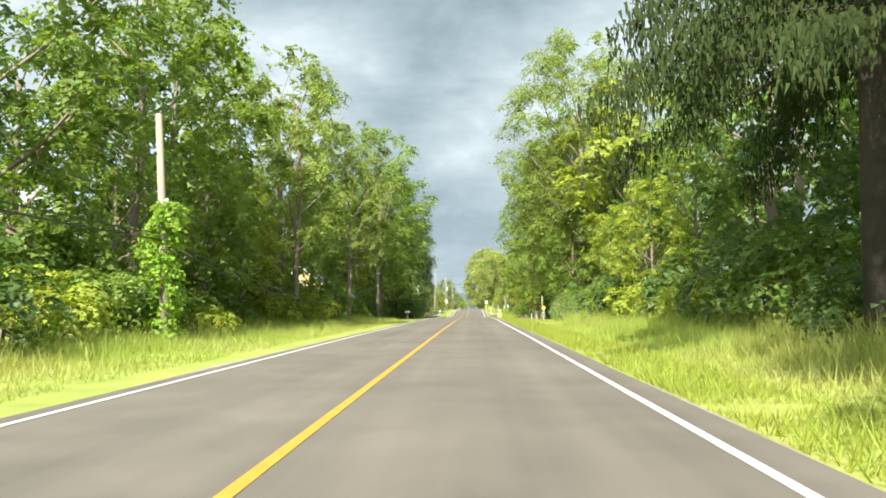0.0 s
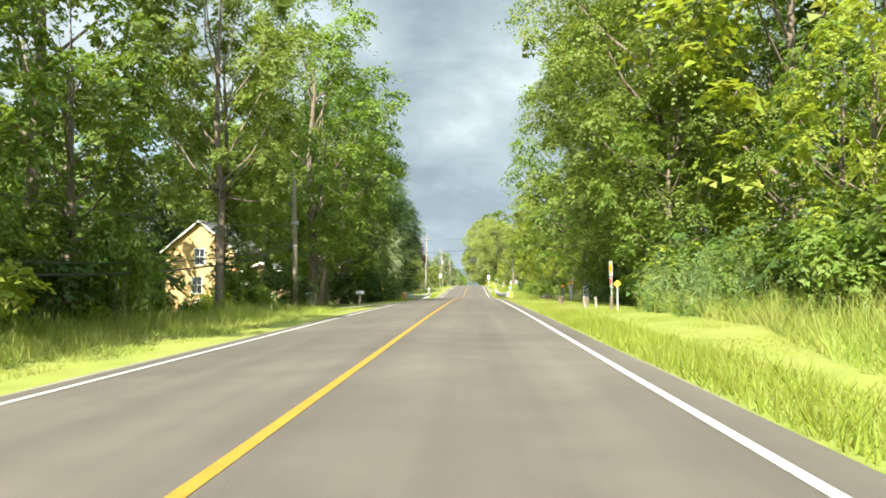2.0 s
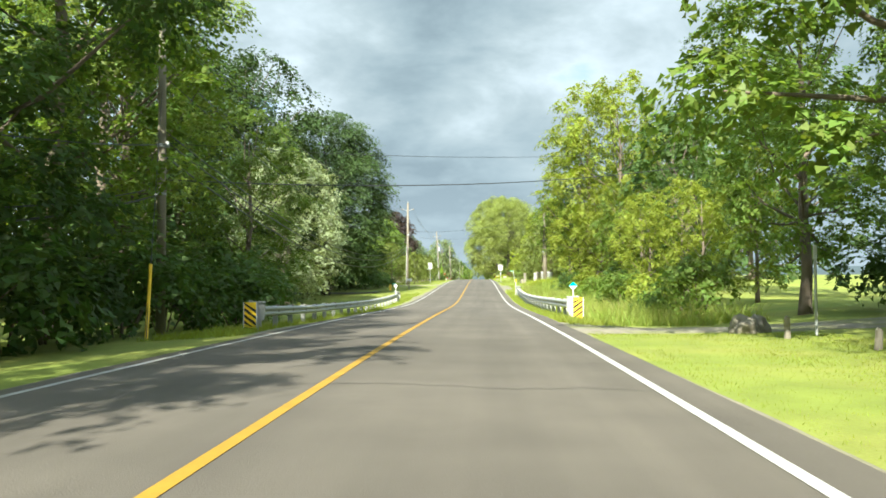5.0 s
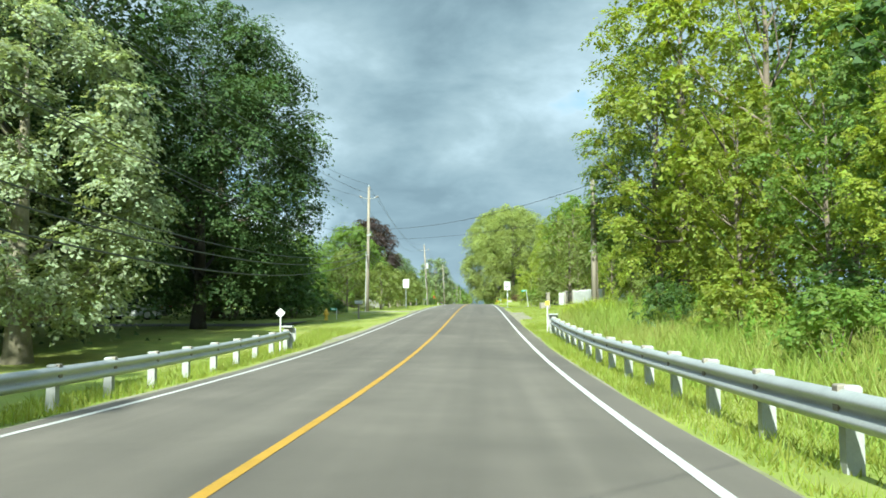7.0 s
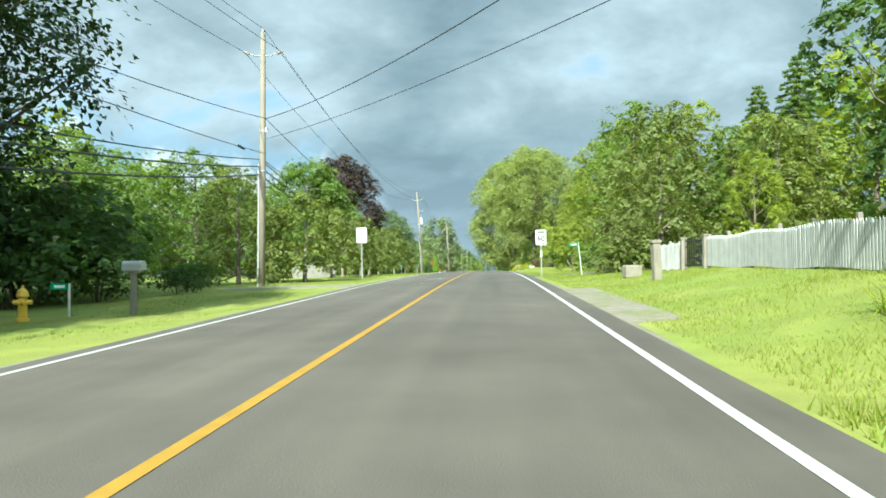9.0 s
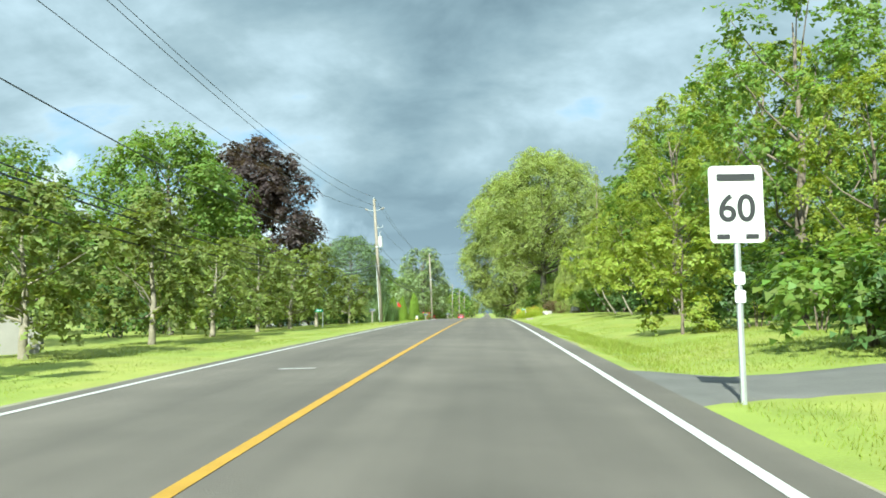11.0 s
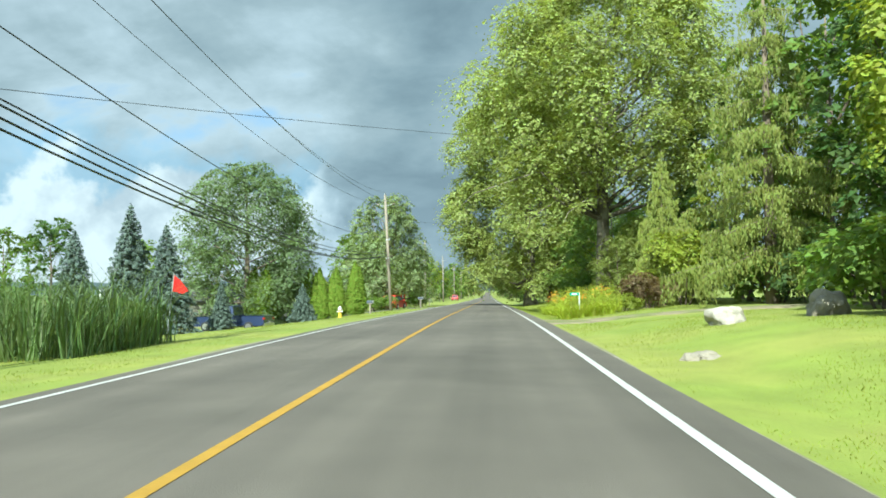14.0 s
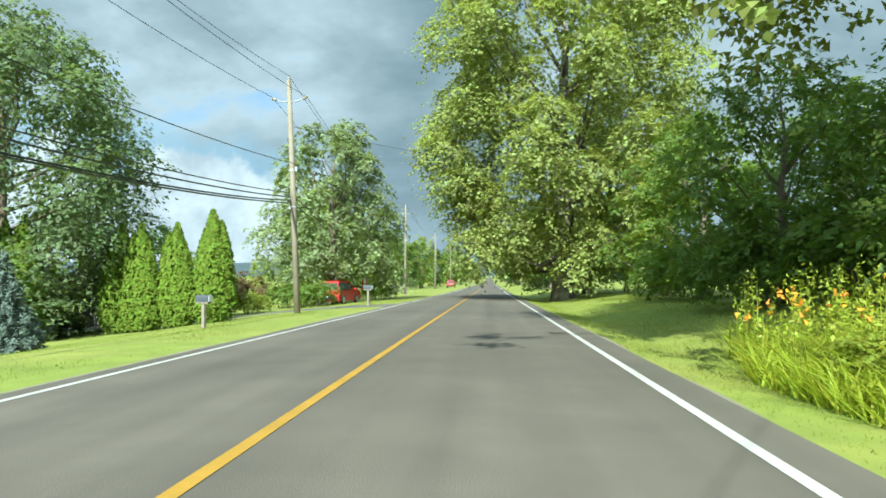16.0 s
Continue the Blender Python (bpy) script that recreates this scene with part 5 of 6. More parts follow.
def guard_rail(xs, y0, y1, side, label):
    """A steel beam rail: side +1 where the beam's face looks to +x."""
    t = thing("guard_rail", label, "guard rail")
    prof = [(0.0, 0.0), (0.035, 0.02), (0.075, 0.05), (0.08, 0.09), (0.03, 0.13), (0.012, 0.155), (0.03, 0.18), (0.08, 0.22), (0.075, 0.26), (0.035, 0.29), (0.0, 0.31)]
    ys = np.arange(y0, y1 + 0.1, (y1 - y0) / round((y1 - y0) / 1.905))
    rows = []
    for y in ys:
        x = float(np.interp(y, [q[0] for q in xs], [q[1] for q in xs]))
        rows.append((x, y, gz(x, y)))
    vs, fs, k = [], [], len(prof)
    for x, y, z in rows:
        vs += [(x + side * (0.09 + px), y, z + 0.40 + pz) for px, pz in prof]
    for x, y, z in rows:
        vs += [(x + side * (0.086 + px), y, z + 0.40 + pz) for px, pz in prof]
    n = len(rows)
    for i in range(n - 1):
        for j in range(k - 1):
            a = i * k + j
            q = (a, a + k, a + k + 1, a + 1)
            fs += [q if side < 0 else q[::-1], tuple(n * k + c for c in (q[::-1] if side < 0 else q))]
    s = Shape()
    s.v, s.f = vs, fs
    part("beam", s, STEEL, t, "galvanised W-beam", smooth=True)
    for i, (x, y, z) in enumerate(rows):
        p = part("post", Shape().box((x, y, z + 0.2), (0.15, 0.13, 1.08)), POST_STEEL, t)
        if i % 2 == 0:
            part("bolt", Shape().tube([(x + side * 0.1, y, z + 0.575), (x + side * 0.125, y, z + 0.575)], 0.022, 6), STEEL, p)
        part("block", Shape().box((x + side * 0.075, y, z + 0.58), (0.1, 0.1, 0.34)), OLD_WOOD, p)
    for i in (0, n - 1):
        x, y, z = rows[i]
        e = -1 if i == 0 else 1
        part("end_plate", Shape().sheet([(-0.18, 0.3), (0.2, 0.3), (0.24, 0.42), (0.24, 0.78), (-0.18, 0.84)], 0.05, m=Matrix.Translation((x + side * 0.06, y + e * 0.3, z)))
             .box((x + side * 0.03, y + e * 0.17, z + 0.84), (0.4, 0.34, 0.06)).box((x + side * 0.03, y + e * 0.3, z + 0.3), (0.3, 0.1, 0.9)), POST_STEEL, t, "white-painted end plate")
    return t


guard_rail([(112, -5.2), (135, -4.95), (152.9, -5.12)], 113.8, 152.7, 1, "galvanised guard rail on white posts above the ditch")
guard_rail([(118, 5.15), (126, 4.9), (146, 4.74), (158.5, 4.88)], 120.2, 158.4, -1, "galvanised guard rail on white posts beside the lane")


def plate(s, w, h, d=0.012, r=0.05):
    """An upright plate with rounded corners, facing -y."""
    pts = []
    for cx, cz, a0 in ((w / 2 - r, h / 2 - r, 0), (-w / 2 + r, h / 2 - r, 90), (-w / 2 + r, -h / 2 + r, 180), (w / 2 - r, -h / 2 + r, 270)):
        for a in (0, 30, 60, 90):
            pts.append((cx + r * math.cos(radians(a0 + a)), cz + r * math.sin(radians(a0 + a))))
    return s.sheet(pts, d)


def bar(w, h, x, z, y=-0.012):
    return Shape().sheet([(x - w / 2, z - h / 2), (x + w / 2, z - h / 2), (x + w / 2, z + h / 2), (x - w / 2, z + h / 2)], 0.006, m=Matrix.Translation((0, y, 0)))


def lettering(text, size, x, z, y, mat, parent):
    cu = bpy.data.curves.new("text", "FONT")
    cu.body, cu.size, cu.align_x, cu.align_y, cu.extrude = text, size, "CENTER", "CENTER", 0.002
    cu.offset = 0.006
    tmp = bpy.data.objects.new("text", cu)
    scene.collection.objects.link(tmp)
    me = bpy.data.meshes.new_from_object(tmp.evaluated_get(bpy.context.evaluated_depsgraph_get()))
    bpy.data.objects.remove(tmp)
    me.transform(Matrix.Translation((x, y, z)) @ Matrix.Rotation(radians(90), 4, "X"))
    return part("numerals", me, mat, parent)


def sign_post(s, h, r=0.035):
    return s.tube([(0, 0.03, -0.3), (0, 0.03, h)], r, 6)


speed = thing("speed_sign", "white maximum speed sign reading 60 on a slim post", "road sign", pose(4.5, 204.4, gz(4.5, 204.4), 0, -0.5, 3))
part("post", sign_post(Shape(), 2.6), STEEL, speed)
face = part("panel", plate(Shape(), 0.6, 0.86).v and plate(Shape(), 0.6, 0.86), WHITE, speed)
face.matrix_basis = Matrix.Translation((0, 0, 2.2))
lettering("60", 0.42, 0, -0.06, -0.010, BLACK, face)
part("legend_bar", bar(0.42, 0.075, 0, 0.3), BLACK, face, "dark line of small lettering")
part("legend_bar", bar(0.14, 0.05, -0.16, -0.36), BLACK, face)
part("legend_bar", bar(0.14, 0.05, 0.16, -0.36), BLACK, face)
marker = part("post_marker", plate(Shape(), 0.12, 0.14).v and plate(Shape(), 0.12, 0.14, r=0.02), WHITE, speed)
marker.matrix_basis = Matrix.Translation((0, 0, 1.38))
marker = part("post_marker", plate(Shape(), 0.12, 0.14, r=0.02), WHITE, speed)
marker.matrix_basis = Matrix.Translation((0, 0, 1.18))
back = thing("road_sign", "plain aluminium back of a road sign for the other lane", "road sign", pose(-5.75, 205.2, gz(-5.75, 205.2), 0, 0.5, 176))
part("post", sign_post(Shape(), 2.9), STEEL, back)
part("panel", plate(Shape(), 0.62, 0.9), SIGN_BACK, back).matrix_basis = Matrix.Translation((0, 0, 2.5))

watch = thing("road_sign", "white warning board with a yellow disc above a no-entry symbol board", "road sign", pose(7.3, 71.8, gz(7.3, 71.8), 0, 0, -83))
part("post", sign_post(Shape(), 2.05), STEEL, watch)
b = part("panel", plate(Shape(), 0.46, 0.66, r=0.02), WHITE, watch)
b.matrix_basis = Matrix.Translation((0, 0, 1.72))
part("disc", Shape().tube([(0, -0.007, 0.02), (0, -0.012, 0.02)], 0.2, 24), SIGN_YELLOW, b, "yellow disc")
part("symbol", Shape().tube([(0, -0.013, 0.02), (0, -0.015, 0.02)], 0.1, 16), ORANGE, b)
b = part("panel", plate(Shape(), 0.32, 0.48, r=0.02), WHITE, watch)
b.matrix_basis = Matrix.Translation((0, 0, 1.13))
ring = [(0.115 * math.cos(a * math.pi / 10), -0.012, 0.03 + 0.115 * math.sin(a * math.pi / 10)) for a in range(21)]
part("ring", Shape().tube(ring, 0.014, 5), RED_PRINT, b, "red ring")
part("slash", Shape().tube([(-0.08, -0.013, 0.11), (0.08, -0.013, -0.05)], 0.012, 5), RED_PRINT, b)
part("legend_bar", bar(0.05, 0.14, 0, 0.03), BLACK, b)

copy_thing(watch, pose(10.0, 30.2, gz(10.0, 30.2) + 0.2, 0, 0, -72))


def diamond(label, mat, x, y, size, top, turn=0, lower=None):
    t = thing("marker_sign", label, "road sign", pose(x, y, gz(x, y), 0, 0, turn))
    part("post", Shape().tube([(0, 0.02, -0.3), (0, 0.02, top - size * 0.7)], 0.03, 6), WHITE, t)
    c = top - size * 0.71
    s = size * 0.71
    part("panel", Shape().sheet([(-s, c), (0, c - s), (s, c), (0, c + s)], 0.014), mat, t)
    if lower:
        part("lower_half", Shape().sheet([(-s * 0.97, c), (0, c - s * 0.97), (s * 0.97, c)], 0.004, m=Matrix.Translation((0, -0.010, 0))), lower, t, "white lower half")
    return t


diamond("small yellow diamond marker on a white post", SIGN_YELLOW, 7.35, 70.6, 0.22, 1.22, -20)
diamond("turquoise and white diamond marker on a thin white post", TEAL, 5.25, 121.3, 0.24, 1.45, 0, WHITE)
diamond("white diamond marker at the guard rail's end", WHITE, -5.03, 151.6, 0.24, 1.53)
ym = thing("delineator", "white delineator post with a yellow reflector", "delineator", pose(4.66, 159.2, gz(4.66, 159.2)))
part("post", Shape().tube([(0, 0, -0.2), (0, 0, 1.35)], 0.03, 6), WHITE, ym)
refl = part("reflector", plate(Shape(), 0.17, 0.19, r=0.04), SIGN_YELLOW, ym, "yellow reflector plate")
refl.matrix_basis = Matrix.Translation((0, -0.04, 1.3))


def object_marker(x, y, turn, flip, z0=0.02):
    t = thing("object_marker", "black and yellow striped hazard board at the rail end", "hazard marker", pose(x, y, gz(x, y), 0, 0, turn))
    part("post", Shape().box((0, 0.05, 0.3), (0.1, 0.08, 1.2)), POST_STEEL, t)
    p = part("panel", plate(Shape(), 0.42, 0.8, r=0.02), SIGN_YELLOW, t)
    p.matrix_basis = Matrix.Translation((0, 0, 0.42 + z0))
    part("border", Shape().box((-0.2, -0.012, 0), (0.03, 0.012, 0.8)).box((0.2, -0.012, 0), (0.03, 0.012, 0.8)), WHITE, p)
    for k in range(5):
        z = -0.42 + k * 0.19
        q = [(-0.18, z), (0.18, z + 0.26 * flip), (0.18, z + 0.26 * flip + 0.09), (-0.18, z + 0.09)]
        q = [(a, max(-0.39, min(0.39, b))) for a, b in q]
        part("stripe", Shape().sheet(q, 0.004, m=Matrix.Translation((0, -0.010, 0))), BLACK, p, "black diagonal stripe")
    return t


object_marker(5.22, 119.6, 4, 1)
object_marker(-5.25, 113.2, -4, -1)


def hydrant(x, y, body, cap, label):
    t = thing("fire_hydrant", label, "hydrant", pose(x, y, gz(x, y), 0, 0, 20))
    part("barrel", Shape().tube([(0, 0, -0.1), (0, 0, 0.05), (0, 0, 0.06), (0, 0, 0.5), (0, 0, 0.52)], [0.14, 0.14, 0.1, 0.095, 0.13], 12), body, t)
    part("bonnet", Shape().tube([(0, 0, 0.52), (0, 0, 0.55), (0, 0, 0.64), (0, 0, 0.69), (0, 0, 0.7), (0, 0, 0.76)], [0.13, 0.13, 0.1, 0.05, 0.025, 0.025], 12), cap, t)
    for d in ((1, 0), (-1, 0), (0, -1)):
        part("outlet", Shape().tube([(d[0] * 0.08, d[1] * 0.08, 0.4), (d[0] * 0.16, d[1] * 0.16, 0.4), (d[0] * 0.17, d[1] * 0.17, 0.4), (d[0] * 0.2, d[1] * 0.2, 0.4)], [0.055, 0.055, 0.065, 0.03], 8), cap, t)
    return t


hydrant(-8.6, 33.5, BLUE_PAINT, HYDRANT, "blue-grey fire hydrant with a yellow bonnet in tall grass")
hydrant(-8.27, 176.2, HYDRANT, HYDRANT, "yellow fire hydrant on the shaded lawn")
hydrant(-7.5, 298.3, HYDRANT, WHITE, "yellow fire hydrant with a white bonnet on the lawn")


def mailbox(x, y, turn, box, label, post=1.0):
    t = thing("mailbox", label, "mailbox", pose(x, y, gz(x, y), 0, 0, turn))
    part("post", Shape().box((0, 0, post / 2 - 0.1), (0.1, 0.1, post + 0.2)), OLD_WOOD, t)
    arch = [(-0.09, 0), (0.09, 0), (0.09, 0.12)] + [(0.09 * math.cos(a * math.pi / 8), 0.12 + 0.09 * math.sin(a * math.pi / 8)) for a in range(1, 8)] + [(-0.09, 0.12)]
    part("box", Shape().sheet(arch, 0.5, m=Matrix.Translation((0, 0, post))), box, t)
    part("door", Shape().sheet([(a * 1.05, b * 1.03) for a, b in arch], 0.02, m=Matrix.Translation((0, -0.26, post))), SIGN_BACK, t)
    part("support", Shape().box((0, 0, post - 0.03), (0.16, 0.44, 0.05)), OLD_WOOD, t)
    return t


mailbox(-5.8, 88.3, 80, WHITE, "white mailbox on a wooden post at the driveway", 0.75)
mailbox(-6.3, 177.2, 78, SIGN_BACK, "grey metal mailbox on a wooden post", 1.0)
mailbox(-7.95, 261.6, 75, GREY_BOX, "dark mailbox on a leaning wooden post beside the pole", 0.95)
mailbox(-7.2, 309, 70, GREY_BOX, "grey mailbox on a thin post by the cedars", 0.8)
mailbox(-4.9, 327, 80, GREY_BOX, "dark grey mailbox beside the driveway", 0.9)


def blade_sign(x, y, top, turn, label, w=0.42, h=0.14, lean=0):
    t = thing("blade_sign", label, "sign", pose(x, y, gz(x, y), 0, lean, turn))
    part("post", Shape().tube([(0.0, 0.02, -0.3), (0.0, 0.02, top)], 0.028, 6), WHITE, t)
    p = part("panel", Shape().box((-w / 2, 0, top - h / 2), (w, 0.012, h)), SIGN_GREEN, t, "green panel")
    part("legend_bar", bar(w * 0.6, h * 0.45, -w / 2, top - h / 2), WHITE, p, "white bar of lettering")
    return t


blade_sign(-7.75, 177.1, 0.75, 0, "small green address blade on a low post")
blade_sign(6.36, 201, 1.7, 10, "small green street-name blade on a leaning post", 0.5, 0.14, -6)
blade_sign(-8.6, 86.5, 1.0, 0, "small green address blade near the driveway")
blade_sign(5.95, 285.4, 1.1, -8, "green address blade on a white post in the flowers")
blade_sign(-7.4, 239, 1.0, 10, "green address blade under the fruit trees")
ws = thing("notice_board", "plain white notice on a thin post before the trees", "sign", pose(10.6, 97.5, gz(10.6, 97.5)))
part("post", Shape().tube([(0, 0.02, -0.3), (0, 0.02, 2.0)], 0.025, 6), GREY_BOX, ws)
part("panel", Shape().box((0, 0, 1.85), (0.42, 0.015, 0.42)), WHITE, ws)
thin = thing("marker_pole", "thin grey marker pole on the lawn", "pole", pose(8.9, 107.5, gz(8.9, 107.5)))
part("shaft", Shape().tube([(0, 0, -0.3), (0, 0, 1.9)], 0.03, 6), STEEL, thin)
part("plate", Shape().box((0, 0, 1.8), (0.04, 0.12, 0.3)), SIGN_BACK, thin)


def bollard(x, y, h, r=0.125):
    t = thing("bollard", "tall grey bollard with an orange band at its top", "bollard", pose(x, y, gz(x, y)), "bollards")
    part("shaft", Shape().tube([(0, 0, -0.2), (0, 0, h - 0.02), (0, 0, h)], [r, r, r * 0.8], 14), GREY_POST, t)
    part("band", Shape().tube([(0, 0, h - 0.12), (0, 0, h + 0.006)], r * 1.04, 14), ORANGE, t, "orange band")


bollard(8.25, 98.9, 1.12)
bollard(8.6, 96.6, 1.34)
bin_ = thing("utility_enclosure", "dark grey slatted enclosure on the lawn's edge", "enclosure", pose(11.4, 99.5, gz(11.4, 99.5), 0, 0, 8))
part("frame", Shape().box((0, 0, 0.5), (2.3, 0.9, 0.95)), GREY_BOX, bin_)
for k in range(9):
    part("slat", Shape().box((-1.04 + k * 0.26, -0.47, 0.53), (0.23, 0.04, 1.06)), GREY_BOX, bin_)
part("cabinet", Shape().box((-1.4, -0.2, 0.5), (0.36, 0.4, 1.05)), SIGN_BACK, bin_, "pale steel meter cabinet")


def stub(x, y, h, r, mat, lean, label):
    rg = np.random.default_rng(int(x * 100 + y))
    t = part("stub_post", Shape().tube([(0, 0, -0.2), (rg.normal() * 0.01, 0.01, h * 0.5), (0, 0.01, h - 0.03), (0.01, 0, h)], [r * 1.1, r, r * 0.95, r * 0.7], 8), mat)
    t.matrix_basis = pose(x, y, gz(x, y), 0, lean, 0)
    return tagged(t, label, "post", group="lawn edge posts")


# shade on the wooden stubs is put in by the darker bark colour
for x, y, h, m, lean in ((6.7, 75.3, .55, 1, -8), (7.05, 74.3, .5, 1, -4), (7.2, 71.2, .62, 0, 2), (6.63, 84.7, .47, 0, 5), (6.93, 86.8, .37, 0, -5), (6.91, 88.4, .33, 0, 3), (7.3, 79.5, .4, 0, 0), (7.25, 78.6, .45, 0, 6), (7.3, 100.2, .35, 0, 0), (7.65, 99.9, .33, 0, 3), (7.5, 95, .3, 1, 0), (7.9, 106.5, .45, 1, 0), (8.3, 103.6, .35, 1, 4)):
    stub(x, y, h, 0.065, CONCRETE if m else BARK, lean, "short weathered concrete stub post on the lawn's edge" if m else "short brown wooden stub post on the lawn's edge, darkened for shade")


def rock(x, y, size, seed, mat, label, name="boulder"):
    bm = bmesh.new()
    bmesh.ops.create_icosphere(bm, subdivisions=4, radius=1)
    for v in bm.verts:
        d = noise.noise(v.co * 1.3 + Vector((seed, 0, 0))) * 0.35 + noise.noise(v.co * 4 + Vector((0, seed, 0))) * 0.09
        v.co *= 1 + d
        v.co = Vector((v.co.x * size[0], v.co.y * size[1], max(v.co.z, -0.5) * size[2]))
    me = bpy.data.meshes.new(name)
    bm.to_mesh(me)
    bm.free()
    ob = part(name, me, mat)
    ob.matrix_basis = pose(x, y, gz(x, y) + size[2] * 0.25, 0, 0, seed * 40)
    return tagged(ob, label, "rock")


rock(7.03, 266.7, (0.62, 0.42, 0.32), 2.0, ROCK, "long pale boulder lying on the lawn")
rock(9.6, 267.6, (0.52, 0.42, 0.46), 5.0, CONCRETE, "grey-brown boulder standing on the lawn")
rock(5.35, 262, (0.26, 0.22, 0.1), 7.0, CONCRETE, "low flat stone half sunk in the lawn", "stone")
rock(5.02, 261.8, (0.16, 0.13, 0.1), 8.0, CONCRETE, "small brown stone half sunk in the lawn", "stone")
rock(7.7, 108.6, (0.36, 0.3, 0.34), 3.0, CONCRETE, "weathered stone block at the lawn's corner", "stone")
rock(8.1, 108.9, (0.3, 0.3, 0.32), 4.0, CONCRETE, "weathered stone block at the lawn's corner", "stone")

gp = thing("stone_post", "tall square weathered concrete gate post", "gate post", pose(6.92, 185.1, gz(6.92, 185.1), 0, -2, 10), "gate posts")
part("shaft", Shape().box((0, 0, 0.5), (0.24, 0.24, 1.3)), CONCRETE, gp)
part("cap", Shape().box((0, 0, 1.2), (0.3, 0.3, 0.1)), CONCRETE, gp)
for x, y in ((8.62, 188.9), (9.05, 187.5)):
    wp = thing("wooden_post", "dark weathered wooden gate post beside the fence", "gate post", pose(x, y, gz(x, y), 0, 1, 5), "gate posts")
    part("shaft", Shape().box((0, 0, 0.48), (0.17, 0.17, 1.3)), OLD_WOOD, wp)
    part("cap", Shape().box((0, 0, 1.15), (0.21, 0.21, 0.06)), OLD_WOOD, wp)
kerb = part("stone_block", Shape().box((0, 0, 0.2), (0.62, 0.4, 0.5)), CONCRETE)
kerb.matrix_basis = pose(6.95, 189.8, gz(6.95, 189.8), 0, 0, 12)
tagged(kerb, "square concrete block lying in the grass", "stone block")
gate = thing("iron_gate", "narrow black iron gate between the posts", "gate", pose(8.84, 188.2, gz(8.84, 188.2), 0, 0, -66))
for z in (0.15, 1.0):
    part("rail", Shape().box((0, 0, z), (1.0, 0.03, 0.04)), BLACK, gate)
for k in range(9):
    part("rod", Shape().tube([(-0.48 + k * 0.12, 0, 0.1), (-0.48 + k * 0.12, 0, 1.12)], 0.012, 5), BLACK, gate)
fence = thing("picket_fence", "weathered white board fence on the grassy bank", "fence", pose(0, 0, 0))
picket = Shape().sheet([(-0.04, 0), (0.04, 0), (0.04, 0.92), (0.0, 1.0), (-0.04, 0.92)], 0.022).mesh("picket")
picket.materials.append(FENCE)
for fa, fb, n in ((Vector((8.9, 171.5, 0)), Vector((9.05, 187.2, 0)), 118), (Vector((8.68, 189.2, 0)), Vector((8.5, 193.0, 0)), 28)):
    for k in range(n):
        u = k / (n - 1)
        p = fa.lerp(fb, u)
        ob = new("picket", picket)
        ob.parent = fence
        ob.matrix_basis = pose(p.x, p.y, gz(p.x, p.y) + 0.04 + 0.03 * math.sin(u * 21), 0, random.uniform(-1.2, 1.2), 90)
    bays = max(2, round((fb - fa).length / 2.4))
    for k in range(bays + 1):
        p = fa.lerp(fb, k / bays)
        part("post", Shape().box((p.x + 0.08, p.y, gz(p.x, p.y) + 0.5), (0.1, 0.1, 1.3)), OLD_WOOD, fence)
    for z in (0.28, 0.75):
        for k in range(bays):
            p, q = fa.lerp(fb, k / bays), fa.lerp(fb, (k + 1) / bays)
            part("rail", Shape().tube([(p.x + 0.035, p.y, gz(p.x, p.y) + z), (q.x + 0.035, q.y, gz(q.x, q.y) + z)], 0.03, 4), OLD_WOOD, fence)

# ---- houses ----


def clapboards(parent, w, h, mat, course=0.16):
    """Overlapping boards of an outside wall that looks to -y, one object each on one mesh."""
    n = int(h / course)
    c = h / n
    s = Shape().sheet([(-w / 2, 0), (w / 2, 0), (w / 2, c), (-w / 2, c)], 0.02, m=Matrix.Translation((0, -0.01, 0)))
    s.v = [(x, y - (0.018 if z < 0.01 else 0), z) for x, y, z in s.v]
    first = part("clapboard", s, mat, parent)
    for k in range(1, n):
        b = new("clapboard", first.data)
        b.parent = parent
        b.matrix_basis = Matrix.Translation((0, 0, k * c))


def gable_boards(parent, w, h0, h1, mat, course=0.16):
    n = int((h1 - h0) / course)
    for k in range(n):
        z0, z1 = h0 + k * (h1 - h0) / n, h0 + (k + 1) * (h1 - h0) / n
        a, b = w / 2 * (1 - (z0 - h0) / (h1 - h0)), w / 2 * (1 - (z1 - h0) / (h1 - h0))
        part("clapboard", Shape().sheet([(-a, z0), (a, z0), (b + 0.01, z1), (-b - 0.01, z1)], 0.03, m=Matrix.Translation((0, -0.012, 0))), mat, parent)


def window(parent, x, z, y, w=0.8, h=1.2):
    f = part("window", Shape().box((x - w / 2, y, z), (0.09, 0.08, h + 0.16)).box((x + w / 2, y, z), (0.09, 0.08, h + 0.16)).box((x, y, z + h / 2 + 0.04), (w, 0.08, 0.09)).box((x, y, z - h / 2 - 0.04), (w + 0.15, 0.12, 0.07)).box((x, y, z), (w, 0.05, 0.04)).box((x, y, z), (0.035, 0.05, h)), TRIM, parent, "white window frame")
    part("pane", Shape().box((x, y + 0.02, z), (w, 0.02, h)), GLASS_DARK, f)
    return f


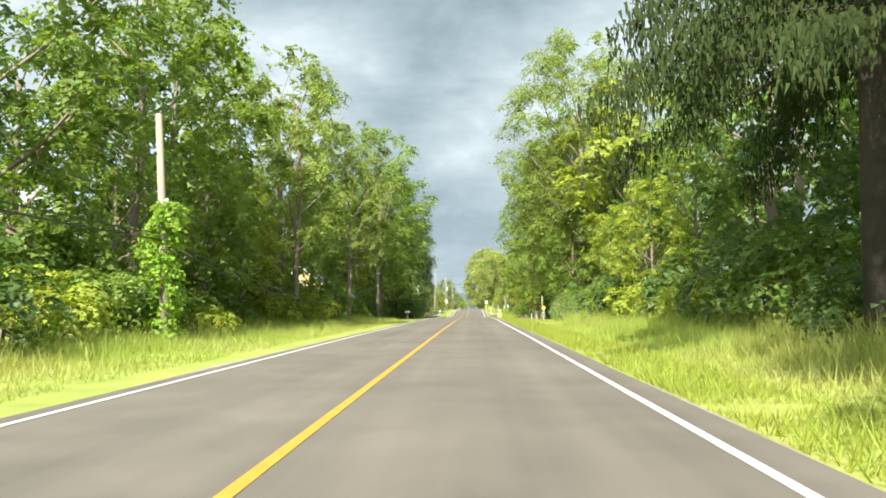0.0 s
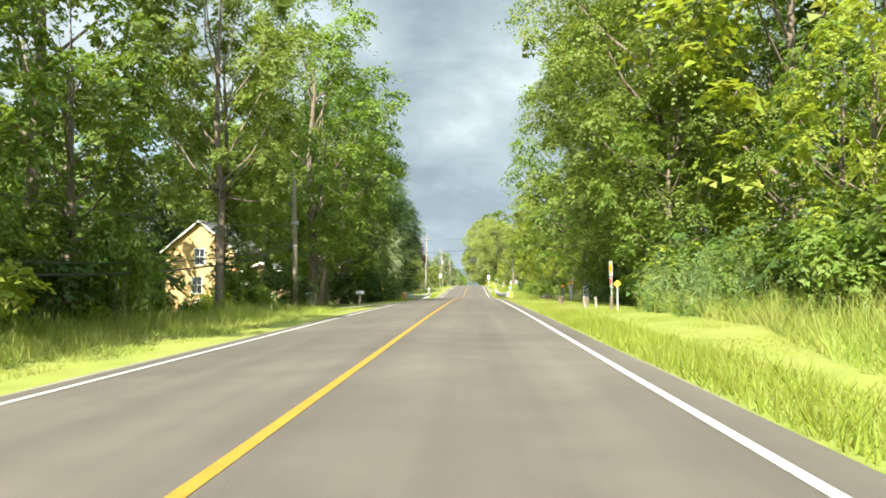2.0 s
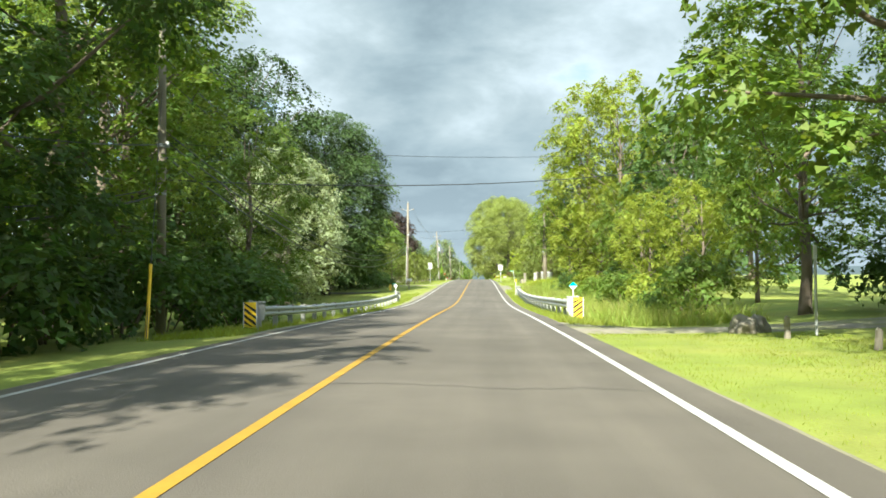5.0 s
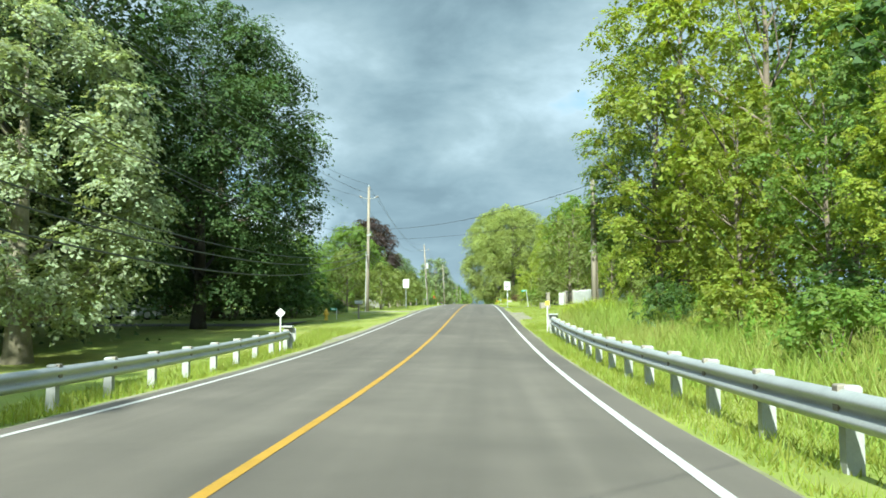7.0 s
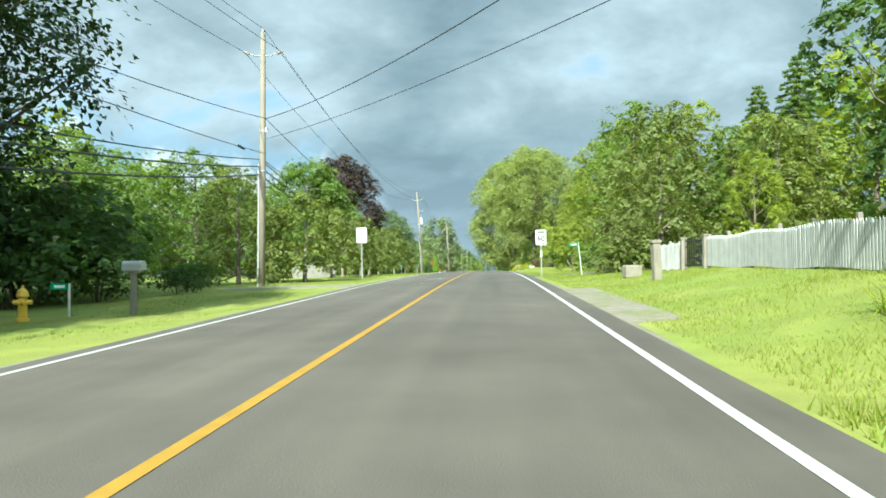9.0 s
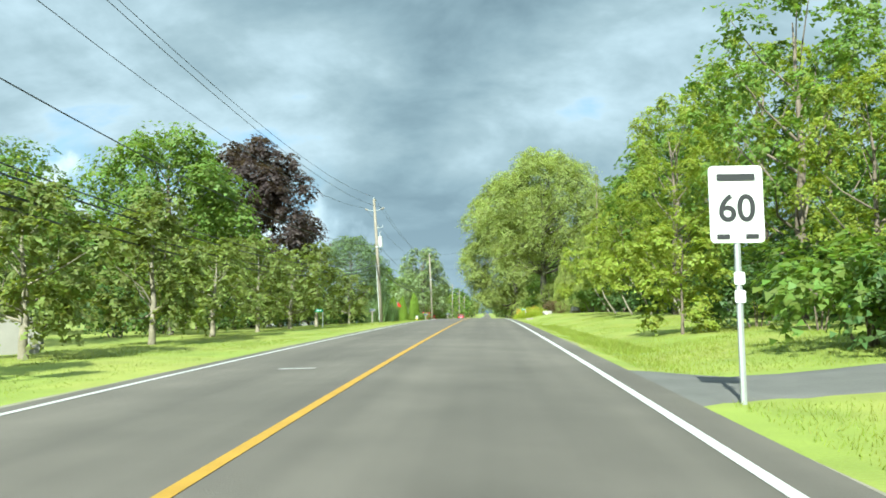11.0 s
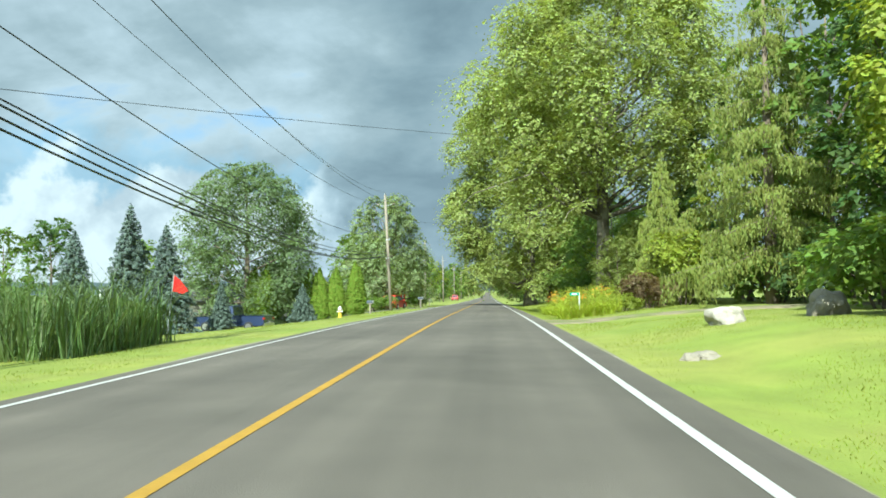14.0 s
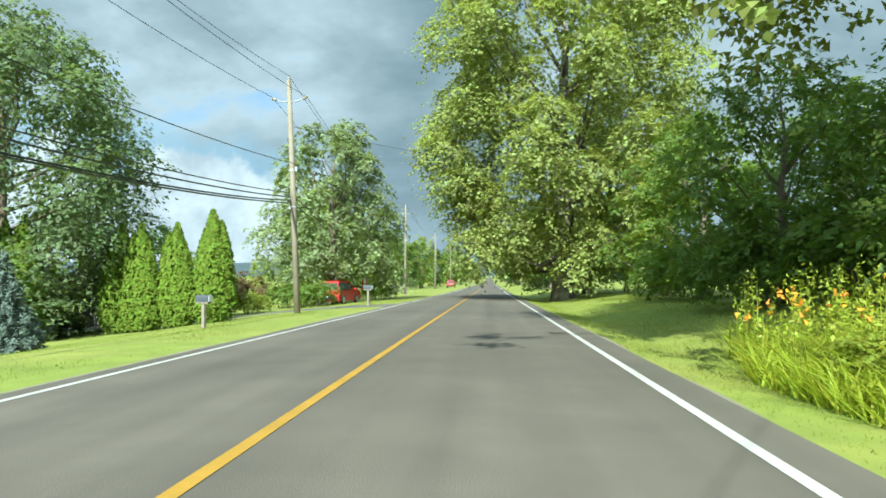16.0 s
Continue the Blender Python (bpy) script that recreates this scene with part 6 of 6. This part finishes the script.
def house(name, label, x, y, turn, w, d, h, ridge, wall, windows=(), door=None, base=None):
    """A gabled house whose gable looks to -y before turning."""
    t = thing(name, label, "house", pose(x, y, (gz(x, y) if base is None else base) - 0.1, 0, 0, turn))
    inner = Shape().box((0, d / 2, h / 2), (w - 0.06, d - 0.06, h))
    part("core", inner, wall, t)
    for m, ww, gable in ((Matrix(), w, True), (Matrix.Translation((0, d, 0)) @ Matrix.Rotation(math.pi, 4, "Z"), w, True),
                         (Matrix.Translation((-w / 2, d / 2, 0)) @ Matrix.Rotation(-math.pi / 2, 4, "Z"), d, False),
                         (Matrix.Translation((w / 2, d / 2, 0)) @ Matrix.Rotation(math.pi / 2, 4, "Z"), d, False)):
        a = part("wall", Shape().box((0, 0.02, h / 2), (ww - 0.1, 0.03, h)), wall, t)
        a.matrix_basis = m
        clapboards(a, ww, h, wall)
        if gable:
            gable_boards(a, ww, h, ridge, wall)
    for sx in (-1, 1):
        k = (ridge - h) / (w / 2)
        over = 0.35
        q = [(0, ridge + 0.05), (sx * (w / 2 + over), h - over * k + 0.05), (sx * (w / 2 + over), h - over * k + 0.17), (0, ridge + 0.17)]
        r = part("roof", Shape().sheet(q, d + 0.7, m=Matrix.Translation((0, d / 2, 0))), SHINGLE, t)
        part("fascia", Shape().tube([(sx * (w / 2 + over), -0.37, h - over * k + 0.08), (0, -0.37, ridge + 0.08)], 0.09, 4), TRIM, r, "white barge board")
    for wx, wz in windows:
        window(t, wx, wz, -0.05)
    if door is not None:
        dr = part("door", Shape().box((door, -0.05, 1.05), (0.86, 0.06, 2.05)), TRIM, t, "white glazed door")
        part("pane", Shape().box((door, -0.09, 1.35), (0.5, 0.02, 1.1)), GLASS_DARK, dr)
        part("door_handle", Shape().tube([(door + 0.33, -0.09, 1.0), (door + 0.33, -0.13, 1.0)], 0.03, 6), CHROME, dr)
    return t


house("house", "ochre clapboard house with a grey shingle gable roof", -19.8, 98.6, 0, 5.4, 8.5, 4.9, 7.1, SIDING, ((0.0, 4.4), (-0.2, 2.2)))
house("house_wing", "tan clapboard porch wing, darkened for shade, with a white door", -14.6, 97.4, 0, 4.8, 7.0, 2.45, 3.5, SIDING_SHADED, ((-1.5, 1.4),), 0.4)
house("bungalow", "grey bungalow with a long low roof behind the spruces", -31.5, 316, -62, 7, 13, 2.3, 3.5, STUCCO, ((-1.5, 1.5), (1.5, 1.5)))
house("bungalow", "low brown brick bungalow behind the fruit trees", -28.6, 216, 62, 7, 12, 2.6, 4.3, BRICK_RED, ((-2, 1.5), (1.8, 1.5)))
garden_wall = part("garden_wall", Shape().box((0, 0, 0.4), (3.0, 0.3, 1.0)), STUCCO)
garden_wall.matrix_basis = pose(-10.6, 214, gz(-10.6, 214), 0, 0, 15)
tagged(garden_wall, "short pale garden wall behind the fruit trees", "wall")

# ---- cars ----


def car(label, x, y, turn, paint, kind="suv", z=None):
    L, W, H = (4.6, 1.85, 1.68) if kind == "suv" else (4.6, 1.8, 1.45)
    if kind == "pickup":
        L, W, H = 5.6, 1.95, 1.85
    t = thing("car" if kind != "pickup" else "pickup_truck", label, "car", pose(x, y, gz(x, y) if z is None else z, 0, 0, turn))
    half = W / 2
    if kind == "suv":
        low = [(-L / 2, .35), (-L / 2 + .05, .75), (-L / 2 + .1, 1.0), (-1.1, 1.02), (.9, 1.0), (L / 2 - .35, .95), (L / 2 - .05, .8), (L / 2, .4), (L / 2 - .2, .25), (-L / 2 + .2, .25)]
        top = [(-L / 2 + .12, 1.0), (-L / 2 + .45, H - .08), (-.9, H), (.2, H - .03), (1.15, 1.0)]
    elif kind == "pickup":
        low = [(-L / 2, .5), (-L / 2, 1.1), (-.4, 1.12), (1.2, 1.1), (L / 2 - .15, 1.05), (L / 2, .6), (L / 2 - .2, .35), (-L / 2 + .2, .4)]
        top = [(-.45, 1.1), (-.3, H - .05), (.1, H), (.75, H - .03), (1.45, 1.1)]
    else:
        low = [(-L / 2, .35), (-L / 2 + .05, .8), (-1.6, .92), (.9, .9), (L / 2 - .35, .8), (L / 2, .45), (L / 2 - .2, .22), (-L / 2 + .2, .22)]
        top = [(-1.75, .9), (-1.0, H - .05), (-.4, H), (.3, H - .03), (1.25, .88)]

    def loft(outline, w0, w1):
        s = Shape()
        n = len(outline)
        zs = [q[1] for q in outline]
        lo, hi = min(zs), max(zs)
        rows = []
        for side, inset in ((-1, 0.06), (-1, 0), (1, 0), (1, 0.06)):
            ring = []
            cx = sum(q[0] for q in outline) / n
            for px, pz in outline:
                u = (pz - lo) / (hi - lo)
                w = w0 + (w1 - w0) * u - inset
                k = 1 - (0.03 if inset else 0)
                ring.append(len(s.v))
                s.v.append((cx + (px - cx) * k, side * w, pz - (0.02 * u if inset else 0)))
            rows.append(ring)
        s.f.append(tuple(rows[0]))
        s.f.append(tuple(reversed(rows[3])))
        for a, b in zip(rows, rows[1:]):
            for i in range(n):
                j = (i + 1) % n
                s.f.append((a[j], a[i], b[i], b[j]))
        return s

    body = part("body", loft(low, half - 0.03, half - 0.06), paint, t)
    part("cabin", loft(top, half - 0.08, half - 0.26), paint, t)
    g = [(top[0][0] + .22, top[0][1] + .06), (top[1][0] + .18, H - .16), (top[3][0] - .02, H - .16), (top[4][0] - .24, top[4][1] + .06)]
    mid = (g[1][0] + g[2][0]) / 2
    for sgn in (-1, 1):
        wa, wb = half - 0.075, half - 0.225
        for q in ([g[0], g[1], (mid - .04, g[1][1]), (mid - .04, g[0][1])], [(mid + .04, g[0][1]), (mid + .04, g[1][1]), g[2], g[3]]):
            s = Shape()
            s.v = [(px, sgn * ((wa if pz < 1.2 else wb) + .012), pz) for px, pz in q] + [(px, sgn * ((wa if pz < 1.2 else wb) - .02), pz) for px, pz in q]
            s.f = [(0, 1, 2, 3), (7, 6, 5, 4), (0, 4, 5, 1), (1, 5, 6, 2), (2, 6, 7, 3), (3, 7, 4, 0)]
            part("window", s, GLASS_DARK, t)
    for (xa, za), (xb, zb), lab in ((top[3], top[4], "windscreen"), (top[1], top[0], "rear_window")):
        s = Shape()
        d = Vector((zb - za, 0, xa - xb)).normalized() * (0.015 if lab == "windscreen" else -0.015)
        d = d if (d.x > 0) == (lab == "windscreen") else -d
        wa, wb = half - 0.3, half - 0.16
        c = [Vector((xa + (xb - xa) * .12, -wa, za + (zb - za) * .12)), Vector((xa + (xb - xa) * .12, wa, za + (zb - za) * .12)), Vector((xa + (xb - xa) * .9, wb, za + (zb - za) * .9)), Vector((xa + (xb - xa) * .9, -wb, za + (zb - za) * .9))]
        s.v = [tuple(q + d) for q in c] + [tuple(q - d) for q in c]
        s.f = [(0, 1, 2, 3), (7, 6, 5, 4), (0, 4, 5, 1), (1, 5, 6, 2), (2, 6, 7, 3), (3, 7, 4, 0)]
        part(lab, s, GLASS_DARK, t)
    for wx in (-L * .29, L * .31):
        for sgn in (-1, 1):
            wh = part("wheel", Shape().tube([(wx, sgn * (half - .2), .34), (wx, sgn * (half - .02), .34), (wx, sgn * (half + .0), .34)], [.34, .34, .3], 20), RUBBER, t)
            part("rim", Shape().tube([(wx, sgn * (half - .0), .34), (wx, sgn * (half + .015), .34)], .22, 16), CHROME, wh)
    for sgn in (-1, 1):
        part("tail_lamp", Shape().box((-L / 2 + .04, sgn * (half - .2), .9), (.1, .28, .16)), LAMP_RED, t, "red tail lamp")
        part("headlamp", Shape().box((L / 2 - .14, sgn * (half - .25), .78), (.2, .34, .13)), GLASS_DARK, t)
        part("mirror", Shape().box((.75, sgn * (half + .06), 1.08), (.12, .2, .14)), paint, t)
    part("rear_bumper", Shape().box((-L / 2 + .02, 0, .48), (.14, W - .2, .2)), BLACK if kind != "pickup" else CHROME, t)
    part("front_bumper", Shape().box((L / 2 - .04, 0, .42), (.14, W - .3, .2)), BLACK if kind != "pickup" else CHROME, t)
    part("plate_bar", Shape().box((-L / 2 - .06, 0, .62), (.02, .3, .13)), WHITE, t, "plain white plate bar")
    return t


car("white sport utility car parked by the ochre house", -14.2, 88.8, 238, CAR_WHITE)
car("silver sport utility car parked in the shade", -22.3, 179, 180, CAR_SILVER)
car("dark grey car parked under the trees", -27, 169, 172, CAR_BLUE, "sedan")
car("dark blue pickup truck parked beside the spruce", -16.9, 306.2, 172, CAR_BLUE, "pickup")
car("white car parked on the drive", -16.4, 322, 160, CAR_WHITE, "sedan")
car("red sport utility car half hidden by shrubs", -9.3, 341.5, 80, RED)
car("red car standing far along the road's edge", -7.6, 470, 90, RED)

# ---- gardens ----
round_shrub = shrub("rounded garden shrub beside the driveway", 71, 1.5, 1.3, 2200, 0.15, LEAF_YELLOW)
place(round_shrub, -13.6, 334, 1.05)
gshrub = shrub("leafy green shrub in the front garden", 72, 1.9, 1.5, 1500, 0.19, LEAF)
place(gshrub, -9.6, 336, 1.0)
for x, y, s in ((-11.2, 338.5, 1.4), (-7.3, 346, 1.0), (-6.9, 351, 0.9), (-14, 345, 1.5)):
    place(copy_thing(gshrub, pose(0, 0, 0)), x, y, s * 0.8, x * 50)
for x, y, s in ((-10.8, 263, 1.1), (-12.5, 266, 1.25), (-13.5, 272, 1.2), (-16, 276, 1.4), (-16.5, 288, 1.2), (-11.6, 259, .9), (11, 266, 1.3), (13, 272, 1.6), (14.5, 285, 1.8), (10.8, 300, 1.6), (12.6, 308, 2.0), (10.4, 311, 1.5), (13.2, 316, 2.2), (11.2, 322, 1.8), (9.0, 211, 1.3), (10, 206.5, 1.0)):
    place(copy_thing(gshrub, pose(0, 0, 0)), x, y, s, x * 31 + y)
for x, y, s in ((6.4, 287, .62), (7.6, 289, .75), (6.8, 291.5, .8), (8.4, 292.5, .85), (7.4, 294.5, .8), (8.2, 286.5, .6), (6.2, 294, .6)):
    place(copy_thing(round_shrub, pose(0, 0, 0)), x, y, s, x * 77)
# darker leaves than gshrub's carry the shade at the garden's edge
dark_shrub = shrub("dark green shrub behind the mailbox, shade put into its colour", 75, 2.1, 1.6, 1500, 0.19, LEAF_DARK)
place(dark_shrub, -10.6, 184, 1.0)
for x, y, s in ((-12.8, 184, 1.9), (-11.2, 194.5, .55), (-14.4, 187.5, 2.1), (-11.8, 181.6, 1.35), (-16, 180, 2.3), (-15.5, 192, 1.6), (-10.2, 190.4, .55), (-9.5, 187.6, .5), (-12.4, 236, 1.0), (-11.8, 243, .8), (-11.2, 258.5, .5), (-10.2, 259.5, .55), (-9.3, 257.5, .5), (-8.9, 260.2, .42), (-13.0, 231, 1.1), (-12.4, 225, 1.0)):
    place(copy_thing(dark_shrub, pose(0, 0, 0)), x, y, s, x * 31 + y)
rust = shrub("rusty red-brown shrub in the garden", 73, 2.6, 1.9, 2200, 0.2, LEAF_RUST)
place(rust, -15.2, 335, 1.3)
place(copy_thing(rust, pose(0, 0, 0)), 9.5, 287.8, 0.8, 40)
yellow = shrub("tall yellow-green shrub behind the brown twiggy one", 74, 4.2, 2.3, 3600, 0.2, LEAF_YELLOW)
place(yellow, 11.6, 289.3)
for x, y, s in ((-16.5, 264, 1.0), (-17.5, 272, 1.15), (-20, 268, 1.1)):
    place(copy_thing(orchard[1], pose(0, 0, 0)), x, y, s, x * 9)


def blades(rng, x, y, z, h, width, lean=0.6, curl=0.75):
    """Bent grass blades of two facets: arrays of roots and heights."""
    n = len(x)
    g = rng.random(n) * 2 * math.pi
    d = np.stack([np.cos(g), np.sin(g), 0 * g], 1)
    side = np.stack([-np.sin(g), np.cos(g), 0 * g], 1) * (width * 0.5)[:, None]
    root = np.stack([x, y, z - 0.02], 1)
    k1 = root + d * (h * lean * 0.35 * rng.random(n))[:, None] + np.stack([0 * h, 0 * h, h * 0.6], 1)
    tip = k1 + d * (h * curl * (0.3 + 0.7 * rng.random(n)))[:, None] + np.stack([0 * h, 0 * h, h * (0.42 - 0.25 * curl * rng.random(n))], 1)
    verts = np.stack([root - side, root + side, k1 + side * 0.7, k1 - side * 0.7, tip], 1).reshape(-1, 3)
    k = np.arange(n)[:, None] * 5
    faces = np.concatenate([k + [0, 1, 2], k + [0, 2, 3], k + [3, 2, 4]], 1).reshape(-1, 3)
    return quads_mesh("grass", verts, faces)


def tufts(rng, x, y, z, h, width):
    """Short lawn blades, one facet each."""
    n = len(x)
    g = rng.random(n) * 2 * math.pi
    side = np.stack([np.cos(g), np.sin(g), 0 * g], 1) * (width * 0.5)[:, None]
    root = np.stack([x, y, z - 0.01], 1)
    tip = root + np.stack([rng.normal(size=n) * h * 0.45, rng.normal(size=n) * h * 0.45, h], 1)
    return quads_mesh("grass", np.stack([root - side, root + side, tip], 1).reshape(-1, 3), np.arange(3 * n).reshape(-1, 3))


def meadow(name, label, seed, n, x0, x1, y0, y1, h0, h1, w, mat, patch=0.0, gap=0.0, keep=None):
    """Grass over a stretch of ground; the taller kinds have bent blades."""
    short = "arching" not in label and "reeds" not in label
    r = np.random.default_rng(seed)
    n = n * 2 if short else n
    x, y = r.uniform(x0, x1, n), r.uniform(y0, y1, n)
    clump = np.array([noise.noise((a * 0.55, b * 0.45, seed)) for a, b in zip(x, y)])
    ok = clump > gap - 0.6
    if keep is not None:
        ok &= keep(x, y)
    x, y, clump = x[ok], y[ok], clump[ok]
    h = (h0 + (h1 - h0) * r.random(len(x)) ** 1.5) * (1 + patch * clump)
    if abs(x0) + abs(x1) > 14 and y1 < 90:
        h = h * np.clip((np.abs(x) - 4.3) / 4.0, 0.22, 1.0)
    wide = w * (0.6 + 0.8 * r.random(len(x)))
    ob = part(name, tufts(r, x, y, ground_z(x, y), h, wide) if short else blades(r, x, y, ground_z(x, y), h, wide, *((2.6, 1.3) if "lil" in name else (1.0, 0.75))), mat)
    return tagged(ob, label, "grass", kind="stuff")


open_ground = lambda x, y: ~(((y > 83) & (y < 87) & (x < 0)) | ((y > 175) & (y < 185) & (x > 0) & (x < 4.7)) | ((y > 204.5) & (y < 208.3) & (x > 0)) | ((y > 276.6) & (y < 281) & (x > 0)) | ((y > 189.6) & (y < 193.4) & (x < 0)) | ((y > 108.6) & (y < 114) & (x > 0)) | ((y > 324.6) & (y < 329) & (x < 0)))
meadow("tall_grass", "tall sunlit roadside grass along the wood's edge", 81, 32000, -10.5, -4.4, 5, 80, 0.2, 0.75, 0.02, TALL_GRASS, 0.7, 0.1, open_ground)
meadow("tall_grass", "tall seeding grass and weeds on the rough verge", 82, 32000, 5.2, 11.5, 8, 70, 0.2, 0.85, 0.02, TALL_GRASS, 0.8, 0.15, lambda x, y: x > 5.4 + np.clip((y - 44) / 12, 0, 1) * 2.5)
meadow("rough_grass", "rough green grass at the lane's edge", 83, 12000, 4.05, 5.6, 5, 70, 0.08, 0.3, 0.02, GRASS, 0.5)
meadow("tall_grass", "weeds and tall grass behind the guard rail", 84, 13000, 5.6, 11.0, 116, 166, 0.25, 0.85, 0.03, TALL_GRASS, 0.8, 0.1)
meadow("rough_grass", "rough grass along the guard rail", 85, 12000, 4.05, 5.7, 112, 166, 0.06, 0.22, 0.02, GRASS, 0.5)
meadow("rough_grass", "rough grass between the rail and the road", 86, 12000, -6.5, -4.1, 108, 165, 0.06, 0.26, 0.02, GRASS, 0.6)
meadow("lawn_grass", "bright mown lawn beside the road", 87, 44000, 4.1, 9.5, 50, 112, 0.02, 0.05, 0.015, GRASS, 0.4, 0, open_ground)
meadow("lawn_grass", "rough lawn on the bank below the fence", 88, 44000, 4.3, 10.5, 164, 222, 0.03, 0.09, 0.014, GRASS, 0.6, 0, open_ground)
meadow("lawn_grass", "mown lawn sloping to a shallow ditch", 89, 48000, 4.1, 11.5, 222, 300, 0.02, 0.05, 0.015, GRASS, 0.4, 0, open_ground)
meadow("ditch_grass", "longer grass in the roadside ditch", 90, 5000, 4.8, 5.9, 215, 246, 0.06, 0.16, 0.022, GRASS, 0.6)
meadow("lawn_grass", "mown verge before the gardens", 91, 36000, -9.5, -4.1, 165, 262, 0.02, 0.05, 0.015, GRASS, 0.4, 0, open_ground)
meadow("lawn_grass", "mown front lawns beside the road", 92, 36000, -12, -4.1, 262, 345, 0.02, 0.05, 0.015, GRASS, 0.4, 0, open_ground)
meadow("lawn_grass", "shaded grass under the plane trees", 93, 26000, 4.1, 11, 296, 350, 0.03, 0.09, 0.015, GRASS, 0.4)
lily_bed = lambda x, y: (x > 5.2 + 0.5 * np.sin(y * 0.7)) & (x < 7.5 - 0.06 * (y - 284) + 0.3 * np.sin(y * 1.3))
meadow("reeds", "tall ornamental reeds beside the pole", 94, 1500, -9.6, -6.6, 264.5, 270, 1.0, 2.2, 0.035, REED, 0.3)
meadow("daylily_leaves", "dense arching daylily leaves in the flower bed", 95, 14000, 5.0, 7.8, 283.5, 299, 0.35, 0.75, 0.03, LILY, 0.7, 0.1, lily_bed)
meadow("yellow_lilies", "low arching yellow-green lilies on the bank by the pole", 96, 1800, 6.4, 8.6, 164, 170, 0.45, 0.85, 0.032, LILY, 0.4)
fl = np.random.default_rng(97)
n = 76
fx, fy = fl.uniform(5.2, 7.6, n), fl.uniform(284, 298, n)
lump_ok = np.array([noise.noise((a * 0.6, b * 0.5, 2)) for a, b in zip(fx, fy)]) > -0.05
fx, fy = fx[lump_ok], fy[lump_ok]
base = np.stack([fx, fy, ground_z(fx, fy) + fl.uniform(0.8, 1.25, len(fx))], 1)
cent = np.repeat(base, 5, 0) + fl.normal(size=(len(fx) * 5, 3)) * 0.05
v, f = leaf_cards(fl, cent, unit(fl, len(cent)), 0.10, 0.5)
fo = part("daylily_flowers", quads_mesh("daylily_flowers", v, f), FLOWER)
tagged(fo, "scattered orange daylily blooms above the leaves", "flowers", kind="stuff")
st = part("daylily_stems", blades(fl, fx, fy, ground_z(fx, fy), base[:, 2] - ground_z(fx, fy), np.full(len(fx), 0.012), 0.05, 0.05), GRASS)
tagged(st, "thin green flower stems in the bed", "flowers", kind="stuff")

def stalks(name, label, n, x0, x1, y0, y1, h0, h1, leaf, width, mat, per=26):
    """Upright stems with leaves all along them."""
    sx, sy, sh = fl.uniform(x0, x1, n), fl.uniform(y0, y1, n), fl.uniform(h0, h1, n)
    zz = fl.random((n, per)) ** 0.8
    base = ground_z(sx, sy)
    at = np.stack([sx[:, None] + 0 * zz, sy[:, None] + 0 * zz, base[:, None] + zz * sh[:, None]], 2).reshape(-1, 3) + fl.normal(size=(n * per, 3)) * leaf * 0.25
    v, f = leaf_cards(fl, at, unit(fl, len(at)), (leaf * (1.15 - 0.7 * zz)).reshape(-1), width, kite=True)
    ob = part(name, quads_mesh(name, v, f), mat)
    tagged(ob, label, "plants", kind="stuff")
    stem = part(name.replace("leaves", "stems"), blades(fl, sx, sy, base, sh, np.full(n, 0.014), 0.1, 0.15), mat)
    tagged(stem, "thin upright stems among the leaves", "plants", kind="stuff")


stalks("bed_plant_leaves", "tall leafy green plants among the daylilies", 420, 5.6, 7.9, 285, 299, 0.6, 1.5, 0.15, 0.38, LILY)
stalks("weed_leaves", "tall reed-like weeds on the rough verge", 110, 7.6, 10.4, 60.0, 69, 1.2, 2.3, 0.42, 0.11, REED, 24)
stalks("weed_leaves", "leafy weeds at the wood's edge", 160, -10.6, -8.6, 8, 78, 0.7, 1.4, 0.24, 0.4, VINE, 18)
stalks("weed_leaves", "leafy weeds behind the guard rail", 150, 8.2, 10.4, 118, 162, 0.7, 1.5, 0.26, 0.35, VINE, 20)
stalks("weed_leaves", "leafy weeds on the shaded verge", 120, 8.4, 10.6, 20, 60, 0.6, 1.3, 0.24, 0.4, LEAF, 18)

flag = thing("garden_flag", "small red flag on a stake beside the reeds", "flag", pose(-7.0, 270.3, gz(-7.0, 270.3), 0, 6, 20))
part("stake", Shape().tube([(0, 0, -0.1), (0, 0, 1.9)], 0.015, 6), STEEL, flag)
part("cloth", Shape().sheet([(0, 1.85), (0.2, 1.7), (0.42, 1.45), (0.3, 1.35), (0.0, 1.4)], 0.012), RED, flag, "hanging red cloth")
flag = thing("house_flag", "red and white flag on a slanting staff", "flag", pose(-10.6, 358, gz(-10.6, 358)))
part("staff", Shape().tube([(0, 0, -0.1), (0, 0, 1.6), (0.8, 0, 2.4)], 0.025, 6), WHITE, flag)
for k, m in enumerate((RED, WHITE, RED)):
    part("cloth", Shape().sheet([(0.25 + 0.2 * k, 1.85 + 0.2 * k - 0.9), (0.45 + 0.2 * k, 1.98 + 0.2 * k - 0.9), (0.45 + 0.2 * k, 2.05 + 0.2 * k), (0.25 + 0.2 * k, 1.85 + 0.2 * k)], 0.01), m, flag)
rails = thing("wooden_rails", "low pale wooden rail beside the far lawn", "rail", pose(-7.8, 366, gz(-7.8, 366), 0, 0, 20))
part("rail", Shape().box((0, 0, 0.95), (1.9, 0.08, 0.12)), OLD_WOOD, rails)
for x in (-0.85, 0.85):
    part("post", Shape().box((x, 0, 0.4), (0.1, 0.1, 1.1)), OLD_WOOD, rails)
